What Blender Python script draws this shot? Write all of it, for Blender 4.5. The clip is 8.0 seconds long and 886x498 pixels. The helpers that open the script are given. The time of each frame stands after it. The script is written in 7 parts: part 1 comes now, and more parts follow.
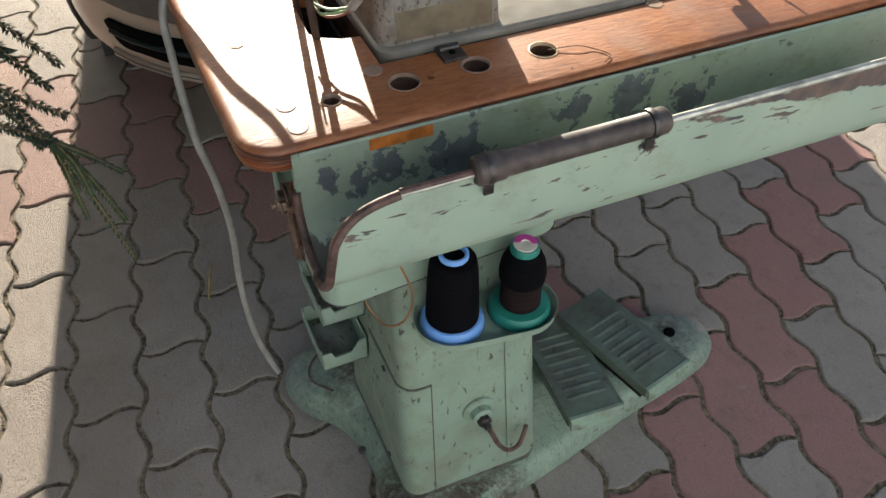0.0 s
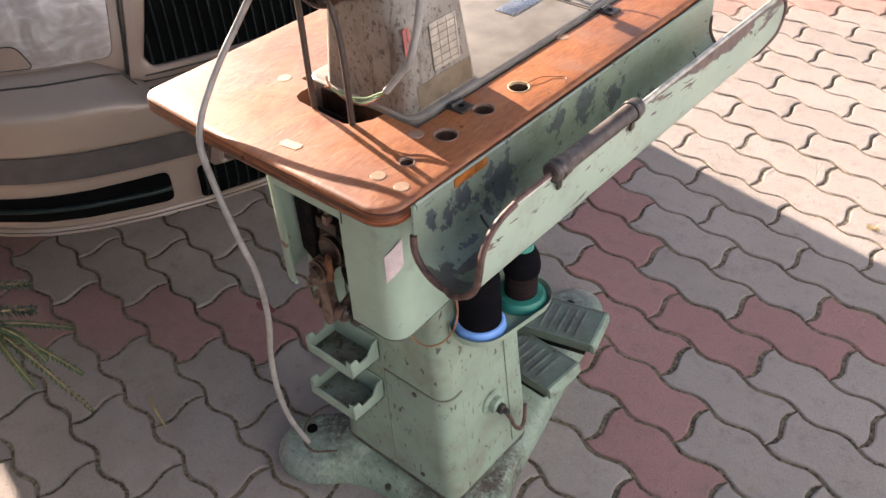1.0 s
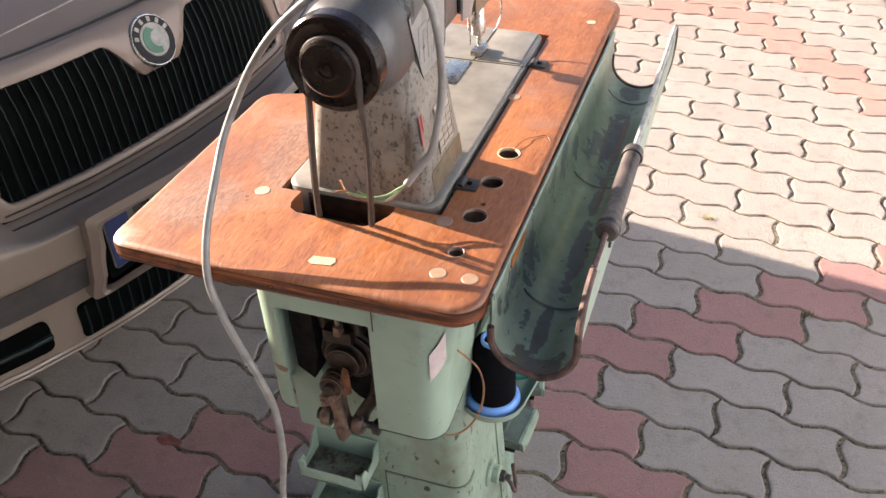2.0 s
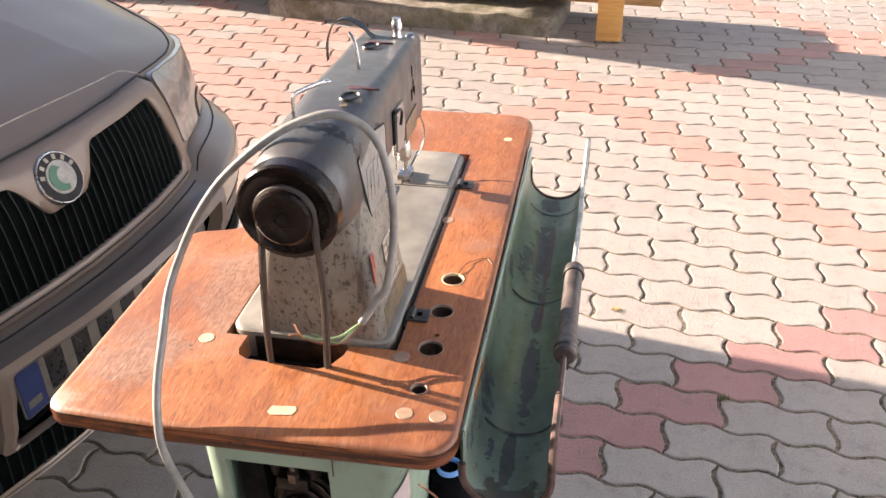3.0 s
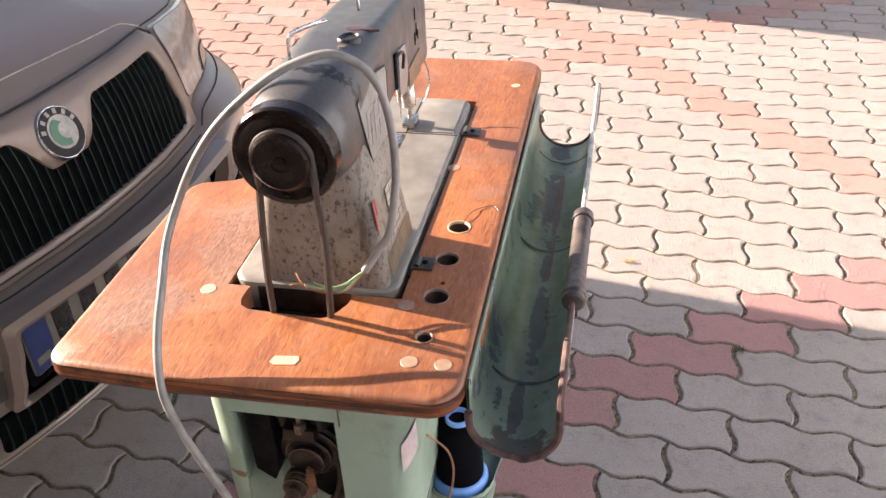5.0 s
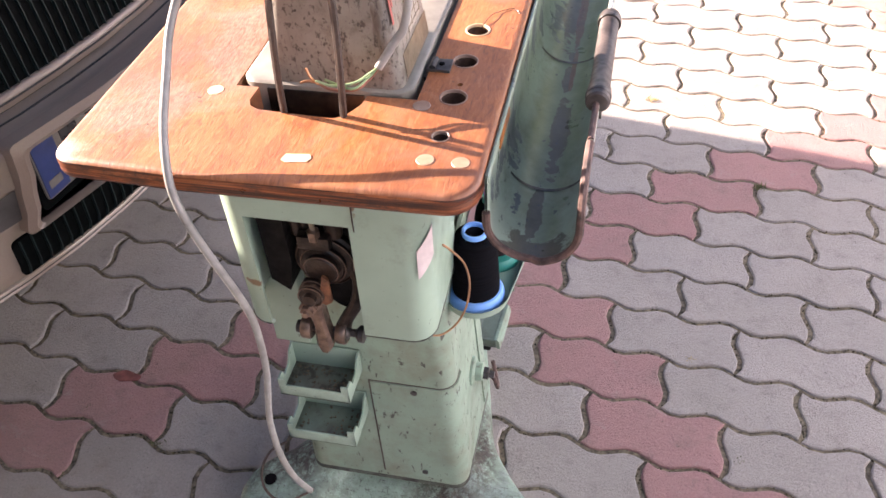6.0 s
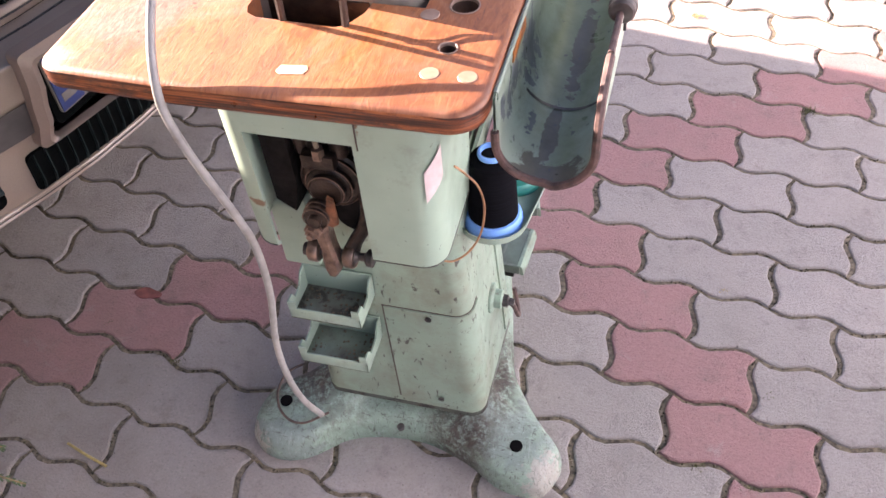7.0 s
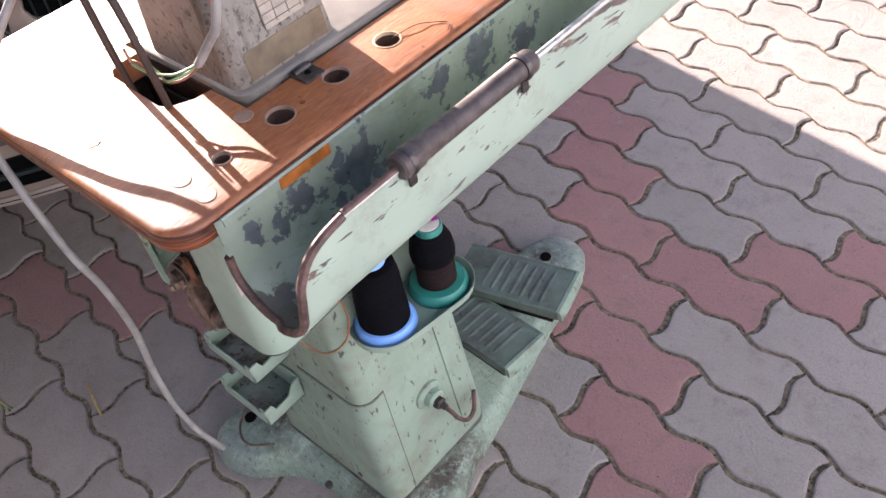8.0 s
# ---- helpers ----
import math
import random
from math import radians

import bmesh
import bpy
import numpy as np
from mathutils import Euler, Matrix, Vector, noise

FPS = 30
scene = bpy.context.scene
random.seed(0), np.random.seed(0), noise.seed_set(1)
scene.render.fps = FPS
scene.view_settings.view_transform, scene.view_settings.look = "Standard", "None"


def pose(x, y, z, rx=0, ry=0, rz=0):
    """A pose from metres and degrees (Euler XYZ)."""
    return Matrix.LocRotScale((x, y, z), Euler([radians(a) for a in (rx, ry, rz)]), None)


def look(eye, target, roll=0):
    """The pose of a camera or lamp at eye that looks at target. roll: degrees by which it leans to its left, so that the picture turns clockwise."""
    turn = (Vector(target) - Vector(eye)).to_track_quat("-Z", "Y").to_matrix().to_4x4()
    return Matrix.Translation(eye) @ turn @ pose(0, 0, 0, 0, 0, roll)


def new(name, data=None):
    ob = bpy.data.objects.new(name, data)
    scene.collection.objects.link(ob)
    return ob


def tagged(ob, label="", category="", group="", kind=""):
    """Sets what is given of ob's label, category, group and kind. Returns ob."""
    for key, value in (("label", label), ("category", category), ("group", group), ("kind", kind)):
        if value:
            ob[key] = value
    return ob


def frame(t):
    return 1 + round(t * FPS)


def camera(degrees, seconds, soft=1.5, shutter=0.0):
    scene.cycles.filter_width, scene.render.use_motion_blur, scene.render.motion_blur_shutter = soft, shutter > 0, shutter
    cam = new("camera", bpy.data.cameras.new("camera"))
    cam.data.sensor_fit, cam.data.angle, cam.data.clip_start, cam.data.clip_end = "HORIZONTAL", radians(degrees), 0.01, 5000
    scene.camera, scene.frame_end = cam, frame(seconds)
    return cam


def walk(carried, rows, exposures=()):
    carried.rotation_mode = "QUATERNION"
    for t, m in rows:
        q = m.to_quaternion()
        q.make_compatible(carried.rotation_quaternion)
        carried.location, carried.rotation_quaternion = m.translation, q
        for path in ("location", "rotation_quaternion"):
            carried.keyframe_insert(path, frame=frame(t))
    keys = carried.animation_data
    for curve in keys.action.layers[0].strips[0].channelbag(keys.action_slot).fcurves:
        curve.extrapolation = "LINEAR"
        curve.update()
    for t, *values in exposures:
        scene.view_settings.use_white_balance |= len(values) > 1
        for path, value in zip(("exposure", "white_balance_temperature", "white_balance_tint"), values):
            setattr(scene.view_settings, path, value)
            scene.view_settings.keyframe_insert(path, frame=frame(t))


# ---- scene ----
cam = camera(53.3, 8.0)
PATH = [
    (0, (0.617, -0.275, 1.165), (-0.692, 0.309, -0.23), 0.7),
    (0.3, (0.598, -0.408, 1.22), (-0.642, 0.365, -0.146), -1.1),
    (0.5, (0.592, -0.476, 1.225), (-0.607, 0.442, -0.086), -0.1),
    (1, (0.568, -0.659, 1.259), (-0.462, 0.492, -0.012), -2.4),
    (1.2, (0.534, -0.707, 1.26), (-0.433, 0.526, 0.017), -2.2),
    (2.3, (0.199, -0.765, 1.285), (-0.256, 0.787, 0.109), -2.0),
    (2.5, (0.19, -0.763, 1.293), (-0.244, 0.827, 0.159), -1.8),
    (3, (0.191, -0.754, 1.308), (-0.142, 0.923, 0.269), -1.2),
    (3.5, (0.191, -0.75, 1.313), (-0.152, 0.943, 0.304), -1.4),
    (4, (0.198, -0.736, 1.31), (-0.144, 0.939, 0.271), -1.7),
    (4.2, (0.202, -0.739, 1.312), (-0.13, 0.949, 0.293), -1.9),
    (5.3, (0.197, -0.741, 1.261), (-0.168, 0.814, 0.057), -3.0),
    (5.5, (0.198, -0.744, 1.243), (-0.161, 0.758, -0.028), -3.0),
    (6, (0.196, -0.751, 1.22), (-0.167, 0.671, -0.138), -3.4),
    (6.5, (0.194, -0.744, 1.192), (-0.142, 0.621, -0.23), -2.5),
    (7, (0.219, -0.707, 1.184), (-0.218, 0.568, -0.294), -5.5),
    (7.5, (0.397, -0.593, 1.188), (-0.333, 0.501, -0.319), -11.2),
    (7.6, (0.441, -0.555, 1.179), (-0.334, 0.515, -0.322), -10.6),
    (7.8, (0.5, -0.482, 1.184), (-0.354, 0.543, -0.306), -9.7),
    (8, (0.566, -0.373, 1.184), (-0.478, 0.561, -0.243), -9.8),
]
EXPOSURES = [(0.0, 1.38, 6400, 8), (0.5, 1.46, 6950, 23), (1.0, 2.02, 6700, 22), (2.5, 2.12, 6600, 18), (3.5, 2.03, 6700, 20), (4.2, 2.03, 6700, 20),
             (5.5, 2.32, 6600, 24), (6.5, 2.90, 6500, 30), (7.5, 2.87, 6500, 32), (8.0, 2.30, 6200, 27)]
walk(cam, [(t, look(eye, target, roll)) for t, eye, target, roll in PATH], EXPOSURES)

# ---- light ----
SUN_ELEV = 18.6
sun_way = Vector((0.985 * math.cos(radians(SUN_ELEV)), -0.17 * math.cos(radians(SUN_ELEV)), -math.sin(radians(SUN_ELEV))))
sun = new("sun", bpy.data.lights.new("sun", "SUN"))
sun.data.energy, sun.data.angle, sun.data.color = 5.0, radians(0.6), (1.0, 0.885, 0.715)
sun.matrix_world = look((-8, 1.4, 4), Vector((-8, 1.4, 4)) + sun_way)
world = bpy.data.worlds.new("sky")
scene.world = world
world.use_nodes = True
_n, _l = world.node_tree.nodes, world.node_tree.links
_sky = _n.new("ShaderNodeTexSky")
_sky.sky_type, _sky.sun_disc = "NISHITA", False
_sky.sun_elevation, _sky.sun_rotation = radians(SUN_ELEV), radians(280)
_sky.air_density, _sky.dust_density, _sky.ozone_density = 1.0, 1.3, 0.8
_l.new(_sky.outputs[0], _n["Background"].inputs["Color"])
_n["Background"].inputs["Strength"].default_value = 0.054


# ---- materials ----
class Mat:
    """A small builder of node materials."""

    def __init__(self, name):
        self.m = bpy.data.materials.new(name)
        self.m.use_nodes = True
        self.n, self.l = self.m.node_tree.nodes, self.m.node_tree.links
        self.b = self.n["Principled BSDF"]
        self.co = self.n.new("ShaderNodeTexCoord").outputs["Object"]

    def put(self, key, value):
        s = self.b.inputs[key]
        if isinstance(value, bpy.types.NodeSocket):
            self.l.new(value, s)
        else:
            s.default_value = (*value, 1) if isinstance(value, tuple) and len(value) == 3 else value
        return self

    def noise(self, scale, detail=3, rough=0.55, stretch=None, dist=0.0, at=(0, 0, 0)):
        t = self.n.new("ShaderNodeTexNoise")
        t.inputs["Scale"].default_value, t.inputs["Detail"].default_value = scale, detail
        t.inputs["Roughness"].default_value, t.inputs["Distortion"].default_value = rough, dist
        src = self.co
        if stretch:
            mp = self.n.new("ShaderNodeMapping")
            mp.inputs["Scale"].default_value = stretch
            mp.inputs["Location"].default_value = at
            self.l.new(self.co, mp.inputs["Vector"])
            src = mp.outputs[0]
        self.l.new(src, t.inputs["Vector"])
        return t.outputs["Fac"]

    def ramp(self, fac, *stops):
        r = self.n.new("ShaderNodeValToRGB")
        e = r.color_ramp.elements
        while len(e) < len(stops):
            e.new(0.5)
        for el, (p, c) in zip(e, stops):
            el.position = p
            el.color = (*c, 1) if isinstance(c, tuple) else (c, c, c, 1)
        self.l.new(fac, r.inputs["Fac"])
        return r.outputs["Color"]

    def mix(self, fac, a, b, mode="MIX"):
        x = self.n.new("ShaderNodeMix")
        x.data_type, x.blend_type = "RGBA", mode
        for s, v in ((x.inputs["Factor"], fac), (x.inputs["A"], a), (x.inputs["B"], b)):
            if isinstance(v, bpy.types.NodeSocket):
                self.l.new(v, s)
            elif s.type == "VALUE":
                s.default_value = v
            else:
                s.default_value = (*v, 1) if isinstance(v, tuple) else (v, v, v, 1)
        return x.outputs["Result"]

    def math(self, op, a, b):
        x = self.n.new("ShaderNodeMath")
        x.operation = op
        for s, v in zip(x.inputs, (a, b)):
            if isinstance(v, bpy.types.NodeSocket):
                self.l.new(v, s)
            else:
                s.default_value = v
        return x.outputs[0]

    def patches(self, vector, spots, edge=0.9, scale=60, detail=5):
        """0 inside the named spots (centre, half sizes) to 1 well outside, with a ragged rim."""
        least = None
        for c, r in spots:
            v = self.n.new("ShaderNodeVectorMath")
            v.operation = "MULTIPLY_ADD"
            self.l.new(vector, v.inputs[0])
            v.inputs[1].default_value = tuple(1 / q for q in r)
            v.inputs[2].default_value = tuple(-a / q for a, q in zip(c, r))
            d = self.n.new("ShaderNodeVectorMath")
            d.operation = "LENGTH"
            self.l.new(v.outputs[0], d.inputs[0])
            out = d.outputs["Value"]
            least = out if least is None else self.math("MINIMUM", least, out)
        rag = self.math("MULTIPLY", self.math("SUBTRACT", self.noise(scale, detail, 0.65, None, 0.4), 0.5), edge * 2)
        return self.math("MULTIPLY", self.math("ADD", least, rag), 0.5)

    def rand(self, island=False):
        if island:
            return self.n.new("ShaderNodeNewGeometry").outputs["Random Per Island"]
        return self.n.new("ShaderNodeObjectInfo").outputs["Random"]

    def bump(self, h, strength=0.3, dist=0.002):
        x = self.n.new("ShaderNodeBump")
        x.inputs["Strength"].default_value, x.inputs["Distance"].default_value = strength, dist
        self.l.new(h, x.inputs["Height"])
        self.l.new(x.outputs[0], self.b.inputs["Normal"])
        return self


def plain(name, col, rough=0.5, metal=0.0, vary=0.25, scale=60, bump=0.15, spec=None, coat=0.0):
    m = Mat(name)
    a = tuple(c * (1 - vary) for c in col)
    b = tuple(min(1, c * (1 + vary)) for c in col)
    m.put("Base Color", m.ramp(m.noise(scale, 4), (0.3, a), (0.7, b)))
    m.put("Roughness", m.ramp(m.noise(scale * 2.3, 3), (0.3, max(0.02, rough - 0.1)), (0.7, min(1, rough + 0.1))))
    m.put("Metallic", metal)
    if coat:
        m.put("Coat Weight", coat).put("Coat Roughness", 0.08)
    if spec is not None:
        m.put("Specular IOR Level", spec)
    if bump:
        m.bump(m.noise(scale * 4, 3), bump, 0.001)
    return m.m


def painted(name, col, chip, chips=(0.66, 0.70), chip_scale=26, grime=(0.16, 0.15, 0.12), grime_at=(0.56, 0.8), stretch=None, rough=0.42, rust_spots=()):
    """Old enamel paint: even colour, flaked to bare metal, with grime in blotches."""
    m = Mat(name)
    base = m.ramp(m.noise(9, 4), (0.3, tuple(c * 0.86 for c in col)), (0.7, tuple(min(1, c * 1.12) for c in col)))
    dirt = m.ramp(m.noise(14, 6, 0.7), (grime_at[0], 0.0), (grime_at[1], 0.75))
    c1 = m.mix(dirt, base, grime)
    if rust_spots:
        c1 = m.mix(m.ramp(m.patches(m.co, rust_spots, 1.4, 120, 5), (0.35, 0.9), (0.52, 0.0)), c1, (0.16, 0.075, 0.03))
    flake = m.ramp(m.noise(chip_scale, 6, 0.62, stretch, 0.4), (chips[0], 0.0), (chips[1], 1.0))
    speck = m.ramp(m.noise(chip_scale * 4.5, 3, 0.6, stretch), (0.69, 0.0), (0.73, 0.8))
    allchip = m.math("MAXIMUM", flake, speck)
    m.put("Base Color", m.mix(allchip, c1, chip))
    m.put("Roughness", m.mix(allchip, m.ramp(m.noise(40), (0.3, rough - 0.08), (0.7, rough + 0.12)), 0.62))
    inv = m.math("SUBTRACT", 1.0, allchip)
    m.bump(m.math("ADD", m.math("MULTIPLY", m.noise(180, 2), 0.12), inv), 0.35, 0.0006)
    return m.m


GREEN = painted("green_enamel", (0.275, 0.365, 0.285), (0.07, 0.075, 0.07))
GREEN_CLEAN = painted("green_enamel_clean", (0.29, 0.385, 0.295), (0.08, 0.08, 0.07), (0.72, 0.76), rust_spots=[((-0.085, -0.191, 0.551), (0.011, 0.02, 0.006)), ((0.042, -0.191, 0.690), (0.003, 0.02, 0.03))])
GREEN_SPECK = painted("green_enamel_specked", (0.258, 0.345, 0.262), (0.085, 0.082, 0.068), (0.61, 0.66), 125, (0.185, 0.175, 0.118), (0.44, 0.72), stretch=(1, 1, 0.38))
GREEN_FOOT = painted("green_enamel_scuffed", (0.262, 0.365, 0.275), (0.115, 0.098, 0.075), (0.58, 0.66), 70, (0.110, 0.090, 0.064), (0.42, 0.62))


def foot_paint():
    """Green enamel on the cast base, scratched and mottled with grime, browned on one foot, rubbed pale at the toes."""
    m = Mat("green_enamel_scuffed_base")
    c = m.ramp(m.noise(9, 4), (0.3, (0.245, 0.345, 0.262)), (0.7, (0.31, 0.415, 0.315)))
    grey = m.ramp(m.patches(m.co, [((0.150, -0.115, 0.05), (0.075, 0.060, 0.2)), ((-0.16, -0.19, 0.05), (0.07, 0.03, 0.2)), ((-0.01, 0.43, 0.05), (0.06, 0.06, 0.2))], 1.6, 50, 7), (0.28, 0.6), (0.58, 0.0))
    c = m.mix(grey, c, (0.195, 0.235, 0.225))
    toes = m.ramp(m.patches(m.co, [((0.225, -0.165, 0.03), (0.030, 0.040, 0.05)), ((-0.215, -0.185, 0.02), (0.03, 0.03, 0.03)), ((-0.02, 0.475, 0.03), (0.04, 0.02, 0.05))], 1.6, 80, 7), (0.36, 0.85), (0.52, 0.0))
    c = m.mix(toes, c, (0.42, 0.385, 0.33))
    for k, st in enumerate(((1, 6, 1), (6, 1.2, 1), (3.6, 3.4, 1))):
        line = m.ramp(m.noise(44, 4, 0.65, st, 1.4, (k * 1.7, k, 0)), (0.60, 0.0), (0.66, 0.6))
        c = m.mix(line, c, (0.37, 0.43, 0.38))
        dark = m.ramp(m.noise(40, 4, 0.65, st, 1.4, (k * 2.3 + 5, k, 1)), (0.60, 0.0), (0.67, 0.75))
        c = m.mix(dark, c, (0.075, 0.072, 0.058))
    zone = m.ramp(m.patches(m.co, [((-0.150, -0.080, 0.06), (0.085, 0.060, 0.2)), ((0.095, -0.125, 0.06), (0.05, 0.045, 0.2)), ((0.13, -0.03, 0.08), (0.03, 0.09, 0.2)), ((0.0, 0.33, 0.05), (0.05, 0.10, 0.2))], 1.2, 30, 6), (0.22, 1.0), (0.72, 0.22))
    mott = m.noise(75, 8, 0.82)
    grime = m.math("MULTIPLY", zone, m.ramp(mott, (0.38, 0.0), (0.52, 1.0)))
    c = m.mix(grime, c, m.ramp(m.noise(120, 4, 0.7), (0.3, (0.045, 0.037, 0.028)), (0.7, (0.12, 0.102, 0.076))))
    m.put("Base Color", c).put("Roughness", m.ramp(m.noise(50), (0.3, 0.45), (0.7, 0.72)))
    m.bump(m.math("ADD", m.noise(46, 6, 0.7), m.math("MULTIPLY", mott, 0.7)), 0.6, 0.0022)
    return m.m


GREEN_BASE = foot_paint()
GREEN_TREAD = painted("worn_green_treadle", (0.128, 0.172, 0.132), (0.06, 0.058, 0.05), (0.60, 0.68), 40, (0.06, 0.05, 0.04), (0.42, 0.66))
TRAYFLOOR = painted("grimy_tray_floor", (0.11, 0.13, 0.105), (0.04, 0.035, 0.028), (0.5, 0.6), 60, (0.06, 0.05, 0.035), (0.4, 0.6))
def trough_paint():
    """Dull olive-green paint, flaked to blue-grey primer and to brown rust in long patches."""
    m = Mat("green_trough_paint")
    sp = m.n.new("ShaderNodeSeparateXYZ")
    m.l.new(m.co, sp.inputs[0])
    turn = m.math("ARCTAN2", m.math("SUBTRACT", sp.outputs["Z"], 0.15), m.math("ADD", sp.outputs["X"], 0.0002))
    at = m.n.new("ShaderNodeCombineXYZ")
    m.l.new(m.math("ADD", sp.outputs["Y"], 0.15), at.inputs[0])
    m.l.new(turn, at.inputs[1])
    base = m.ramp(m.noise(16, 5, 0.65), (0.3, (0.205, 0.255, 0.200)), (0.7, (0.305, 0.365, 0.295)))
    base = m.mix(m.ramp(m.noise(11, 5, 0.7, (1, 0.4, 1)), (0.46, 0.0), (0.68, 0.7)), base, (0.265, 0.335, 0.300))
    base = m.mix(m.ramp(m.noise(30, 6, 0.75, (1, 0.5, 1)), (0.52, 0.0), (0.70, 0.55)), base, (0.115, 0.125, 0.070))
    oily = m.ramp(m.patches(at.outputs[0], [((0.14, -1.57, 0), (0.34, 0.16, 1)), ((-0.12, -1.55, 0), (0.05, 0.10, 1))], 0.9, 18, 6), (0.30, 0.75), (0.62, 0.0))
    base = m.mix(oily, base, m.ramp(m.noise(24, 5, 0.7), (0.35, (0.085, 0.105, 0.050)), (0.65, (0.16, 0.195, 0.110))))
    blue = [((-0.028, -1.83, 0), (0.040, 0.085, 1)), ((-0.087, -1.865, 0), (0.015, 0.050, 1)), ((-0.112, -1.846, 0), (0.012, 0.045, 1)), ((-0.138, -1.868, 0), (0.010, 0.035, 1)), ((0.142, -1.873, 0), (0.020, 0.070, 1)),
            ((0.205, -1.845, 0), (0.025, 0.050, 1)), ((0.085, -1.890, 0), (0.022, 0.040, 1)), ((-0.098, -1.703, 0), (0.018, 0.025, 1)), ((0.26, -1.70, 0), (0.050, 0.070, 1))]
    primer = m.ramp(m.patches(at.outputs[0], blue, 2.2, 70, 8), (0.36, 1.0), (0.38, 0.0))
    c = m.mix(primer, base, m.ramp(m.noise(50, 4), (0.3, (0.070, 0.083, 0.094)), (0.7, (0.135, 0.153, 0.165))))
    brown = [((0.285, -1.615, 0), (0.085, 0.070, 1)), ((0.145, -1.570, 0), (0.050, 0.035, 1)), ((0.035, -1.560, 0), (0.085, 0.052, 1)), ((-0.105, -1.600, 0), (0.050, 0.040, 1)), ((0.435, -1.600, 0), (0.025, 0.090, 1)), ((-0.160, -1.57, 0), (0.024, 0.200, 1))]
    rust = m.ramp(m.patches(at.outputs[0], brown, 1.4, 36, 8), (0.42, 0.85), (0.49, 0.0))
    c = m.mix(rust, c, m.ramp(m.noise(60, 5, 0.7), (0.3, (0.050, 0.040, 0.030)), (0.7, (0.105, 0.080, 0.062))))
    red = m.ramp(m.patches(at.outputs[0], [((0.29, -1.555, 0), (0.085, 0.028, 1)), ((0.16, -1.545, 0), (0.05, 0.015, 1))], 0.8, 50), (0.46, 0.85), (0.54, 0.0))
    c = m.mix(red, c, m.ramp(m.noise(80, 4), (0.3, (0.105, 0.042, 0.024)), (0.7, (0.17, 0.075, 0.045))))
    c = m.mix(m.ramp(m.noise(110, 3, 0.6, (1, 0.5, 1)), (0.66, 0.0), (0.69, 0.8)), c, (0.06, 0.065, 0.07))
    m.put("Base Color", c).put("Roughness", m.ramp(m.noise(40), (0.3, 0.27), (0.7, 0.46)))
    m.bump(m.math("SUBTRACT", m.math("MULTIPLY", m.noise(120, 3), 0.3), m.math("ADD", primer, rust)), 0.4, 0.0007)
    return m.m


def trough_outside():
    """Pale green paint, scratched lengthwise, worn to brown and grey along the rim's far half."""
    m = Mat("green_trough_outside")
    base = m.ramp(m.noise(10, 4), (0.3, (0.275, 0.36, 0.285)), (0.7, (0.35, 0.44, 0.345)))
    base = m.mix(m.ramp(m.noise(16, 6, 0.7), (0.54, 0.0), (0.78, 0.7)), base, (0.19, 0.175, 0.125))
    sp = m.n.new("ShaderNodeSeparateXYZ")
    m.l.new(m.co, sp.inputs[0])
    rim = m.math("MULTIPLY", m.ramp(m.math("ADD", m.math("MULTIPLY", sp.outputs["Z"], 6.0), 0.5), (0.62, 0.0), (0.80, 1.0)), m.ramp(m.math("ADD", sp.outputs["Y"], 0.5), (0.42, 0.15), (0.52, 1.0)))
    more = m.math("MULTIPLY", rim, 0.15)
    scr = m.ramp(m.math("ADD", m.noise(60, 5, 0.62, (1, 0.28, 1.5), 0.5), more), (0.645, 0.0), (0.665, 1.0))
    big = m.ramp(m.math("ADD", m.noise(17, 6, 0.66, (1, 0.42, 1.4), 0.6), more), (0.62, 0.0), (0.635, 1.0))
    bare = m.math("MAXIMUM", scr, big)
    c = m.mix(bare, base, m.ramp(m.noise(45, 4), (0.35, (0.055, 0.055, 0.06)), (0.65, (0.16, 0.105, 0.085))))
    m.put("Base Color", c).put("Roughness", m.ramp(m.noise(40), (0.3, 0.36), (0.7, 0.56)))
    m.bump(m.math("SUBTRACT", m.math("MULTIPLY", m.noise(160, 2), 0.15), bare), 0.35, 0.0006)
    return m.m


GREEN_TROUGH, GREEN_OUT = trough_paint(), trough_outside()
BARE = plain("worn_dark_metal", (0.10, 0.09, 0.085), 0.45, 0.8, 0.5, 70)
RUST = plain("brown_rusty_edge", (0.098, 0.055, 0.045), 0.62, 0.05, 0.7, 75, 0.4)
MECH = plain("oily_rusty_iron", (0.033, 0.021, 0.015), 0.4, 0.35, 0.8, 60, 0.6)
MECHBRIGHT = plain("rubbed_rusty_iron", (0.17, 0.115, 0.085), 0.38, 0.6, 0.6, 70, 0.5)
STEEL = plain("bright_steel", (0.48, 0.465, 0.45), 0.28, 1.0, 0.2, 50, 0.05)
BLACK = plain("black_plastic", (0.018, 0.017, 0.017), 0.32, 0, 0.4, 50, 0.1)
# Oily black iron; also colours the sheets that stand in for shade.
OILSHADE = plain("oil_and_shade_black", (0.009, 0.007, 0.006), 0.7, 0.0, 0.6, 50, 0.4, 0.15)
HOLE = plain("dark_hole", (0.006, 0.005, 0.005), 0.9, 0, 0.2, 50, 0, 0.05)


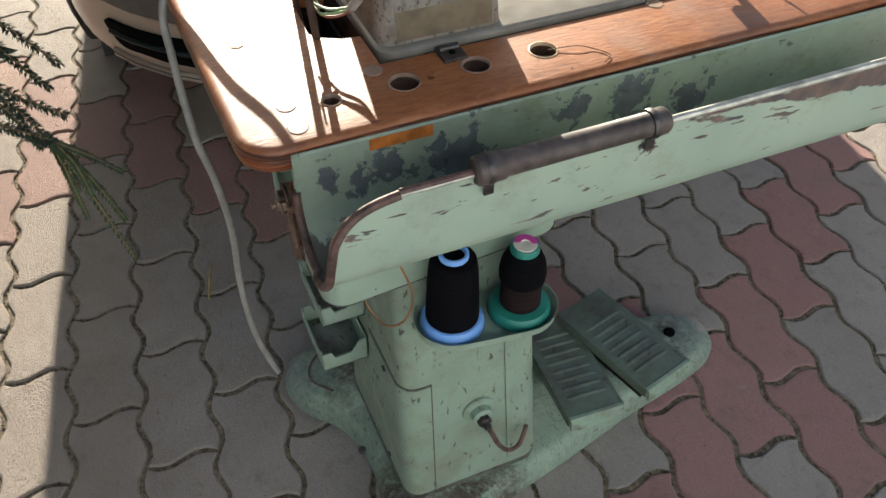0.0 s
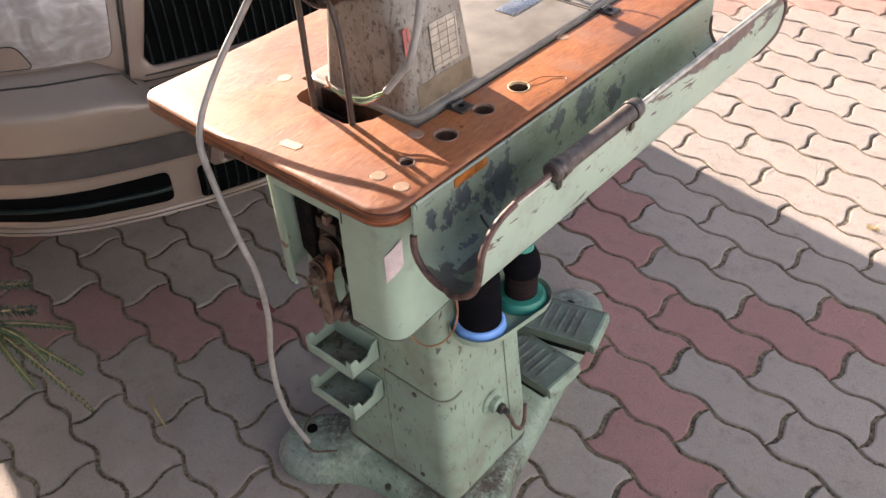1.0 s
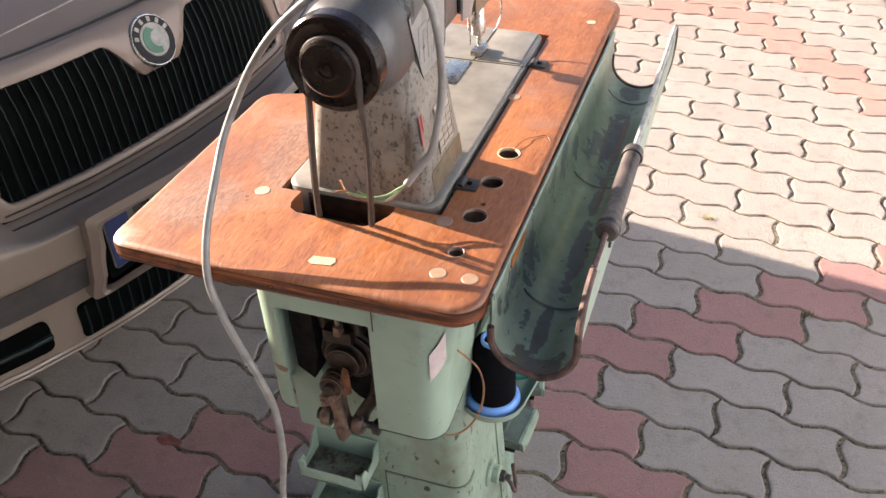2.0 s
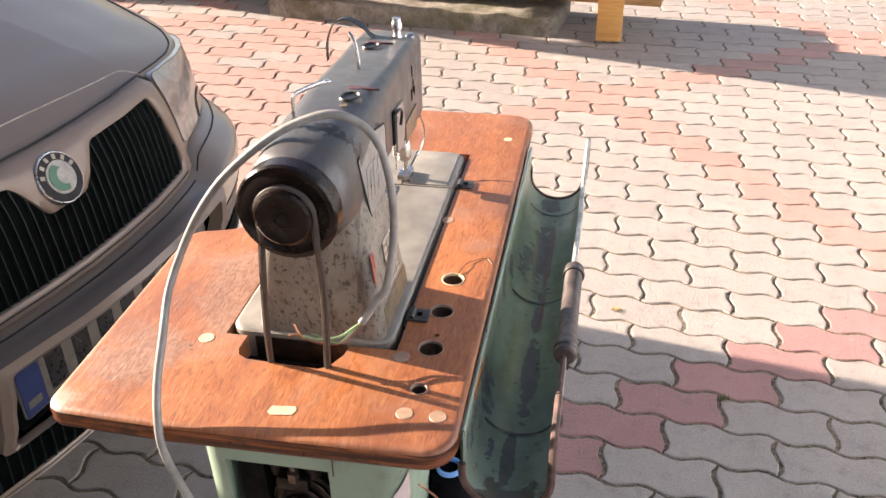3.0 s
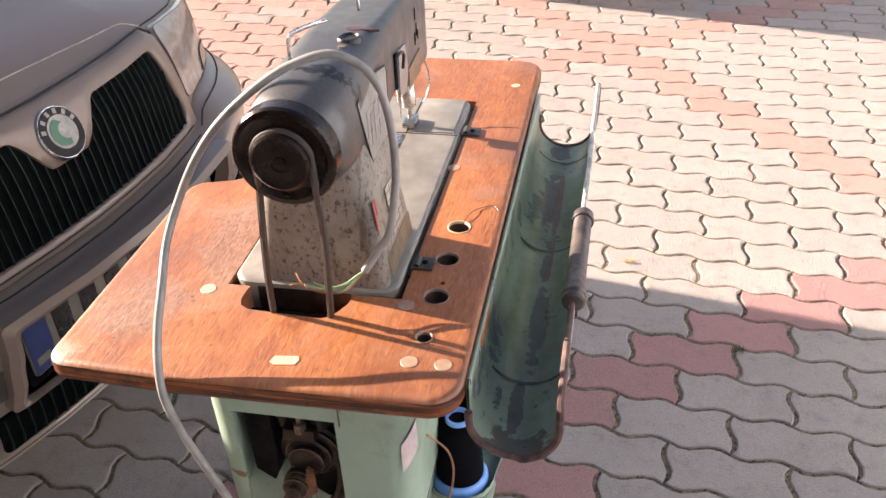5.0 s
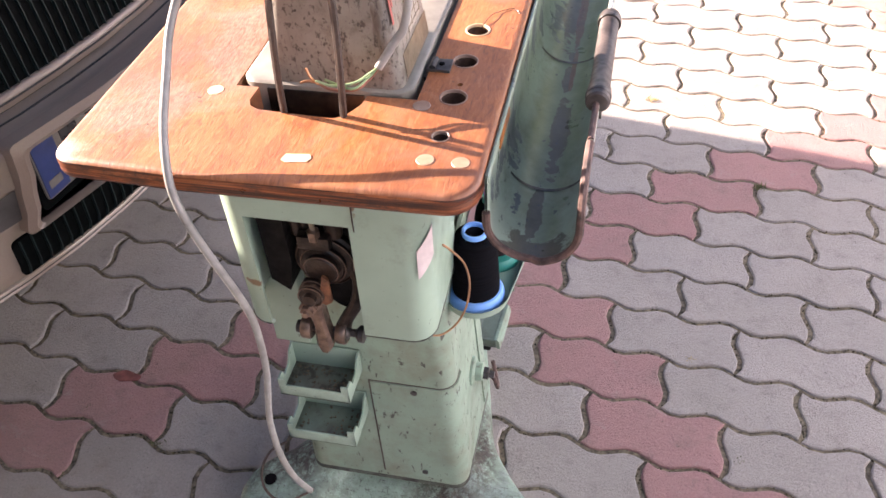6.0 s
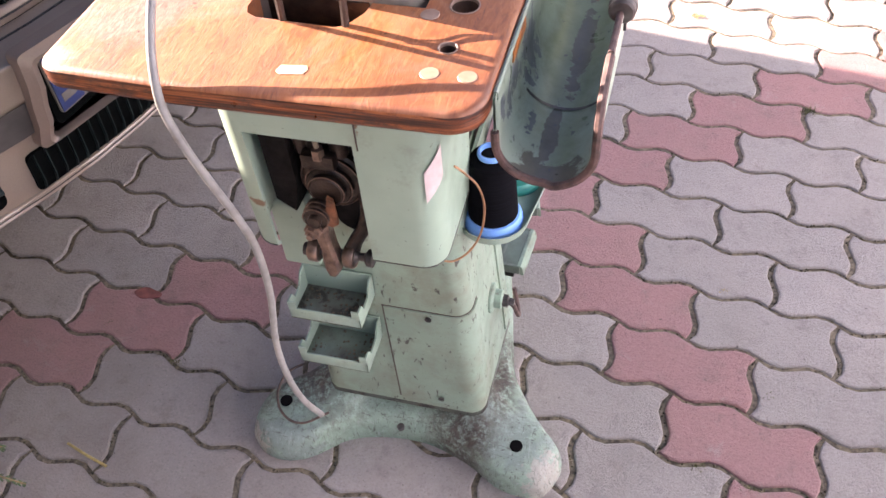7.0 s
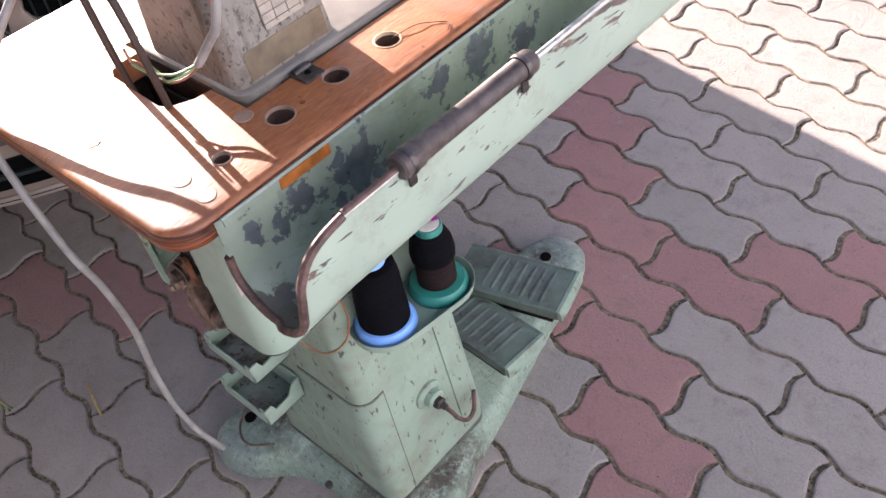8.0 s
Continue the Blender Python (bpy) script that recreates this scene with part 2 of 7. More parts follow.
def wood_top():
    """Red-brown varnished veneer, open-grained, with short pale and dark flecks along the board."""
    m = Mat("varnished_red_veneer")
    broad = m.noise(7, 5, 0.6, (3.0, 0.7, 1), 0.5)
    c = m.ramp(broad, (0.25, (0.235, 0.072, 0.021)), (0.5, (0.335, 0.108, 0.030)), (0.75, (0.41, 0.148, 0.044)))
    fleck = m.noise(40, 4, 0.66, (4.2, 1.15, 1), 1.1)
    c = m.mix(m.ramp(fleck, (0.36, 0.60), (0.47, 0.0)), c, (0.175, 0.052, 0.019))
    c = m.mix(m.ramp(fleck, (0.53, 0.0), (0.66, 0.5)), c, (0.50, 0.215, 0.088))
    scuff = m.ramp(m.patches(m.co, [((-0.17, -0.16, 0.75), (0.05, 0.05, 0.3)), ((-0.03, -0.13, 0.75), (0.03, 0.02, 0.3)), ((-0.11, -0.02, 0.75), (0.05, 0.09, 0.3))], 1.4, 24), (0.30, 0.6), (0.6, 0.0))
    c = m.mix(scuff, c, m.ramp(m.noise(120, 3, 0.6, (3, 1, 1)), (0.35, (0.11, 0.065, 0.045)), (0.65, (0.36, 0.235, 0.165))))
    pore = m.noise(95, 2, 0.5, (4.5, 0.55, 1))
    c = m.mix(m.ramp(pore, (0.62, 0.0), (0.70, 0.38)), c, (0.12, 0.04, 0.018))
    c = m.mix(m.ramp(m.noise(6.5, 6, 0.72, None, 0.7), (0.52, 0.0), (0.68, 0.6)), c, (0.36, 0.215, 0.145))
    c = m.mix(m.ramp(m.noise(4.2, 4, 0.6), (0.50, 0.0), (0.70, 0.6)), c, (0.150, 0.045, 0.020))
    c = m.mix(m.ramp(m.noise(75, 3, 0.6), (0.70, 0.0), (0.74, 0.8)), c, (0.06, 0.03, 0.02))
    far = m.n.new("ShaderNodeVectorMath")
    far.operation = "DISTANCE"
    m.l.new(m.co, far.inputs[0])
    far.inputs[1].default_value = (-0.216, -0.252, 0.752)
    worn = m.math("SUBTRACT", m.math("MULTIPLY", m.noise(45, 5, 0.7), 0.05), far.outputs["Value"])
    c = m.mix(m.ramp(m.math("ADD", worn, 0.5), (0.490, 0.0), (0.512, 0.85)), c, (0.47, 0.37, 0.29))
    m.put("Base Color", c)
    m.put("Roughness", m.ramp(m.noise(24, 6, 0.7), (0.3, 0.40), (0.7, 0.62)))
    m.put("Coat Weight", 0.35).put("Coat Roughness", m.ramp(m.noise(14, 6, 0.75, None, 0.6), (0.35, 0.30), (0.65, 0.62)))
    m.bump(m.math("ADD", m.math("MULTIPLY", fleck, 1.6), m.math("SUBTRACT", 0.6, pore)), 0.25, 0.0011)
    return m.m


def wood_edge():
    m = Mat("dark_plywood_edge")
    lay = m.noise(7, 4, 0.6, (1.5, 1.5, 52), 0.3)
    c = m.ramp(lay, (0.40, (0.040, 0.013, 0.007)), (0.50, (0.150, 0.038, 0.012)), (0.62, (0.34, 0.105, 0.032)))
    m.put("Base Color", m.mix(m.ramp(m.noise(26, 6, 0.75, (1, 1, 2)), (0.50, 0.0), (0.64, 0.85)), c, (0.03, 0.014, 0.012)))
    m.put("Roughness", m.ramp(m.noise(40, 4), (0.3, 0.26), (0.7, 0.5)))
    m.bump(lay, 0.5, 0.0015)
    return m.m


WOOD, WOOD_EDGE = wood_top(), wood_edge()
DOWEL = plain("pale_wood_plug", (0.62, 0.47, 0.30), 0.5, 0, 0.2, 90)
DOWEL_MID = plain("browned_wood_plug", (0.34, 0.225, 0.15), 0.5, 0, 0.2, 90)
DOWEL_DARK = plain("greyed_wood_plug", (0.30, 0.20, 0.15), 0.5, 0, 0.2, 90)


def paver_mat(name, col, island):
    m = Mat(name)
    m.co = m.n.new("ShaderNodeNewGeometry").outputs["Position"]
    r = m.rand(island)
    tone = m.ramp(r, (0.0, tuple(c * 0.94 for c in col)), (0.5, col), (1.0, tuple(c * 1.06 for c in col)))
    sand = m.noise(260, 5, 0.75)
    c = m.mix(m.ramp(sand, (0.34, 0.5), (0.47, 0.0)), tone, tuple(c * 0.55 for c in col))
    c = m.mix(m.ramp(sand, (0.55, 0.0), (0.70, 0.45)), c, tuple(min(1, c * 1.5) for c in col))
    c = m.mix(m.ramp(m.noise(6, 6, 0.7), (0.45, 0.0), (0.75, 0.32)), c, (0.235, 0.195, 0.160))
    c = m.mix(m.ramp(m.noise(24, 6, 0.75), (0.54, 0.0), (0.72, 0.34)), c, (0.125, 0.102, 0.084))
    c = m.mix(m.ramp(m.noise(15, 5, 0.75, None, 0.6), (0.60, 0.0), (0.74, 0.45)), c, (0.40, 0.36, 0.32))
    c = m.mix(m.ramp(m.noise(130, 3, 0.6), (0.68, 0.0), (0.73, 0.75)), c, (0.065, 0.052, 0.04))
    # Brown soil stain that also puts the shade near the car into the colour.
    floor_tone = m.patches(m.co, [((-0.95, -0.75, 0), (0.75, 0.85, 1)), ((-0.30, -0.62, 0), (0.36, 0.34, 1))], 0.55, 5, 7)
    c = m.mix(m.ramp(floor_tone, (0.32, 0.42), (0.62, 0.0)), c, (0.155, 0.112, 0.078))
    m.put("Base Color", c).put("Roughness", 0.72).put("Specular IOR Level", 0.45)
    m.bump(m.math("ADD", m.math("MULTIPLY", sand, 1.6), m.math("MULTIPLY", m.noise(80, 6, 0.75), 2.5)), 0.85, 0.0022)
    return m.m


GREY_P, RED_P = (0.378, 0.333, 0.300), (0.385, 0.208, 0.192)
# Paler red for the distant stones: strong sunlight put into their colour.
RED_SUNLIT = (0.438, 0.268, 0.226)
PAVE = {(k, i): paver_mat(f"{k}_concrete" + ("_rest" if i else ""), RED_SUNLIT if i and k == "red" else c, i) for k, c in (("grey", GREY_P), ("red", RED_P)) for i in (False, True)}
CRUMB = plain("brown_crumbs", (0.11, 0.085, 0.06), 0.95, 0, 0.5, 90, 0)
# Wood colour darkened to paint the shade inside the drilled holes.
HOLEWALL = plain("shade_dark_drilled_wood", (0.06, 0.03, 0.018), 0.8, 0, 0.4, 90, 0.2)
DIRT = plain("joint_sand", (0.165, 0.132, 0.088), 0.95, 0, 0.7, 130, 1.0)


def car_paint(name, low, high, film, settled, coat):
    """Metallic paint under a film of dust."""
    m = Mat(name)
    c = m.ramp(m.noise(420, 2), (0.3, low), (0.7, high))
    dust = m.ramp(m.noise(6, 6, 0.7), (0.42, settled), (0.75, 0.55))
    c = m.mix(dust, c, film)
    c = m.mix(m.ramp(m.noise(90, 5, 0.7), (0.68, 0.0), (0.80, 0.25)), c, (0.12, 0.07, 0.055))
    m.put("Base Color", c).put("Metallic", m.mix(dust, 0.2, 0.05))
    m.put("Roughness", m.mix(dust, 0.34, 0.5)).put("Coat Weight", coat).put("Coat Roughness", m.mix(dust, 0.04, 0.16)).put("Specular IOR Level", 0.3)
    return m.m


CAR = car_paint("dusty_beige_metallic_paint", (0.212, 0.157, 0.125), (0.236, 0.178, 0.142), (0.255, 0.200, 0.160), 0.05, 0.30)
# Copy of the body paint, lightened to carry the sky seen in the bumper.
CARBUMPER = car_paint("sky_lightened_bumper_paint", (0.238, 0.182, 0.143), (0.264, 0.205, 0.162), (0.31, 0.250, 0.198), 0.20, 0.75)
DUSTLINE = plain("pale_dust_in_seam", (0.42, 0.36, 0.30), 0.8, 0, 0.3, 60, 0)
SEAM = plain("dusty_seam", (0.085, 0.060, 0.050), 0.7, 0, 0.3, 40, 0)
SHUT = plain("dark_gap", (0.02, 0.018, 0.016), 0.7, 0, 0.2, 40, 0)
CARPLAST = plain("grey_bumper_strip", (0.062, 0.056, 0.053), 0.5, 0, 0.2, 30, 0.1)
GRILLE = plain("black_grille_plastic", (0.002, 0.0025, 0.0025), 0.7, 0, 0.3, 30, 0, 0.04)
SLAT = plain("grille_slat_plastic", (0.010, 0.017, 0.016), 0.4, 0, 0.3, 30, 0, 0.2)
CARGLASS = plain("dark_car_glass", (0.02, 0.024, 0.026), 0.05, 0, 0.2, 10, 0, 0.8)
TYRE = plain("tyre_rubber", (0.02, 0.02, 0.02), 0.85, 0, 0.3, 60, 0.3)


def lamp_glass():
    m = Mat("hazy_headlight_lens")
    c = m.ramp(m.noise(14, 3, 0.5, (1, 1, 2), 1.5), (0.35, (0.225, 0.198, 0.185)), (0.5, (0.27, 0.242, 0.23)), (0.62, (0.34, 0.315, 0.305)))
    m.put("Base Color", c).put("Roughness", 0.3).put("Metallic", 0.3).put("Coat Weight", 1.0).put("Coat Roughness", 0.05)
    m.bump(m.noise(16, 2, 0.5, None, 1.0), 0.5, 0.01)
    return m.m


LAMPGLASS = lamp_glass()
def head_paint(name, col, rust, rust_at, metal, rubbed=False):
    """Silvery hammered enamel, rubbed dark, with oil stains running down."""
    m = Mat(name)
    c = m.ramp(m.noise(22, 5, 0.65), (0.3, tuple(x * 0.8 for x in col)), (0.7, tuple(x * 1.2 for x in col)))
    c = m.mix(m.ramp(m.noise(300, 2), (0.4, 0.0), (0.7, 0.35)), c, tuple(min(1, x * 1.5) for x in col))
    run = m.ramp(m.noise(26, 6, 0.7, (1, 1, 0.3), 0.3), (rust_at, 0.0), (rust_at + 0.16, 0.85))
    c = m.mix(run, c, rust)
    chip = m.ramp(m.noise(85, 5, 0.6, (1, 1, 0.7)), (0.665, 0.0), (0.69, 1.0))
    c = m.mix(chip, c, (0.035, 0.028, 0.024))
    if rubbed:
        bald = m.ramp(m.patches(m.co, [((0.030, -0.192, 0.232), (0.038, 0.013, 0.05)), ((0.058, -0.186, 0.228), (0.012, 0.012, 0.05)), ((0.02, 0.15, 0.21), (0.03, 0.012, 0.05))], 2.2, 90, 7), (0.30, 1.0), (0.34, 0.0))
        c = m.mix(bald, c, (0.016, 0.012, 0.010))
        chip = m.math("MAXIMUM", chip, bald)
    m.put("Base Color", c).put("Metallic", m.mix(m.math("MAXIMUM", run, chip), metal, 0.05))
    m.put("Roughness", m.ramp(m.noise(35, 4), (0.3, 0.30), (0.7, 0.46)))
    m.bump(m.math("SUBTRACT", m.math("MULTIPLY", m.noise(210, 2), 0.5), chip), 0.3, 0.0006)
    return m.m


def pillar_paint():
    """Pale grey enamel gone beige, spattered with oil specks and streaked by runs."""
    m = Mat("oil_stained_grey_enamel")
    c = m.ramp(m.noise(15, 5, 0.65), (0.3, (0.175, 0.156, 0.130)), (0.7, (0.285, 0.264, 0.228)))
    run = m.ramp(m.noise(60, 5, 0.7, (1, 1, 0.14), 0.3), (0.51, 0.0), (0.63, 0.8))
    c = m.mix(m.math("MULTIPLY", run, m.ramp(m.noise(13, 4, 0.6), (0.46, 0.0), (0.62, 1.0))), c, (0.075, 0.050, 0.034))
    c = m.mix(m.ramp(m.noise(28, 6, 0.72), (0.52, 0.0), (0.70, 0.7)), c, (0.12, 0.092, 0.066))
    speck = m.ramp(m.noise(210, 4, 0.65, (1, 1, 0.7)), (0.545, 0.0), (0.63, 0.8))
    c = m.mix(speck, c, (0.042, 0.032, 0.026))
    blot = m.ramp(m.noise(70, 4, 0.55), (0.70, 0.0), (0.72, 0.9))
    c = m.mix(blot, c, (0.022, 0.016, 0.013))
    m.put("Base Color", c).put("Metallic", 0.0)
    m.put("Roughness", m.ramp(m.noise(35, 4), (0.3, 0.34), (0.7, 0.56)))
    m.bump(m.math("SUBTRACT", m.math("MULTIPLY", m.noise(210, 2), 0.6), m.math("ADD", speck, blot)), 0.35, 0.0007)
    return m.m


HEADPAINT = head_paint("hammered_blue_grey_enamel", (0.088, 0.087, 0.088), (0.085, 0.068, 0.052), 0.56, 0.35, True)
HEADSIDE = pillar_paint()
HEADCOVER = head_paint("light_grey_cover_enamel", (0.27, 0.268, 0.258), (0.14, 0.115, 0.085), 0.56, 0.25)
BEDMETAL = plain("worn_bed_steel", (0.27, 0.245, 0.208), 0.42, 0.15, 0.25, 24, 0.1)
WHEEL = plain("brown_black_bakelite", (0.012, 0.0065, 0.005), 0.24, 0, 0.6, 30, 0.05, 0.3, 0.12)
BELT = plain("worn_rubber_belt", (0.050, 0.038, 0.031), 0.6, 0, 0.3, 80, 0.3)
GRIP = plain("dark_brown_grip_wrap", (0.068, 0.052, 0.046), 0.5, 0, 0.5, 70, 0.3)
CABLE = plain("grimy_white_cable", (0.265, 0.252, 0.232), 0.45, 0, 0.22, 60, 0.15)
WIRE_G = plain("green_wire", (0.22, 0.31, 0.15), 0.5, 0, 0.2, 60, 0)
WIRE_B = plain("brown_wire", (0.22, 0.09, 0.06), 0.5, 0, 0.2, 60, 0)
CORD = plain("grimy_brown_cord", (0.115, 0.075, 0.055), 0.7, 0, 0.4, 80, 0.2)
COPPER = plain("copper_wire", (0.46, 0.24, 0.13), 0.4, 0.7, 0.2, 60, 0)
BLUE = plain("light_blue_plastic", (0.19, 0.41, 0.87), 0.38, 0, 0.15, 30, 0.05)
TEAL = plain("teal_plastic", (0.02, 0.20, 0.16), 0.38, 0, 0.2, 30, 0.05)
PINK = plain("magenta_plastic", (0.55, 0.05, 0.35), 0.4, 0, 0.15, 30, 0)
# Plate white darkened: the shade of its recess is in the colour.
PLATEWHITE = plain("shade_dark_white_plate", (0.135, 0.120, 0.100), 0.45, 0, 0.2, 40, 0)
WHITE = plain("white_paper", (0.72, 0.66, 0.62), 0.7, 0, 0.12, 50, 0.05)
BRIGHTRIM = plain("worn_bright_rim", (0.50, 0.49, 0.43), 0.4, 0.4, 0.4, 60, 0.2)
LABELPAPER = plain("yellowed_label", (0.37, 0.325, 0.27), 0.6, 0, 0.25, 90, 0.1)
PINKISH = plain("faded_label", (0.66, 0.55, 0.53), 0.7, 0, 0.15, 60, 0.05)
ARROWRED = plain("dark_red_print", (0.085, 0.032, 0.034), 0.5, 0, 0.35, 160, 0)
REDMARK = plain("red_print", (0.42, 0.10, 0.085), 0.5, 0, 0.2, 80, 0)
ORANGE = plain("orange_stained_wood", (0.40, 0.13, 0.025), 0.45, 0, 0.4, 60, 0.2)
BROWNPLATE = plain("brown_varnish_plate", (0.17, 0.13, 0.085), 0.4, 0, 0.3, 50, 0.1)


def thread_mat(name, col):
    m = Mat(name)
    w = m.noise(30, 2, 0.5, (0.6, 0.6, 26))
    m.put("Base Color", m.ramp(w, (0.35, tuple(c * 0.6 for c in col)), (0.65, tuple(c * 1.3 for c in col))))
    m.put("Roughness", 0.9).put("Specular IOR Level", 0.06)
    m.bump(w, 0.4, 0.0008)
    return m.m


THREAD, THREAD2 = thread_mat("black_thread", (0.0045, 0.0045, 0.006)), thread_mat("brown_black_thread", (0.022, 0.015, 0.0145))


def concrete():
    m = Mat("weathered_concrete")
    c = m.ramp(m.noise(18, 6, 0.7), (0.3, (0.13, 0.112, 0.09)), (0.7, (0.42, 0.38, 0.32)))
    c = m.mix(m.ramp(m.noise(5, 4), (0.46, 0.0), (0.66, 0.7)), c, (0.14, 0.125, 0.06))
    c = m.mix(m.ramp(m.noise(70, 4, 0.7), (0.58, 0.0), (0.68, 0.8)), c, (0.06, 0.05, 0.04))
    m.put("Base Color", c).put("Roughness", 0.92)
    m.bump(m.noise(45, 6, 0.75), 1.0, 0.012)
    return m.m


def sawn(name, a, b):
    m = Mat(name)
    g = m.noise(7, 5, 0.6, (0.8, 9, 9), 0.4)
    c = m.ramp(g, (0.3, a), (0.7, b))
    c = m.mix(m.ramp(m.noise(7, 2, 0.5, (0.9, 1.4, 1.4)), (0.68, 0.0), (0.74, 0.6)), c, tuple(x * 0.4 for x in a))
    m.put("Base Color", c).put("Roughness", 0.6)
    m.bump(g, 0.25, 0.002)
    return m.m


CONCRETE = concrete()
PLANK, POSTWOOD = sawn("weathered_plank", (0.30, 0.16, 0.06), (0.55, 0.34, 0.15)), sawn("varnished_pine", (0.52, 0.25, 0.06), (0.74, 0.42, 0.14))
PLANK_GREY = sawn("greyed_plank", (0.20, 0.14, 0.09), (0.36, 0.27, 0.18))
PLASTER = plain("pale_plaster", (0.55, 0.52, 0.47), 0.9, 0, 0.12, 12, 0.3)
NEEDLE = plain("spruce_needle", (0.028, 0.050, 0.022), 0.5, 0, 0.5, 40, 0)
FROND = plain("yew_leaf", (0.050, 0.082, 0.028), 0.45, 0, 0.5, 60, 0)
TWIG = plain("twig_bark", (0.20, 0.145, 0.07), 0.7, 0, 0.4, 60, 0.3)
WEED = plain("dry_moss", (0.14, 0.13, 0.055), 0.9, 0, 0.5, 80, 0)
JOINTMOSS = plain("joint_moss_brown", (0.088, 0.072, 0.036), 0.95, 0, 0.8, 150, 0.3)
STAIN = plain("dark_red_paint", (0.21, 0.072, 0.058), 0.6, 0, 0.4, 60, 0.2)
LEAFDRY = plain("dry_straw", (0.45, 0.33, 0.12), 0.7, 0, 0.3, 80, 0)

# ---- mesh helpers ----
ORIGIN = {}


def thing(name, label, category, at=(0, 0, 0), group="", kind=""):
    ob = new(name)
    ob.empty_display_size = 0.05
    ob.location = at
    ORIGIN[ob] = Vector(at)
    return tagged(ob, label, category, group, kind)


def finish(bm, angle=38):
    bmesh.ops.remove_doubles(bm, verts=bm.verts, dist=1e-6)
    bmesh.ops.recalc_face_normals(bm, faces=bm.faces)
    for f in bm.faces:
        f.smooth = True
    lim = radians(angle)
    for e in bm.edges:
        if len(e.link_faces) == 2 and e.calc_face_angle(0) > lim:
            e.smooth = False


def part(name, bm, material, parent=None, label="", angle=38, raw=False):
    """One mesh object under a thing or a part; the bmesh is in world metres."""
    if not raw:
        finish(bm, angle)
    org = ORIGIN[parent] if parent else Vector()
    bmesh.ops.translate(bm, verts=bm.verts, vec=-org)
    me = bpy.data.meshes.new(name)
    bm.to_mesh(me)
    bm.free()
    me.materials.append(material)
    ob = new(name, me)
    if parent:
        ob.parent = parent
        ORIGIN[ob] = org
    if label:
        ob["label"] = label
    return ob


def quads(bm, a, b, close=True):
    n = len(a)
    for i in range(n if close else n - 1):
        j = (i + 1) % n
        try:
            bm.faces.new((a[i], a[j], b[j], b[i]))
        except ValueError:
            pass


def loft(rings, cap=True, bm=None, close=True):
    bm = bm or bmesh.new()
    vs = [[bm.verts.new(p) for p in r] for r in rings]
    for a, b in zip(vs, vs[1:]):
        quads(bm, a, b, close)
    if cap:
        bm.faces.new(vs[0])
        bm.faces.new(vs[-1])
    return bm


def box(x0, x1, y0, y1, z0, z1, bev=0.0015, bm=None, m=None):
    own = bmesh.new()
    bmesh.ops.create_cube(own, size=1)
    bmesh.ops.scale(own, vec=(x1 - x0, y1 - y0, z1 - z0), verts=own.verts)
    if bev:
        bmesh.ops.bevel(own, geom=own.edges, offset=bev, segments=2, profile=0.6, affect="EDGES")
    bmesh.ops.translate(own, vec=((x0 + x1) / 2, (y0 + y1) / 2, (z0 + z1) / 2), verts=own.verts)
    if m:
        bmesh.ops.transform(own, matrix=m, verts=own.verts)
    if bm is None:
        return own
    return join(bm, own)


def join(bm, other):
    me = bpy.data.meshes.new("tmp")
    other.to_mesh(me)
    other.free()
    bm.from_mesh(me)
    bpy.data.meshes.remove(me)
    return bm


def lathe(profile, at, axis="Z", seg=28, bm=None):
    """Turn a profile of (radius, height) round an axis through at."""
    bm = bm or bmesh.new()
    rings = []
    for r, h in profile:
        ring = []
        for k in range(seg):
            a = 2 * math.pi * k / seg
            c, s = r * math.cos(a), r * math.sin(a)
            p = {"Z": (c, s, h), "Y": (c, h, s), "X": (h, c, s)}[axis]
            ring.append(bm.verts.new(Vector(at) + Vector(p)))
        rings.append(ring)
    for a, b in zip(rings, rings[1:]):
        quads(bm, a, b)
    for ring, (r, h) in ((rings[0], profile[0]), (rings[-1], profile[-1])):
        if r > 1e-5:
            bm.faces.new(ring)
    return bm


def smooth_path(pts, n=8, closed=False):
    pts = [Vector(p) for p in pts]
    out = []
    m = len(pts)
    for i in range(m if closed else m - 1):
        if closed:
            p0, p1, p2, p3 = (pts[(i + k) % m] for k in (-1, 0, 1, 2))
        else:
            p0, p1, p2, p3 = pts[max(0, i - 1)], pts[i], pts[i + 1], pts[min(m - 1, i + 2)]
        for k in range(n):
            t = k / n
            out.append(0.5 * ((2 * p1) + (p2 - p0) * t + (2 * p0 - 5 * p1 + 4 * p2 - p3) * t * t + (3 * p1 - p0 - 3 * p2 + p3) * t ** 3))
    if not closed:
        out.append(pts[-1])
    return out


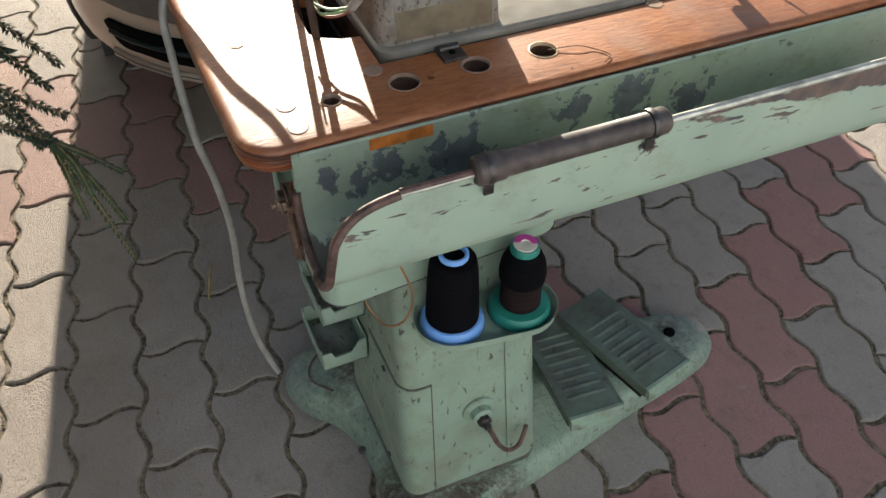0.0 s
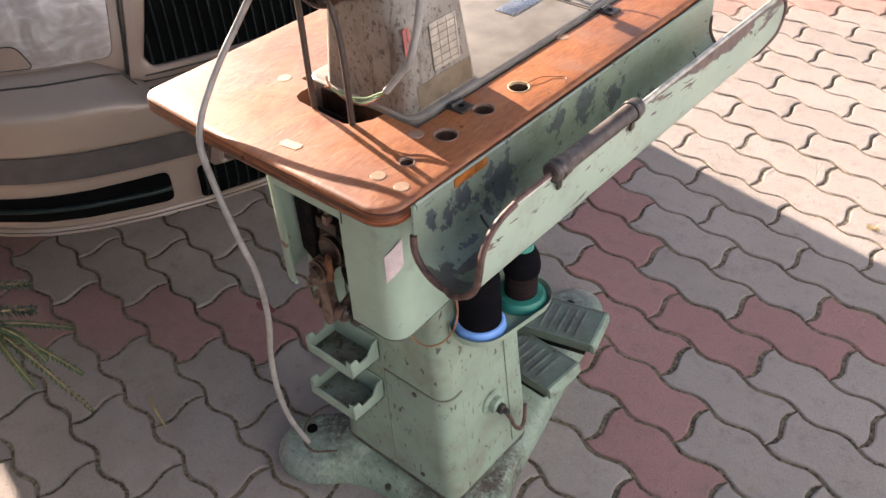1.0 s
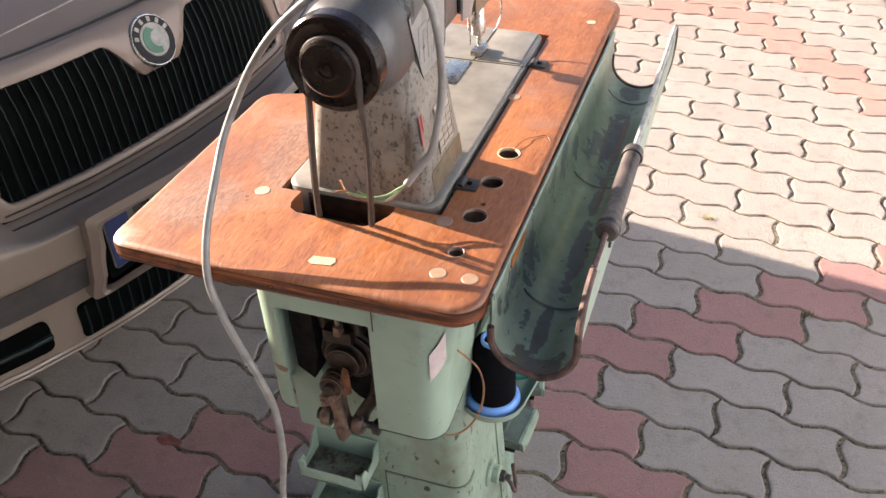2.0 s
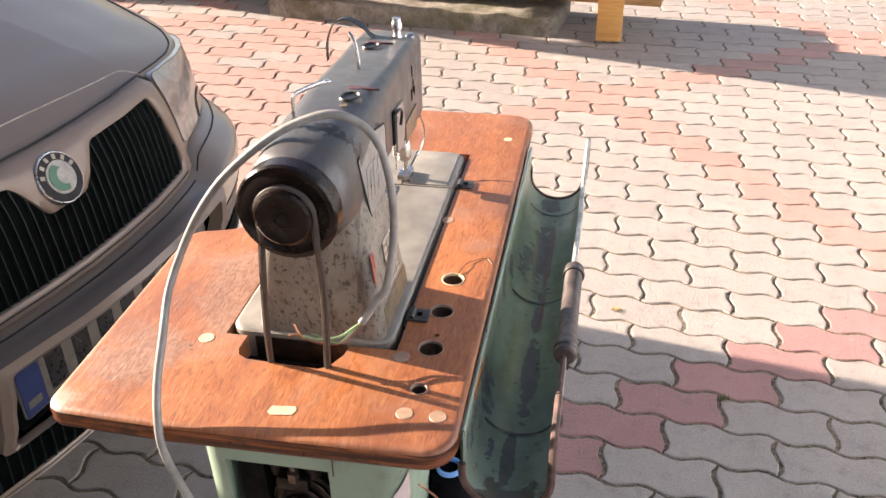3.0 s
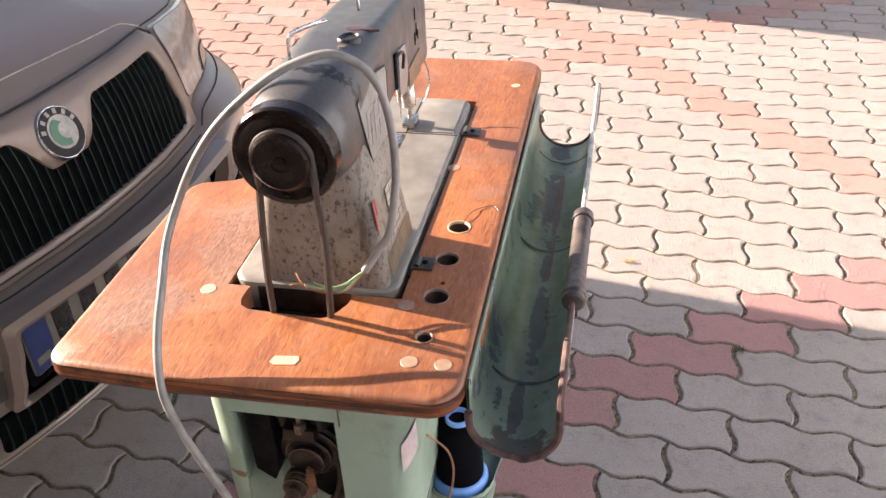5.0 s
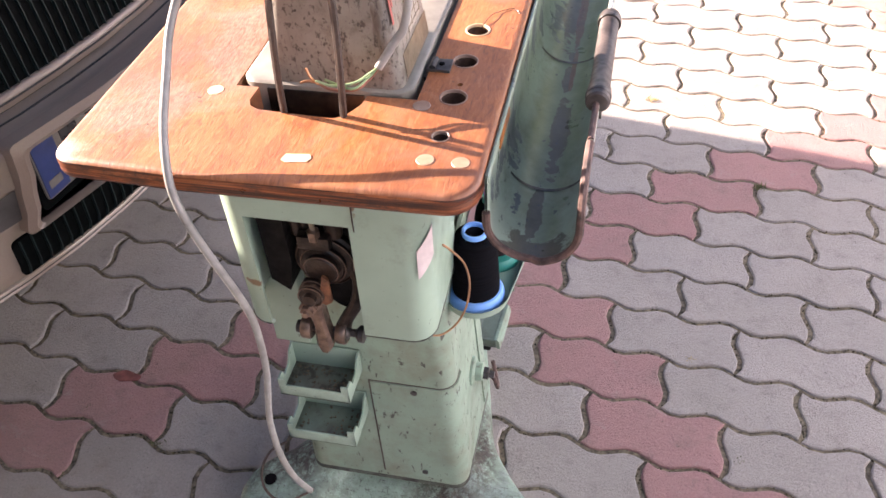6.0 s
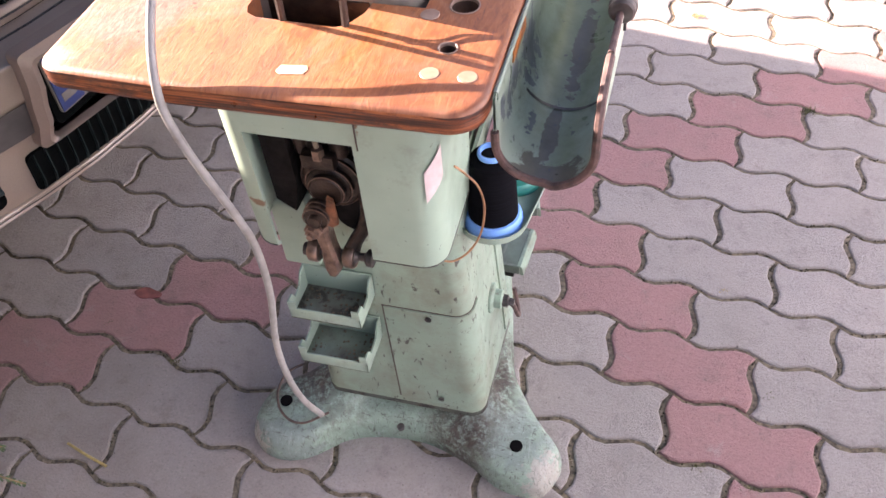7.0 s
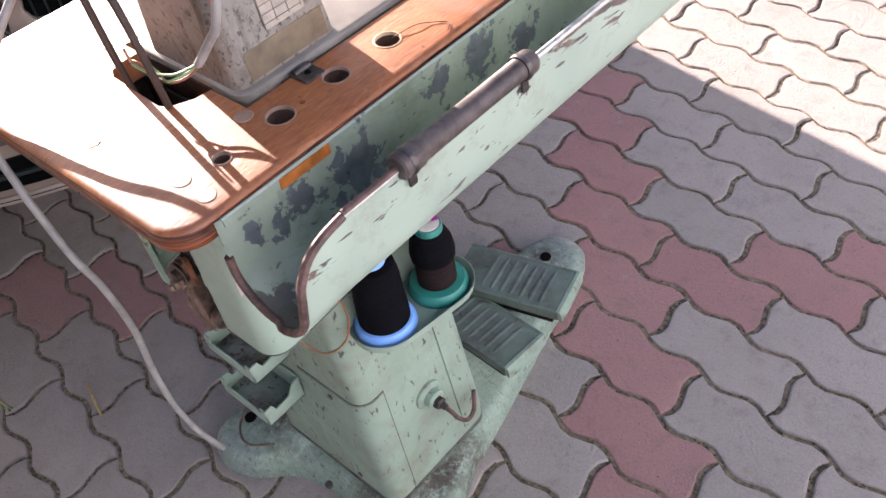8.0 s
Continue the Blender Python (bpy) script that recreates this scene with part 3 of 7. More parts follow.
def tube(pts, r, seg=10, n=8, bm=None, smooth=True, flat=1.0, closed=False):
    """A round cord along a path; r may be a function of 0..1."""
    path = smooth_path(pts, n, closed) if smooth else [Vector(p) for p in pts]
    bm = bm or bmesh.new()
    rings = []
    up = Vector((0, 0, 1))
    for i, p in enumerate(path):
        if closed:
            d = path[(i + 1) % len(path)] - path[i - 1]
        else:
            d = path[min(i + 1, len(path) - 1)] - path[max(i - 1, 0)]
        d = d.normalized()
        if abs(d.dot(up)) > 0.95:
            up = Vector((0, 1, 0)) if abs(d.y) < 0.9 else Vector((1, 0, 0))
        a = d.cross(up).normalized()
        b = a.cross(d).normalized()
        up = b
        rr = r(i / max(1, len(path) - 1)) if callable(r) else r
        rings.append([bm.verts.new(p + a * rr * math.cos(2 * math.pi * k / seg) + b * rr * flat * math.sin(2 * math.pi * k / seg)) for k in range(seg)])
    for a, b in zip(rings, rings[1:]):
        quads(bm, a, b)
    if closed:
        quads(bm, rings[-1], rings[0])
    else:
        bm.faces.new(rings[0])
        bm.faces.new(rings[-1])
    return bm


def rrect(x0, x1, y0, y1, r, z, n=5):
    out = []
    for cx, cy, a0 in ((x1 - r, y1 - r, 0), (x0 + r, y1 - r, 90), (x0 + r, y0 + r, 180), (x1 - r, y0 + r, 270)):
        for k in range(n + 1):
            a = radians(a0 + 90 * k / n)
            out.append((cx + r * math.cos(a), cy + r * math.sin(a), z))
    return out


def disc(at, r, h, mat_name, parent, material, axis="Z", label="", seg=24, bevel=0.0008):
    prof = [(r, 0), (r, h - bevel), (r - bevel, h), (0.0001, h)]
    return part(mat_name, lathe(prof, at, axis, seg), material, parent, label)


def smoothstep(x, a, b):
    t = min(1, max(0, (x - a) / (b - a)))
    return t * t * (3 - 2 * t)


def lerp_table(x, xs, ys):
    return float(np.interp(x, xs, ys))


# ---- large structure: ground, kerb stone, unseen added walls ----
bm = bmesh.new()
bmesh.ops.create_grid(bm, x_segments=8, y_segments=8, size=250)
bmesh.ops.translate(bm, vec=(0, 0, -0.05), verts=bm.verts)
ground = part("ground", bm, plain("far_yard_concrete", (0.27, 0.25, 0.23), 0.9, 0, 0.3, 3, 0.2))
tagged(ground, "wide grey concrete yard around the paving", "ground", kind="structure")
bm = bmesh.new()
bmesh.ops.create_grid(bm, x_segments=60, y_segments=60, size=6.5)
for v in bm.verts:
    v.co.z = -0.0040 + 0.0022 * noise.noise(v.co * 3.0)
bmesh.ops.translate(bm, vec=(-0.3, 2.8, 0), verts=bm.verts)
pavement = part("pavement", bm, DIRT)
ORIGIN[pavement] = Vector()
tagged(pavement, "interlocking wave-shaped concrete paving in grey and red on dark sand", "pavement", kind="structure")

# Unseen wall, added as a reflector that fills the shade from the right.
tagged(part("wall_east", box(2.85, 3.1, -5.0, 3.4, -0.05, 3.2, 0.02), plain("pale_blue_bounce_plaster", (0.40, 0.46, 0.56), 0.9, 0, 0.12, 12, 0.3)), "unseen pale blue wall added to bounce sunlight into the yard", "wall", kind="structure")
# Unseen dark wall, added to cut skylight on the left of the paving.
tagged(part("wall_south", box(-7.0, -0.2, -2.9, -2.65, -0.05, 7.2, 0.02), plain("dark_sky_block_plaster", (0.13, 0.12, 0.11), 0.9, 0, 0.15, 12, 0.3)), "unseen dull grey wall added behind the conifer to block the sky", "wall", kind="structure")
# Unseen low wall, sized to throw shade on the paving behind the car.
tagged(part("wall_west", box(-13, -6.0, 4.45, 9.5, -0.05, 1.7, 0.02), PLASTER), "unseen low pale wall added to shade the paving beyond the car", "wall", kind="structure")


def kerb_stone():
    t = thing("concrete_kerb_stone", "rough weathered concrete kerb stone lying on the paving under planks", "kerb stone", (-0.8, 3.45, 0))
    bm = bmesh.new()
    nx, ny, nz = 40, 9, 5
    def P(i, j, k):
        x, y, z = -0.74 + 1.48 * i / nx, 0.44 * j / ny, 0.092 * k / nz
        p = Vector((x, y, z))
        o = Vector((noise.noise(p * 9), noise.noise(p * 9 + Vector((7, 0, 0))), noise.noise(p * 9 + Vector((0, 5, 0))))) * 0.013
        if k == 0:
            o.z = 0
        edge = (i in (0, nx)) + (j in (0, ny)) + (k == nz)
        c = Vector((0, 0.18, 0.06))
        if edge >= 2:
            p += (c - p).normalized() * 0.014
        q = p + o
        a = radians(-6.6)
        return (-0.80 + q.x * math.cos(a) - q.y * math.sin(a), 3.385 + q.x * math.sin(a) + q.y * math.cos(a), max(0.0, q.z))
    for (na, nb, f) in ((nx, ny, lambda a, b: P(a, b, nz)), (nx, nz, lambda a, b: P(a, 0, b)), (nx, nz, lambda a, b: P(a, ny, b)), (ny, nz, lambda a, b: P(0, a, b)), (ny, nz, lambda a, b: P(nx, a, b)), (nx, ny, lambda a, b: P(a, b, 0))):
        g = [[bm.verts.new(f(a, b)) for b in range(nb + 1)] for a in range(na + 1)]
        for a in range(na):
            for b in range(nb):
                bm.faces.new((g[a][b], g[a + 1][b], g[a + 1][b + 1], g[a][b + 1]))
    part("block", bm, CONCRETE, t, angle=60)


kerb_stone()


def timber():
    """Planks stacked on the kerb stone, each a thing of its own."""
    A = Matrix.Translation((-0.80, 3.385, 0)) @ Matrix.Rotation(radians(-6.6), 4, "Z")
    for x in (-0.62, -0.05, 0.60):
        t = thing("bearer", "short greyed timber bearer between kerb stone and planks", "timber", (-0.8 + x, 3.6, 0.08), "bearers under the planks")
        part("block", box(x - 0.035, x + 0.035, 0.24, 0.43, 0.086, 0.1305, 0.003, None, A), PLANK_GREY, t)
    z = 0.131
    for k, (x0, x1, y0, w, h, mat) in enumerate((
            (-1.9, 1.20, 0.16, 0.13, 0.045, PLANK), (-1.9, 1.22, 0.30, 0.15, 0.045, PLANK_GREY), (-1.8, 1.23, 0.17, 0.13, 0.035, PLANK_GREY),
            (-1.9, 1.17, 0.31, 0.14, 0.035, PLANK_GREY), (-2.0, 1.19, 0.16, 0.13, 0.045, PLANK), (-1.9, 1.15, 0.30, 0.14, 0.045, PLANK))):
        level = k // 2
        zz = z + level * 0.0465
        t = thing("plank", "long weathered wooden plank stacked on the concrete kerb stone", "plank", (-0.6, 3.5, zz), "stack of planks")
        bmx = bmesh.new()
        rings = []
        for i in range(9):
            x = x0 + (x1 - x0) * i / 8
            d = 0.004 * math.sin(i * 1.7 + k)
            rings.append([(x, y0 + 0.002, zz + d * 0), (x, y0 + w - 0.002, zz), (x, y0 + w, zz + 0.003), (x, y0 + w + d, zz + h - 0.004), (x, y0 + w - 0.004, zz + h), (x, y0 + 0.004, zz + h), (x, y0 + d, zz + h - 0.004), (x, y0, zz + 0.003)])
        loft(rings, True, bmx)
        bmesh.ops.transform(bmx, matrix=A, verts=bmx.verts)
        part("board", bmx, mat, t, angle=30)
    t = thing("wooden_post", "squared varnished pine post standing on the paving before the planks", "post", (0.18, 3.27, 0))
    part("shaft", box(0.127, 0.242, 3.245, 3.315, 0.012, 0.725, 0.006), POSTWOOD, t)
    for x in (0.165, 0.205):
        part("foot_screw", lathe([(0.008, 0.0), (0.008, 0.014)], (x, 3.28, 0), "Z", 10), BARE, t)

    # Unseen post and boards, cut to cast the shadow band across the far paving.
    t = thing("wooden_post", "unseen squared pine post added to carry the far end of the boards", "post", (-4.0, 4.04, 0))
    part("shaft", box(-4.06, -3.94, 4.00, 4.08, 0.0, 0.725, 0.006), POSTWOOD, t)
    t = thing("shadow_board", "two unseen weathered boards on posts, added to cast the far shadow band", "board", (-1.9, 3.6, 0.725))
    M = Matrix.Translation((-1.925, 3.62, 0.727)) @ Matrix.Rotation(math.atan(-0.268), 4, "Z")
    part("board", box(-2.45, 2.30, -0.23, -0.07, 0.0, 0.035, 0.004, None, M), PLANK, t)
    part("board", box(-0.16, 2.30, -0.065, 0.27, 0.0, 0.035, 0.004, None, M), PLANK_GREY, t)


timber()


# ---- the work table ----
TOP, THICK = 0.7535, 0.0245


def table_outline(inset=0.0):
    """The board's edge, with its rounded corners and the hollow behind the hand wheel."""
    pts = []
    def arc(cx, cy, r, a0, a1, n=6):
        for k in range(n + 1):
            a = radians(a0 + (a1 - a0) * k / n)
            pts.append(Vector((cx + r * math.cos(a), cy + r * math.sin(a), 0)))
    arc(0.054, -0.170, 0.032, -88, -5, 8)
    arc(0.047, 0.535, 0.036, 0, 90, 7)
    arc(-0.215, 0.540, 0.030, 90, 180, 6)
    pts.append(Vector((-0.245, 0.30, 0)))
    pts.append(Vector((-0.246, 0.19, 0)))
    arc(-0.272, 0.176, 0.026, 0, -80, 6)
    arc(-0.285, 0.118, 0.026, 95, 180, 6)
    arc(-0.289, -0.180, 0.022, 180, 268, 7)
    pts.append(Vector((-0.18, -0.2055, 0)))
    pts.append(Vector((-0.06, -0.2040, 0)))
    if inset:
        out = []
        n = len(pts)
        for i in range(n):
            d = (pts[(i + 1) % n] - pts[i - 1]).normalized()
            out.append(pts[i] + Vector((-d.y, d.x, 0)) * inset)
        return out
    return pts


CUT = [(-0.181, -0.062), (-0.157, -0.062), (-0.158, -0.084), (-0.154, -0.094), (-0.144, -0.0995), (-0.068, -0.1035), (-0.058, -0.098), (-0.048, -0.078), (-0.046, -0.062), (0.0035, -0.062), (0.0035, 0.409), (-0.181, 0.409)]
HOLES = [(0.037, -0.053, 0.0125), (0.036, 0.013, 0.012), (0.037, 0.077, 0.012), (0.038, -0.117, 0.0075), (0.039, -0.030, 0.0028)]


def circle(x, y, r, n=20):
    return [(x + r * math.cos(2 * math.pi * k / n), y + r * math.sin(2 * math.pi * k / n)) for k in range(n)]


table = thing("sewing_table", "small varnished wooden table top on a green cast-iron pedestal", "table", (-0.09, 0.05, 0))
bm = bmesh.new()
prof = [(0.0080, TOP), (0.0045, TOP - 0.0007), (0.0020, TOP - 0.0022), (0.0008, TOP - 0.0040)]
loops = [[(p.x, p.y) for p in table_outline(prof[0][0])], CUT] + [circle(*h) for h in HOLES]
edges, tops = [], []
for lp in loops:
    vs = [bm.verts.new((x, y, TOP)) for x, y in lp]
    tops.append(vs)
    edges += [bm.edges.new((vs[i], vs[(i + 1) % len(vs)])) for i in range(len(vs))]
bmesh.ops.triangle_fill(bm, use_beauty=True, use_dissolve=False, edges=edges)
prev = tops[0]
for ins, z in prof[1:]:
    ring = [bm.verts.new((p.x, p.y, z)) for p in table_outline(ins)]
    quads(bm, prev, ring)
    prev = ring
for vs in tops[1:]:
    low = [bm.verts.new((v.co.x, v.co.y, TOP - THICK)) for v in vs]
    quads(bm, vs, low)
board = part("tabletop", bm, WOOD, table, "orange-brown varnished wooden top with drilled holes", 30)
rings = [[(p.x, p.y, z) for p in table_outline(i)] for i, z in ((0.0008, TOP - 0.0040), (0.0, TOP - 0.0065), (0.0009, TOP - 0.0085), (0.0, TOP - 0.0105), (0.0008, TOP - 0.0150), (0.0, TOP - 0.0170), (0.0020, TOP - 0.0215), (0.006, TOP - THICK), (0.03, TOP - THICK))]
part("edge_band", loft(rings, False), WOOD_EDGE, table, "dark brown layered plywood edge", 50)
for x, y, m in ((-0.198, -0.073, DOWEL), (0.032, -0.153, DOWEL_MID), (0.0635, -0.1525, DOWEL_MID), (0.010, -0.071, DOWEL_DARK), (0.006, 0.212, DOWEL_MID)):
    disc((x, y, TOP - 0.002), 0.0085 if m is not DOWEL_DARK else 0.009, 0.0026, "wood_plug", table, m, label="round pale wooden plug")
plug = [(x + -0.082, y - 0.168) for x, y in ((-0.013, -0.004), (-0.011, 0.0045), (0.011, 0.007), (0.0135, 0.002), (0.011, -0.0045), (-0.008, -0.0075))]
part("patch", loft([[(x, y, TOP - 0.002) for x, y in plug], [(x, y, TOP + 0.0007) for x, y in plug]]), DOWEL, table, "pale oblong wooden patch")
part("patch", loft([[(x + 0.052 + x * 0.1, y + 0.47, z) for x, y in circle(0, 0, 0.006, 10)] for z in (TOP - 0.002, TOP + 0.0006)]), DOWEL, table, "pale chipped spot")
for x, y, r in HOLES[:4]:
    bm = lathe([(r + 0.0014, 0.0), (r + 0.0014, 0.0006), (r + 0.0004, 0.0009), (r - 0.0002, 0.0002), (r - 0.0003, -0.003)], (x, y, TOP), "Z", 22)
    bmesh.ops.delete(bm, geom=[f for f in bm.faces if len(f.verts) > 4], context="FACES_ONLY")
    wall = lathe([(r - 0.0003, -0.0025), (r - 0.0004, -0.0235)], (x, y, TOP), "Z", 22)
    bmesh.ops.delete(wall, geom=[f for f in wall.faces if len(f.verts) > 4], context="FACES_ONLY")
    part("hole_wall", wall, HOLEWALL, table)
    part("hole_rim", bm, DOWEL if y > 0.05 else DOWEL_DARK, table)
for x, y in ((0.0085, 0.0), (0.008, 0.31)):
    h = part("hinge", box(x - 0.008, x + 0.016, y - 0.011, y + 0.011, TOP - 0.004, TOP + 0.003, 0.001), BARE, table, "small dark steel hinge let into the top")
    part("pin", lathe([(0.0035, -0.009), (0.0035, 0.009)], (x - 0.002, y, TOP + 0.003), "Y", 10), BARE, h)
    part("pin", lathe([(0.003, 0.0), (0.003, 0.001), (0.0005, 0.0016)], (x + 0.006, y, TOP + 0.003), "Z", 10), HOLE, h)


def column_ring(z, grow=0.0):
    t = (z - 0.085) / 0.405
    x0, x1 = -0.205 + 0.006 * t - grow, 0.034 - 0.020 * t + grow
    y0, y1 = -0.060 - 0.001 * t - grow, 0.135 - 0.028 * t + grow
    r = 0.022 + grow
    ring = []
    for cx, cy, a0 in ((x1 - r, y1 - r, 0), (x0 + r, y1 - r, 90), (x0 + r, y0 + r, 180), (x1 - r, y0 + r, 270)):
        for k in range(9):
            a = radians(a0 + 90 * k / 8)
            ring.append(Vector((cx + r * math.cos(a), cy + r * math.sin(a), z)))
        nxt = {0: (x0 + r, y1), 90: (x0, y0 + r), 180: (x1 - r, y0), 270: (x1, y1 - r)}[a0]
        e = Vector((*nxt, z))
        s = ring[-1].copy()
        for k in range(1, 60):
            ring.append(s.lerp(e, k / 60))
    return ring


zs = [0.078, 0.09, 0.13, 0.2, 0.3, 0.4, 0.49, 0.555]
part("column", loft([column_ring(z) for z in zs]), GREEN_SPECK, table, "pale green enamelled cast-iron column, speckled with chips", 30)


def cover(name, pick, z0, z1, grow, material, label="", top_bend=0.0):
    """A thin plate that follows the column's skin between two heights."""
    rings = []
    n = 10
    for k in range(n + 1):
        z = z0 + (z1 - z0) * k / n
        rings.append([p for p in column_ring(z, grow)])
    idx = [i for i, p in enumerate(rings[0]) if pick(p)]
    if 0 in idx and len(rings[0]) - 1 in idx:
        gap = [i for i in range(len(idx) - 1) if idx[i + 1] - idx[i] > 1]
        if gap:
            idx = idx[gap[0] + 1:] + idx[:gap[0] + 1]
    bm = bmesh.new()
    m = len(idx)
    g = []
    for k, r in enumerate(rings):
        row = []
        for q, i in enumerate(idx):
            u = q / (m - 1)
            p = r[i].copy()
            if k == n:
                p.z += top_bend * (4 * u * (1 - u) - 0.6)
            row.append(bm.verts.new(p))
        g.append(row)
    for a, b in zip(g, g[1:]):
        for i in range(m - 1):
            bm.faces.new((a[i], a[i + 1], b[i + 1], b[i]))
    bmesh.ops.recalc_face_normals(bm, faces=bm.faces)
    bmesh.ops.solidify(bm, geom=bm.faces[:], thickness=grow * 0.9)
    return part(name, bm, material, table, label, 30)


front = lambda p: (p.y < -0.05 and p.x > -0.088) or (p.x > 0.0 and p.y < -0.022)
wide = lambda p: (p.y < -0.05 and p.x > -0.0895) or (p.x > 0.0 and p.y < -0.0205)
cover("seam", wide, 0.1, 0.3105, 0.0006, SEAM)
cover("access_cover", front, 0.102, 0.309, 0.0026, GREEN_SPECK, "pale green sheet cover wrapped round the column's corner")
rear = lambda p: p.x > -0.03 and p.y > 0.086
cover("seam", lambda p: p.x > -0.03 and p.y > 0.0853, 0.10, 0.3500, 0.0006, SEAM)
cover("rear_cover", rear, 0.10, 0.349, 0.0024, GREEN_SPECK, "pale green sheet cover at the back of the column")
for x, z in ((-0.03, 0.300), (-0.025, 0.118)):
    disc((x, -0.0645, z), 0.0042, -0.0016, "screw", table, BARE, "Y", bevel=-0.0004, seg=12)
bm = loft([column_ring(z, g) for z, g in ((0.080, 0.0010), (0.0870, 0.0008), (0.0876, 0.0002))], False)
part("base_joint", bm, TRAYFLOOR, table)

# base with three feet
BASE_C = Vector((-0.085, 0.04, 0))
FEET = [(0.150, -0.092), (0.128, -0.128), (0.075, -0.128), (0.018, -0.098), (-0.05, -0.078), (-0.115, -0.080), (-0.17, -0.098), (-0.222, -0.140), (-0.268, -0.152), (-0.307, -0.132), (-0.315, -0.09), (-0.300, -0.055),
        (-0.262, -0.02), (-0.235, 0.03), (-0.22, 0.10), (-0.195, 0.20), (-0.165, 0.34), (-0.152, 0.46), (-0.135, 0.515), (-0.10, 0.535), (-0.062, 0.520), (-0.038, 0.47), (-0.014, 0.35), (0.022, 0.20), (0.040, 0.12), (0.055, 0.06), (0.085, 0.01), (0.125, -0.04), (0.148, -0.065)]
outline = smooth_path([(x, y, 0) for x, y in FEET], 5, True)
rings = []
for f, z in ((0.985, 0.0), (1.0, 0.006), (1.0, 0.022), (0.985, 0.036), (0.955, 0.047), (0.91, 0.0535), (0.84, 0.057), (0.78, 0.059), (0.72, 0.061), (0.67, 0.0635), (0.62, 0.0665), (0.57, 0.070), (0.52, 0.075), (0.46, 0.080), (0.34, 0.092), (0.2, 0.1)):
    ring = []
    for p in outline:
        d = p - BASE_C
        n2 = Vector((noise.noise(p * 14), noise.noise(p * 14 + Vector((3, 3, 3))), 0)) * 0.0012
        ring.append(BASE_C + d * f + n2 + Vector((0, 0, z + (0.002 * noise.noise(Vector((d.x * f, d.y * f, z)) * 20) if z > 0.03 else 0))))
    rings.append(ring)
part("base", loft(rings), GREEN_BASE, table, "scuffed green cast-iron base with three spreading feet", 45)
for x, y, z in ((0.086, -0.082, 0.0545), (-0.267, -0.083, 0.0555), (-0.096, 0.452, 0.0555)):
    bm = lathe([(0.0095, -0.003), (0.0093, 0.0052), (0.0085, 0.0056), (0.0001, 0.0050)], (x, y, z), "Z", 20)
    part("bolt_hole", bm, HOLE, table, "dark bolt hole")
disc((-0.085, -0.087, 0.053), 0.0055, 0.006, "screw", table, BARE)

# housing under the top, open at the front
def housing():
    x0, x1, y0, y1, r = -0.198, 0.025, -0.140, 0.138, 0.027
    ring = []
    for cx, cy, a0 in ((x1 - r, y1 - r, 0), (x0 + r, y1 - r, 90), (x0 + r, y0 + r, 180), (x1 - r, y0 + r, 270)):
        for k in range(8):
            a = radians(a0 + 90 * k / 7)
            ring.append(Vector((cx + r * math.cos(a), cy + r * math.sin(a), 0)))
        if a0 == 270:
            ring += [Vector((x1, -0.015, 0)), Vector((x1, 0.06, 0))]
        if a0 == 180:
            for x in (-0.168, -0.13, -0.09, -0.055, -0.03, -0.014):
                ring.append(Vector((x, y0, 0)))
    lev = [0.0, 0.0, 0.06, 0.12, 0.36, 0.60, 0.672, 0.85, 1.0]
    bm = bmesh.new()
    g = []
    n = len(ring)
    for li, f in enumerate(lev):
        row = []
        for p in ring:
            zb = 0.487 + (p.y + 0.14) * 0.08
            zb += 0.02 * smoothstep(-p.x, 0.14, 0.2) if p.y > -0.1 else 0
            inset = 0.004 if li == 0 else 0.0
            c = Vector((-0.08, -0.01, 0))
            q = p + (c - p) * (inset / 0.14)
            taper = (1 - f) * 0.004
            q = q + (c - q) * (taper / 0.14)
            row.append(bm.verts.new((q.x, q.y, zb + (0.7285 - zb) * f + (0.0 if li else -0.0015))))
        g.append(row)
    for li in range(len(lev) - 1):
        for i in range(n):
            j = (i + 1) % n
            mx = (ring[i].x + ring[j].x) / 2
            if ring[i].y < y0 + 1e-5 and ring[j].y < y0 + 1e-5 and -0.1685 < mx < -0.054 and li < 6:
                continue
            if ring[i].x > x1 - 1e-5 and ring[j].x > x1 - 1e-5 and li == 3 and abs((ring[i].y + ring[j].y) / 2 - 0.0225) < 0.01:
                continue
            bm.faces.new((g[li][i], g[li][j], g[li + 1][j], g[li + 1][i]))
    a = next(i for i in range(n) if abs(ring[i].x + 0.055) < 1e-6 and ring[i].y < y0 + 1e-5)
    b = next(i for i in range(n) if abs(ring[i].x + 0.168) < 1e-6 and ring[i].y < y0 + 1e-5)
    lip = [g[1][i % n].co + Vector((0, 0, 0.0006)) for i in range(a, b + n + 1)]
    bmesh.ops.remove_doubles(bm, verts=bm.verts, dist=1e-5)
    bmesh.ops.recalc_face_normals(bm, faces=bm.faces)
    bmesh.ops.solidify(bm, geom=bm.faces[:], thickness=0.0045)
    shell = part("housing", bm, GREEN_CLEAN, table, "pale green sheet-metal housing, open at the front", 35)
    part("lower_lip", tube(lip, 0.0010, 6, 1, smooth=False), TRAYFLOOR, shell, "grimy lower edge")


housing()
part("panel_seam", box(-0.0500, -0.0488, -0.1408, -0.1398, 0.646, 0.727, 0.0), SEAM, table)
part("inner_plate", box(-0.186, -0.180, -0.125, -0.066, 0.515, 0.70, 0.001), GREEN_CLEAN, table)
bm = box(-0.194, -0.149, -0.088, -0.064, 0.400, 0.511, 0.004)
part("bracket_plate", bm, GREEN_CLEAN, table, "pale green bracket plate below the housing")
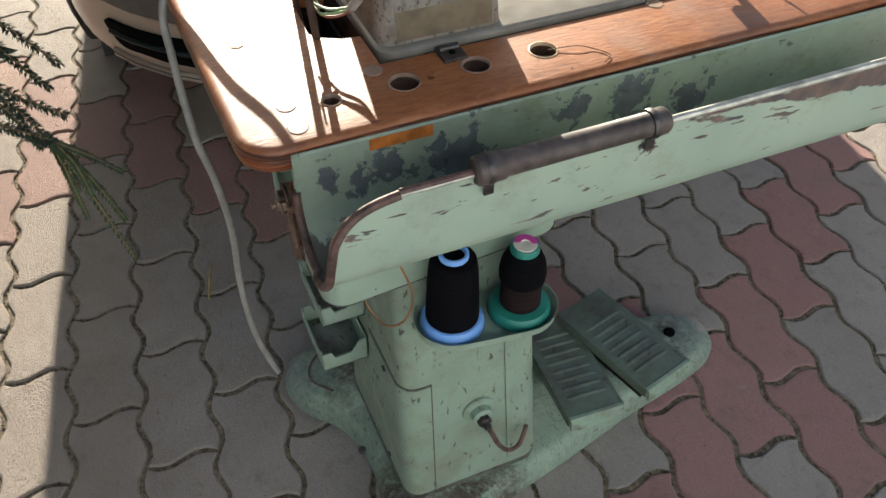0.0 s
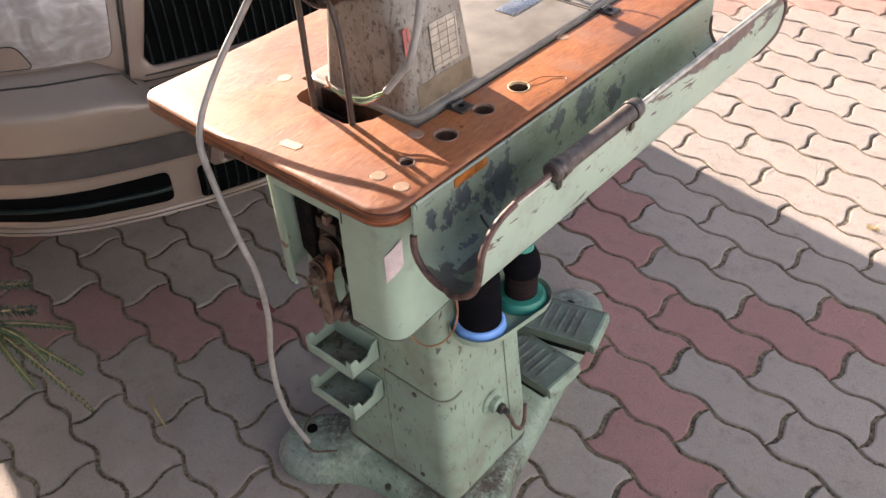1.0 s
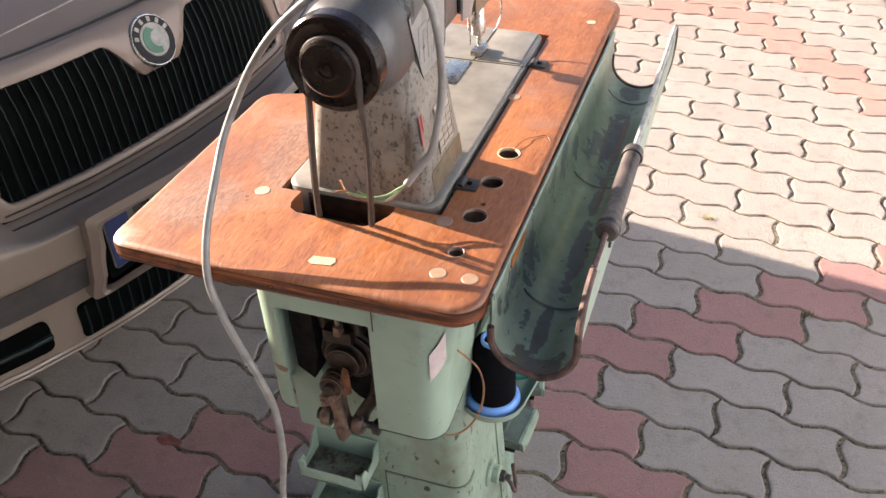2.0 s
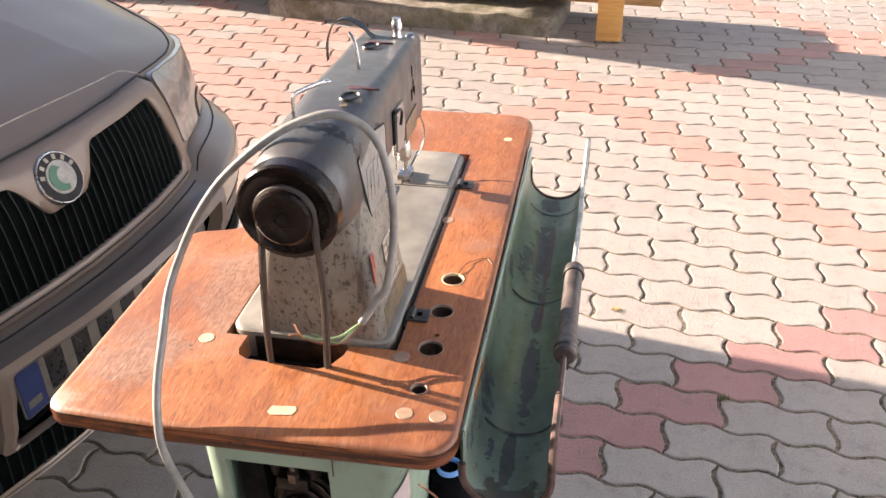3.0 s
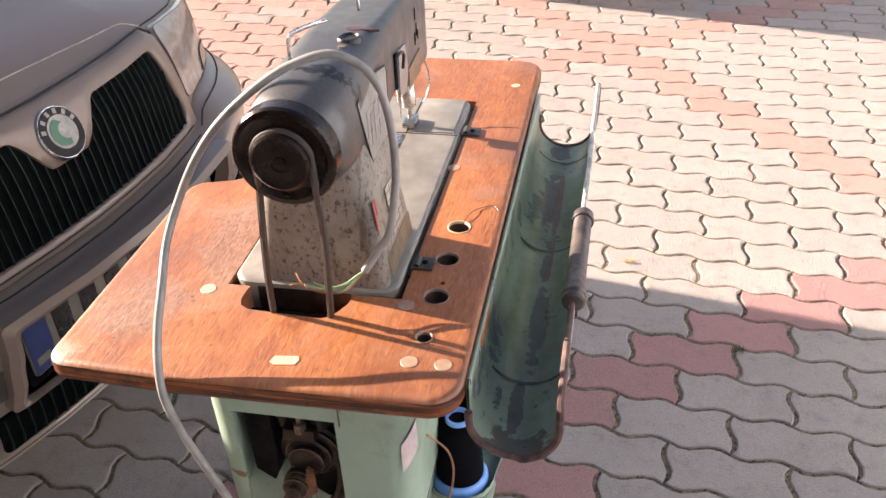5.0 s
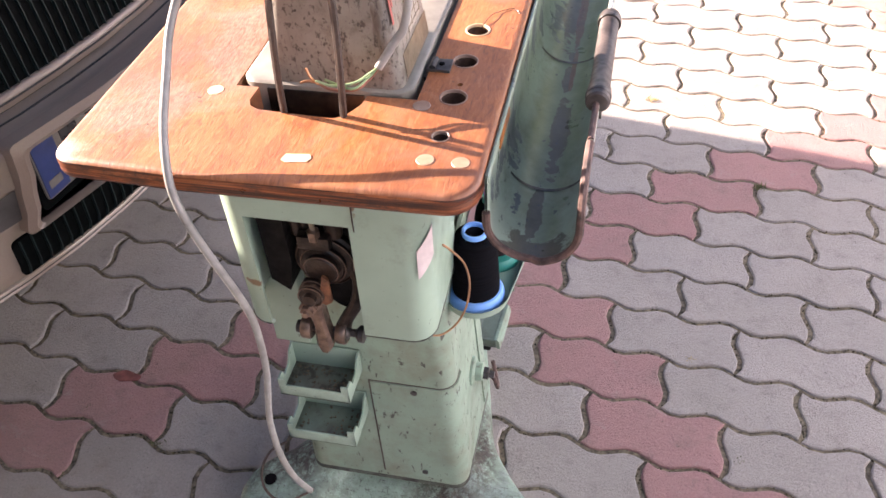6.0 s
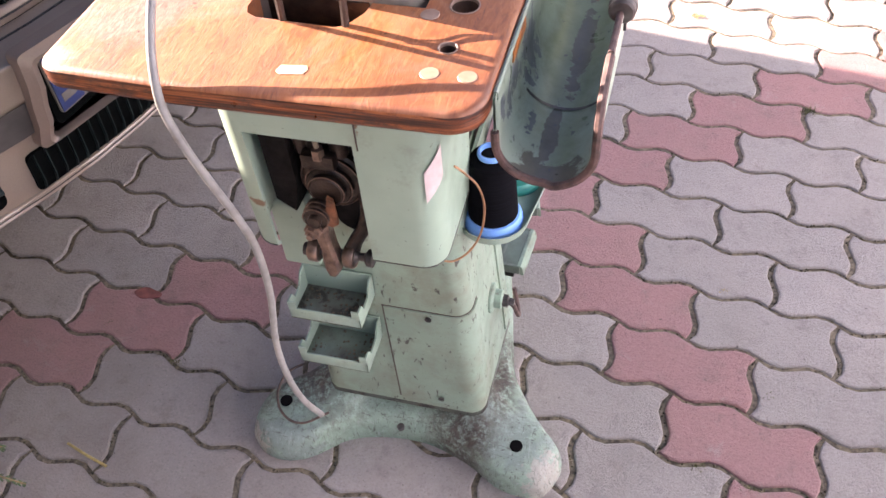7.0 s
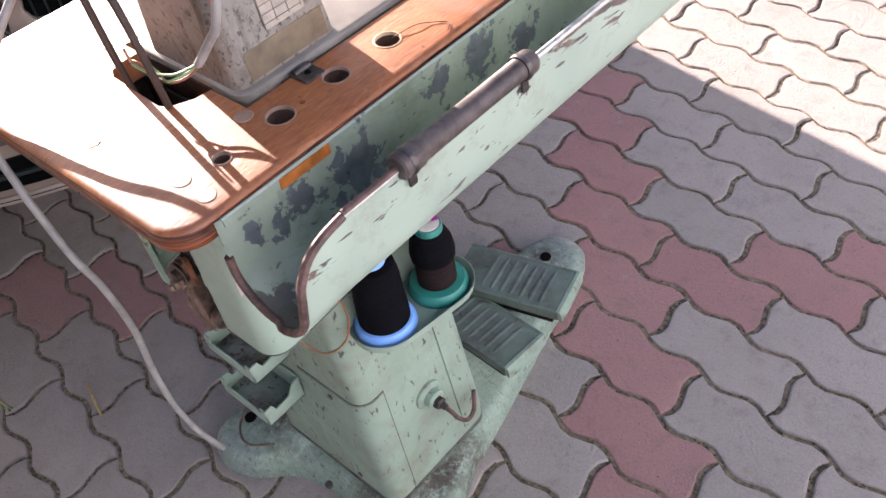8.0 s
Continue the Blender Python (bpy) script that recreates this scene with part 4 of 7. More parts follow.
# Black sheets added behind the openings to paint the shade inside the housing.
part("back_shield", box(-0.178, 0.014, -0.0675, -0.0635, 0.522, 0.727, 0.001), OILSHADE, table)
part("side_shield", box(0.010, 0.014, -0.0625, 0.08, 0.535, 0.727, 0.001), OILSHADE, table)

# sticker on the housing
def strip_label(name, pts, material, parent, label, t=0.0006):
    ps = [Vector(p) for p in pts]
    nrm = (ps[1] - ps[0]).cross(ps[-1] - ps[0]).normalized() * t
    return part(name, loft([ps, [p + nrm for p in ps]]), material, parent, label)


bm = bmesh.new()
rows = []
for k in range(7):
    a = radians(300 + 46 * k / 6)
    n2 = Vector((math.cos(a), math.sin(a), 0))
    c = Vector((-0.002, -0.113, 0)) + n2 * 0.0272
    rows.append([bm.verts.new(c + n2 * q + Vector((0, 0, 0.586 + 0.024 * k / 6 + dz))) for dz, q in ((0, 0), (0.039, 0), (0.039, 0.0006), (0, 0.0006))])
for a, b in zip(rows, rows[1:]):
    quads(bm, a, b)
bm.faces.new(rows[0])
bm.faces.new(rows[-1])
part("sticker", bm, PINKISH, table, "faded pale paper sticker")


# treadle shaft boss with a hooked rod
part("shaft_boss", lathe([(0.022, 0.0), (0.0215, 0.004), (0.018, 0.006), (0.014, 0.007), (0.0135, 0.016), (0.010, 0.018), (0.0001, 0.018)], (0.0255, 0.040, 0.232), "X", 26), GREEN_FOOT, table, "round green shaft boss, grimed")
bolt = part("bolt", lathe([(0.0095, 0.0), (0.0095, 0.010), (0.0055, 0.012), (0.005, 0.019), (0.0001, 0.019)], (0.040, 0.040, 0.230), "X", 6), BARE, table, "rusty hexagonal bolt")
part("hook_rod", tube([(0.050, 0.040, 0.228), (0.057, 0.047, 0.212), (0.059, 0.058, 0.182), (0.058, 0.074, 0.160), (0.053, 0.092, 0.158), (0.045, 0.104, 0.182)], 0.0032, 8), RUST, bolt, "bent rusty brown rod")


# two small parts trays on the front of the column
def tray(z, dy, floor_paint, floor_tone):
    t = thing("parts_tray", "small open green sheet-metal tray fixed to the column front", "tray", (-0.143, -0.09, z), "parts trays")
    x0, x1, y0, y1 = -0.189, -0.097, -0.118 - dy, -0.0625
    w = 0.0022
    part("floor", box(x0, x1, y0, y1, z, z + w, 0.0004), floor_paint, t, floor_tone)
    part("front_wall", box(x0, x1, y0, y0 + w, z + 0.0005, z + 0.019, 0.0005), GREEN, t)
    for xa in (x0, x1 - w):
        prof = [(y0, z + 0.0005), (y1, z + 0.0005), (y1, z + 0.040), (y1 - 0.012, z + 0.037), (y1 - 0.022, z + 0.021), (y0 + 0.017, z + 0.019), (y0 + 0.012, z + 0.031), (y0, z + 0.031)]
        part("side_wall", loft([[(xa, a, b) for a, b in prof], [(xa + w, a, b) for a, b in prof]]), GREEN, t)
    for xa in (x0, x1 - 0.010):
        part("corner_ear", box(xa, xa + 0.010, y0 - 0.0004, y0 + w - 0.0004, z + 0.017, z + 0.031, 0.0004), GREEN, t)
    part("back_wall", box(x0, x1, y1 - w, y1, z + 0.0005, z + 0.040, 0.0005), GREEN, t)
    bm = bmesh.new()
    rg = random.Random(int(z * 1000))
    for _ in range(70):
        x, y = rg.uniform(x0 + 0.006, x1 - 0.006), rg.uniform(y0 + 0.006, y1 - 0.006)
        s = rg.uniform(0.0005, 0.0015)
        box(x - s, x + s, y - s, y + s, z + w, z + w + s, 0, bm)
    part("debris", bm, CRUMB, t, "dark crumbs of dirt")["kind"] = "stuff"
    return t


tray(0.330, 0.0, TRAYFLOOR, "dirty dark tray floor")
tray(0.245, 0.006, GREEN_TREAD, "dull green tray floor")


# mechanism in the housing
mech = thing("drive_mechanism", "oily rust-brown motor drum, shaft and crank hanging in the open housing", "mechanism", (-0.105, -0.09, 0.6))
drum = part("motor_drum", lathe([(0.030, 0.0), (0.050, -0.002), (0.054, -0.008), (0.054, -0.016), (0.047, -0.021), (0.044, -0.018), (0.034, -0.018), (0.032, -0.024), (0.020, -0.026)], (-0.098, -0.066, 0.607), "Y", 34), OILSHADE, mech, "large round oily drum")
for k in range(6):
    a = radians(20 + 60 * k)
    part("drum_bolt", lathe([(0.0045, 0.0), (0.0045, -0.004), (0.0001, -0.0045)], (-0.098 + 0.039 * math.cos(a), -0.083, 0.607 + 0.039 * math.sin(a)), "Y", 6), MECH, drum)
part("side_casting", loft([[(x, y, z) for x, z in ((-0.166, 0.535), (-0.146, 0.520), (-0.138, 0.56), (-0.140, 0.66), (-0.150, 0.728), (-0.170, 0.728))] for y in (-0.112, -0.106, -0.07)]), OILSHADE, mech, "black oily casting")
part("cross_bar", box(-0.150, -0.062, -0.104, -0.092, 0.626, 0.646, 0.003), OILSHADE, mech)
for x, r, lean in ((-0.137, 0.009, 0.006), (-0.121, 0.0065, 0.002), (-0.083, 0.010, -0.004)):
    part("rod", tube([(x, -0.098, 0.728), (x + lean, -0.101, 0.67), (x + lean * 1.5, -0.098, 0.600)], r, 10), MECH, mech)
stem = part("brass_stem", tube([(-0.1055, -0.114, 0.690), (-0.1055, -0.115, 0.640), (-0.104, -0.115, 0.610)], 0.0030, 8), BROWNPLATE, mech, "short tarnished brass stem")
part("nut", lathe([(0.007, 0.0), (0.007, 0.012), (0.004, 0.014), (0.0001, 0.014)], (-0.1045, -0.115, 0.606), "Z", 6), MECHBRIGHT, stem)
part("yoke", box(-0.124, -0.088, -0.119, -0.106, 0.592, 0.610, 0.003), MECH, mech)
clutch = part("clutch", lathe([(0.020, 0.0), (0.033, -0.002), (0.036, -0.006), (0.036, -0.012), (0.032, -0.014), (0.0325, -0.018), (0.029, -0.020), (0.025, -0.020), (0.0255, -0.025), (0.023, -0.027), (0.019, -0.027), (0.0195, -0.033), (0.017, -0.035), (0.0001, -0.035)], (-0.101, -0.088, 0.566), "Y", 30), MECH, mech, "stepped brown collar")
for r, y in ((0.0335, -0.0185), (0.0262, -0.0255), (0.0200, -0.0335)):
    part("worn_ring", tube([(-0.101 + (r - 0.0006) * math.cos(2 * math.pi * k / 28), -0.088 + y, 0.566 + (r - 0.0006) * math.sin(2 * math.pi * k / 28)) for k in range(28)], 0.0008, 5, 1, closed=True, smooth=False), MECHBRIGHT, clutch)
part("shaft", lathe([(0.0125, 0.03), (0.0125, 0.000), (0.0150, -0.001), (0.0150, -0.007), (0.0105, -0.009), (0.0105, -0.013), (0.0135, -0.014), (0.0135, -0.018), (0.0075, -0.019), (0.0075, -0.025), (0.0001, -0.026)], (-0.111, -0.120, 0.541), "Y", 18), MECH, mech)
for y in (-0.1275, -0.1345, -0.139):
    part("thread_ring", tube([(-0.111 + 0.0138 * math.cos(2 * math.pi * k / 22), y, 0.541 + 0.0138 * math.sin(2 * math.pi * k / 22)) for k in range(22)], 0.0008, 5, 1, closed=True, smooth=False), MECHBRIGHT, mech)
part("tab", loft([[(x, y, z) for x, z in ((-0.096, 0.570), (-0.090, 0.566), (-0.089, 0.532), (-0.096, 0.527), (-0.103, 0.530), (-0.101, 0.545))] for y in (-0.134, -0.130)]), plain("rusty_orange_tab", (0.17, 0.068, 0.032), 0.5, 0.2, 0.6, 80, 0.3), mech, "rusty orange tab")
arm = part("crank_arm", loft([[(x + dx * w, y, z) for dx, y in ((-1, -0.134), (-0.6, -0.138), (0.6, -0.138), (1, -0.134), (1, -0.121), (-1, -0.121))] for x, z, w in ((-0.113, 0.552, 0.006), (-0.113, 0.546, 0.0125), (-0.113, 0.530, 0.0125), (-0.111, 0.516, 0.0085), (-0.108, 0.490, 0.0075), (-0.107, 0.470, 0.0095), (-0.107, 0.458, 0.0095), (-0.107, 0.450, 0.005))]), MECHBRIGHT, mech, "rubbed brown crank arm")
part("bolt", lathe([(0.0105, 0.0), (0.0105, -0.006), (0.0075, -0.007), (0.0075, -0.011), (0.004, -0.012), (0.004, -0.016), (0.0001, -0.016)], (-0.115, -0.137, 0.526), "Y", 6), MECHBRIGHT, arm)
part("curved_lever", tube([(-0.074, -0.096, 0.572), (-0.066, -0.102, 0.540), (-0.070, -0.108, 0.512), (-0.084, -0.116, 0.486), (-0.089, -0.120, 0.466)], 0.0100, 10, flat=0.65), MECH, mech)
part("lug", lathe([(0.024, 0.0), (0.026, -0.004), (0.026, -0.014), (0.012, -0.016), (0.0001, -0.016)], (-0.080, -0.090, 0.520), "Y", 20), OILSHADE, mech)
part("clevis", lathe([(0.013, -0.006), (0.0145, -0.004), (0.0145, 0.004), (0.013, 0.006)], (-0.129, -0.122, 0.474), "X", 20), MECHBRIGHT, mech)
part("clevis", lathe([(0.013, -0.006), (0.0145, -0.004), (0.0145, 0.004), (0.013, 0.006)], (-0.088, -0.122, 0.472), "X", 20), MECHBRIGHT, mech)
pin = part("clevis_pin", lathe([(0.0075, -0.030), (0.0075, -0.024), (0.005, -0.023), (0.005, 0.026), (0.0085, 0.030), (0.0045, 0.034), (0.0050, 0.040), (0.010, 0.044), (0.010, 0.050), (0.0001, 0.051)], (-0.112, -0.122, 0.472), "X", 16), BARE, mech)


# half-pipe trough along the edge of the top
trough = thing("waste_trough", "long chipped green sheet-metal trough hung along the table edge", "trough", (0.13, 0.15, 0.70))


def trough_section(th=0.0):
    """Points (x, z) from the board side round the bottom to the outer rim."""
    r = 0.0430 - th
    cx, cz = 0.1298, 0.7010
    pts = [(cx - r, 0.7475), (cx - r, 0.735), (cx - r, 0.712)]
    for k in range(19):
        a = radians(180 + 180 * k / 18)
        pts.append((cx + r * math.cos(a), cz + 0.93 * r * math.sin(a)))
    pts += [(cx + r, z) for z in (0.712, 0.724, 0.733, 0.740, 0.746, 0.7505, 0.754, 0.7558, 0.7568)]
    return pts


def trough_shell(off):
    sec = trough_section(off)
    n = len(sec)
    bm = bmesh.new()
    g = []
    for i, (x, z) in enumerate(sec):
        right = x > 0.1298
        # near end: swept back towards the outer rim; far end: outer wall runs on to a rounded tip
        ya = -0.170 + (0.004 if not right else 0)
        if right:
            ya = lerp_table(z, (0.655, 0.70, 0.725, 0.738, 0.747, 0.753, 0.7568), (-0.170, -0.166, -0.161, -0.154, -0.144, -0.132, -0.110))
        yb = 0.462
        if right:
            yb = 0.462 + 0.045 * math.sqrt(max(0, 1 - ((z - 0.722) / 0.036) ** 2)) if z > 0.688 else 0.462
        row = []
        for k in range(41):
            y = ya + (yb - ya) * k / 40
            w = 0.0012 * noise.noise(Vector((x * 8, y * 9, z * 8)))
            row.append(bm.verts.new((x + w * (1 if right else 0.0), y, z + w * 0.5)))
        g.append(row)
    for a, b in zip(g, g[1:]):
        for k in range(40):
            bm.faces.new((a[k], a[k + 1], b[k + 1], b[k]))
    return bm, g


bm, g = trough_shell(0.0022)
inner = [[v.co.copy() for v in row] for row in g]
part("inner_skin", bm, GREEN_TROUGH, trough, "dark green inside with flaked paint and brown stains", 50)
bm, g = trough_shell(0.0)
outer = [[v.co.copy() for v in row] for row in g]
part("outer_skin", bm, GREEN_OUT, trough, "pale green outside, scratched and chipped", 50)
for k in (0, 40):
    path = [(inner[i][k] + outer[i][k]) / 2 for i in range(2, len(inner))]
    part("end_bead", tube(path, 0.0038, 8, 2), RUST, trough, "rusty brown rolled edge")
path = [(inner[-1][k] + outer[-1][k]) / 2 + Vector((0, 0, 0.001)) for k in range(0, 41, 2)]
part("rim_rod", tube(path, 0.0032, 8, 2), BRIGHTRIM, trough, "worn rolled rim")
part("rim_wear", tube([p + Vector((0, 0, 0.0014)) for p in path[0:4]], 0.0030, 8, 3), RUST, trough)
for y in (-0.068, 0.174, 0.405):
    sec = [(x, z) for x, z in trough_section(0.0030) if z < 0.688]
    part("seam_band", loft([[(x, y + d, z) for x, z in sec] for d in (-0.002, 0.002)], False, None, False), BARE, trough)
part("edge_patch", box(0.0895, 0.0909, -0.104, -0.050, 0.7360, 0.7465, 0.0002), ORANGE, trough)
bm = loft([[(0.0900, y, 0.7400), (0.0900, y, 0.7468), (0.0885, y, 0.7486), (0.0862, y, 0.7478), (0.0862, y, 0.7400)] for y in (-0.16, 0.0, 0.2, 0.46)])
part("flange", bm, GREEN_TROUGH, trough, "green painted flange along the board")

handle = thing("grip_tube", "dark brown wrapped grip tube clipped on the trough rim", "grip", (0.1715, 0.03, 0.760))
prof = [(0.0001, -0.082), (0.0095, -0.082), (0.0115, -0.080), (0.0115, -0.060), (0.0100, -0.058), (0.0098, 0.0), (0.0100, 0.066), (0.0112, 0.068), (0.0112, 0.080), (0.0095, 0.083), (0.0001, 0.083)]
part("sleeve", lathe(prof, (0.1725, 0.029, 0.760), "Y", 22), GRIP, handle)
for y in (-0.042, 0.098):
    part("clip", lathe([(0.0118, -0.003), (0.0124, -0.0015), (0.0124, 0.0015), (0.0118, 0.003)], (0.1725, y, 0.760), "Y", 22), BARE, handle)
    part("strap", box(0.1745, 0.177, y - 0.004, y + 0.004, 0.738, 0.757, 0.0006), BARE, handle)

# ---- thread pan and cones ----
pan = thing("thread_pan", "shallow green stadium-shaped pan on a bracket beside the column", "pan", (0.05, 0.03, 0.42))


def stadium(r, z, lift=0.0, n=12):
    a, b = Vector((0.0450, -0.008, z + 0.013)), Vector((0.0555, 0.068, z + 0.013))
    d = (b - a).normalized()
    s = Vector((d.y, -d.x, 0))
    out = []
    for k in range(n + 1):
        t = math.pi * k / n
        out.append(b + (s * math.cos(t) + d * math.sin(t)) * r)
    for k in range(n + 1):
        t = math.pi * k / n
        out.append(a + (-s * math.cos(t) - d * math.sin(t)) * r)
    return out


part("dish", loft([stadium(r, z) for r, z in ((0.010, 0.4255), (0.0365, 0.4255), (0.0395, 0.428), (0.0415, 0.4375), (0.0425, 0.4375), (0.0405, 0.4265), (0.0365, 0.4235), (0.010, 0.4235))]), GREEN, pan)
part("bracket", box(-0.005, 0.042, 0.02, 0.04, 0.416, 0.4365, 0.002), GREEN, pan)


def cone(at, body, h, base_mat, thread, top_mat, label, top2=None):
    x, y, z = at
    t = thing("thread_cone", label, "thread cone", at, "thread cones in the pan")
    part("base_flange", lathe([(0.012, 0), (0.0345, 0.0), (0.0355, 0.003), (0.0345, 0.009), (0.031, 0.014), (0.020, 0.016), (0.0001, 0.016)], at, "Z", 30), base_mat, t)
    part("winding", lathe([(r, 0.012 + (h - 0.012) * f) for r, f in body], at, "Z", 32), thread, t)
    bm = lathe([(0.0155, h - 0.006), (0.0155, h + 0.004), (0.0145, h + 0.0055), (0.0122, h + 0.0055), (0.0115, h + 0.003), (0.011, h - 0.012)], at, "Z", 26)
    bmesh.ops.delete(bm, geom=[f for f in bm.faces if len(f.verts) > 4], context="FACES_ONLY")
    part("core_tube", bm, top_mat, t)
    part("core_floor", lathe([(0.0116, 0), (0.0001, 0.0)], (x, y, z + h - 0.010), "Z", 22), top2 or HOLE, t)
    return t


cone((0.0450, -0.008, 0.4392), ((0.026, 0), (0.0290, 0.04), (0.0290, 0.12), (0.0262, 0.80), (0.0240, 0.95), (0.0165, 1.0)), 0.102, BLUE, THREAD, BLUE, "cone of black thread on a light blue plastic core")
c2 = cone((0.0555, 0.068, 0.4392), ((0.020, 0), (0.0225, 0.05), (0.0222, 0.50), (0.0205, 0.52)), 0.094, TEAL, THREAD2, TEAL, "cone of black-brown thread on a teal core, pink and white top")
part("upper_winding", lathe([(0.0205, 0.048), (0.0248, 0.053), (0.0255, 0.062), (0.0235, 0.076), (0.0185, 0.088), (0.0150, 0.092)], (0.0555, 0.068, 0.4392), "Z", 32), THREAD, c2, "black thread wound over the brown")
bm = lathe([(0.0126, 0), (0.0126, 0.0022), (0.0050, 0.0024), (0.0048, -0.004)], (0.0555, 0.068, 0.4392 + 0.0985), "Z", 22)
part("top_label", bm, WHITE, c2, "round white and pink paper end label")
bm = bmesh.new()
pts = [(0.0128 * math.cos(radians(a)), 0.0128 * math.sin(radians(a))) for a in range(60, 241, 15)] + [(0.0052 * math.cos(radians(a)), 0.0052 * math.sin(radians(a))) for a in range(240, 59, -15)]
part("label_print", loft([[(0.0555 + x, 0.068 + y, z) for x, y in pts] for z in (0.5390, 0.5404)]), PINK, c2)

loop = thing("loose_wire", "thin copper-brown wire looped between the housing and the pan", "wire", (0.04, -0.06, 0.5))
part("strand", tube([(0.026, -0.085, 0.590), (0.034, -0.080, 0.578), (0.044, -0.064, 0.545), (0.047, -0.054, 0.505), (0.043, -0.058, 0.470), (0.032, -0.068, 0.448), (0.016, -0.077, 0.437), (0.002, -0.082, 0.440), (-0.006, -0.088, 0.455), (-0.008, -0.09, 0.488)], 0.0013, 6), COPPER, loop)


# ---- treadles ----
def treadle(corner, yaw, L, W, drop, ribs):
    """A ribbed plate; its right front corner, turn, length, width and fall towards the hinge."""
    t = thing("treadle", "ribbed worn green cast-iron foot treadle above the base", "treadle", corner, "pair of treadles")
    M = Matrix.Translation(corner) @ Matrix.Rotation(radians(yaw), 4, "Z") @ Matrix.Rotation(math.atan2(drop, L), 4, "Y").inverted()
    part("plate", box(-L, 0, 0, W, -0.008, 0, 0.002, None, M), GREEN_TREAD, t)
    lip = loft([[(x, y, z) for x, z in ((-0.009, -0.006), (-0.003, 0.0012), (0.002, 0.0010), (0.005, -0.004), (0.006, -h), (0.002, -h))] for y, h in ((0.001, 0.019), (W * 0.3, 0.023), (W * 0.7, 0.021), (W - 0.001, 0.017))])
    bmesh.ops.transform(lip, matrix=M, verts=lip.verts)
    part("front_lip", lip, GREEN_FOOT, t, "worn pale green lip")
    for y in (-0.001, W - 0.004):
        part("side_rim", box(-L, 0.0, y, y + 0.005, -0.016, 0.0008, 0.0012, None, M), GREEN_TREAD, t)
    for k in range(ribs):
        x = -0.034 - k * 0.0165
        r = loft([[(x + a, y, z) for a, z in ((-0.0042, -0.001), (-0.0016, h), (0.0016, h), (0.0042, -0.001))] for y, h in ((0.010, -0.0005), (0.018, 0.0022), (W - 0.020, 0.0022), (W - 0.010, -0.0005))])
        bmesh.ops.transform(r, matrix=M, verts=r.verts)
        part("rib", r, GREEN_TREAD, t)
    part("link", box(-L + 0.01, -L + 0.03, W * 0.3, W * 0.6, -0.05, -0.008, 0.003, None, M), MECH, t)
    # Black block added to paint the shadow gap under the plate.
    part("shade_skirt", box(-L + 0.01, -0.012, 0.006, W - 0.006, -0.034, -0.008, 0.002, None, M), OILSHADE, t, "black block painting the shade below the plate")
    return t


treadle((0.037, 0.180, 0.140), -4, 0.186, 0.084, 0.006, 8)
treadle((0.043, 0.300, 0.152), 14, 0.186, 0.090, 0.004, 7)

# ---- sewing machine head ----
head = thing("sewing_machine", "old grey industrial sewing machine head let into the table top", "sewing machine", (-0.09, 0.15, TOP))


def sec(x0, x1, z0, z1, r, y):
    return [(x, y, z) for x, z, _ in rrect(x0, x1, z0, z1, r, 0, 7)]


bed_rings = [rrect(-0.1775 + i, -0.0025 - i, -0.0585 + i, 0.405 - i, 0.018, z, 6) for i, z in ((0.004, TOP - 0.035), (0.0, TOP - 0.03), (0.0, TOP + 0.0025), (0.0015, TOP + 0.0042), (0.004, TOP + 0.0048))]
bed = part("bed", loft(bed_rings), BEDMETAL, head, "worn light grey steel bed plate")
part("slide_seam", box(-0.115, -0.004, 0.2895, 0.2915, TOP + 0.0045, TOP + 0.0052, 0), SHUT, bed)
part("slide_plate", box(-0.070, -0.010, 0.295, 0.398, TOP + 0.0046, TOP + 0.0062, 0.0008), BEDMETAL, bed)
part("plate_seam", box(-0.0735, -0.0720, 0.292, 0.400, TOP + 0.0045, TOP + 0.0053, 0), SHUT, bed)
part("needle_plate", box(-0.105, -0.074, 0.215, 0.285, TOP + 0.0046, TOP + 0.0060, 0.0008), STEEL, bed)
part("oil_drip", box(-0.150, -0.05, -0.0605, -0.0575, TOP - 0.03, TOP - 0.002, 0.001), MECH, bed)
part("gap_strip", box(0.0002, 0.0032, -0.02, 0.40, TOP - 0.006, TOP - 0.0012, 0), SHUT, bed)

col = [rrect(*v, 8) for v in ((-0.147, -0.0115, -0.0555, 0.062, 0.012, TOP + 0.0045), (-0.146, -0.012, -0.0555, 0.061, 0.013, TOP + 0.02), (-0.137, -0.020, -0.058, 0.055, 0.016, 0.84), (-0.128, -0.0275, -0.060, 0.052, 0.02, 0.90), (-0.124, -0.031, -0.060, 0.05, 0.024, 0.93))]
part("pillar", loft(col), HEADSIDE, head, "tapered grey pillar stained with dark oil", 30)
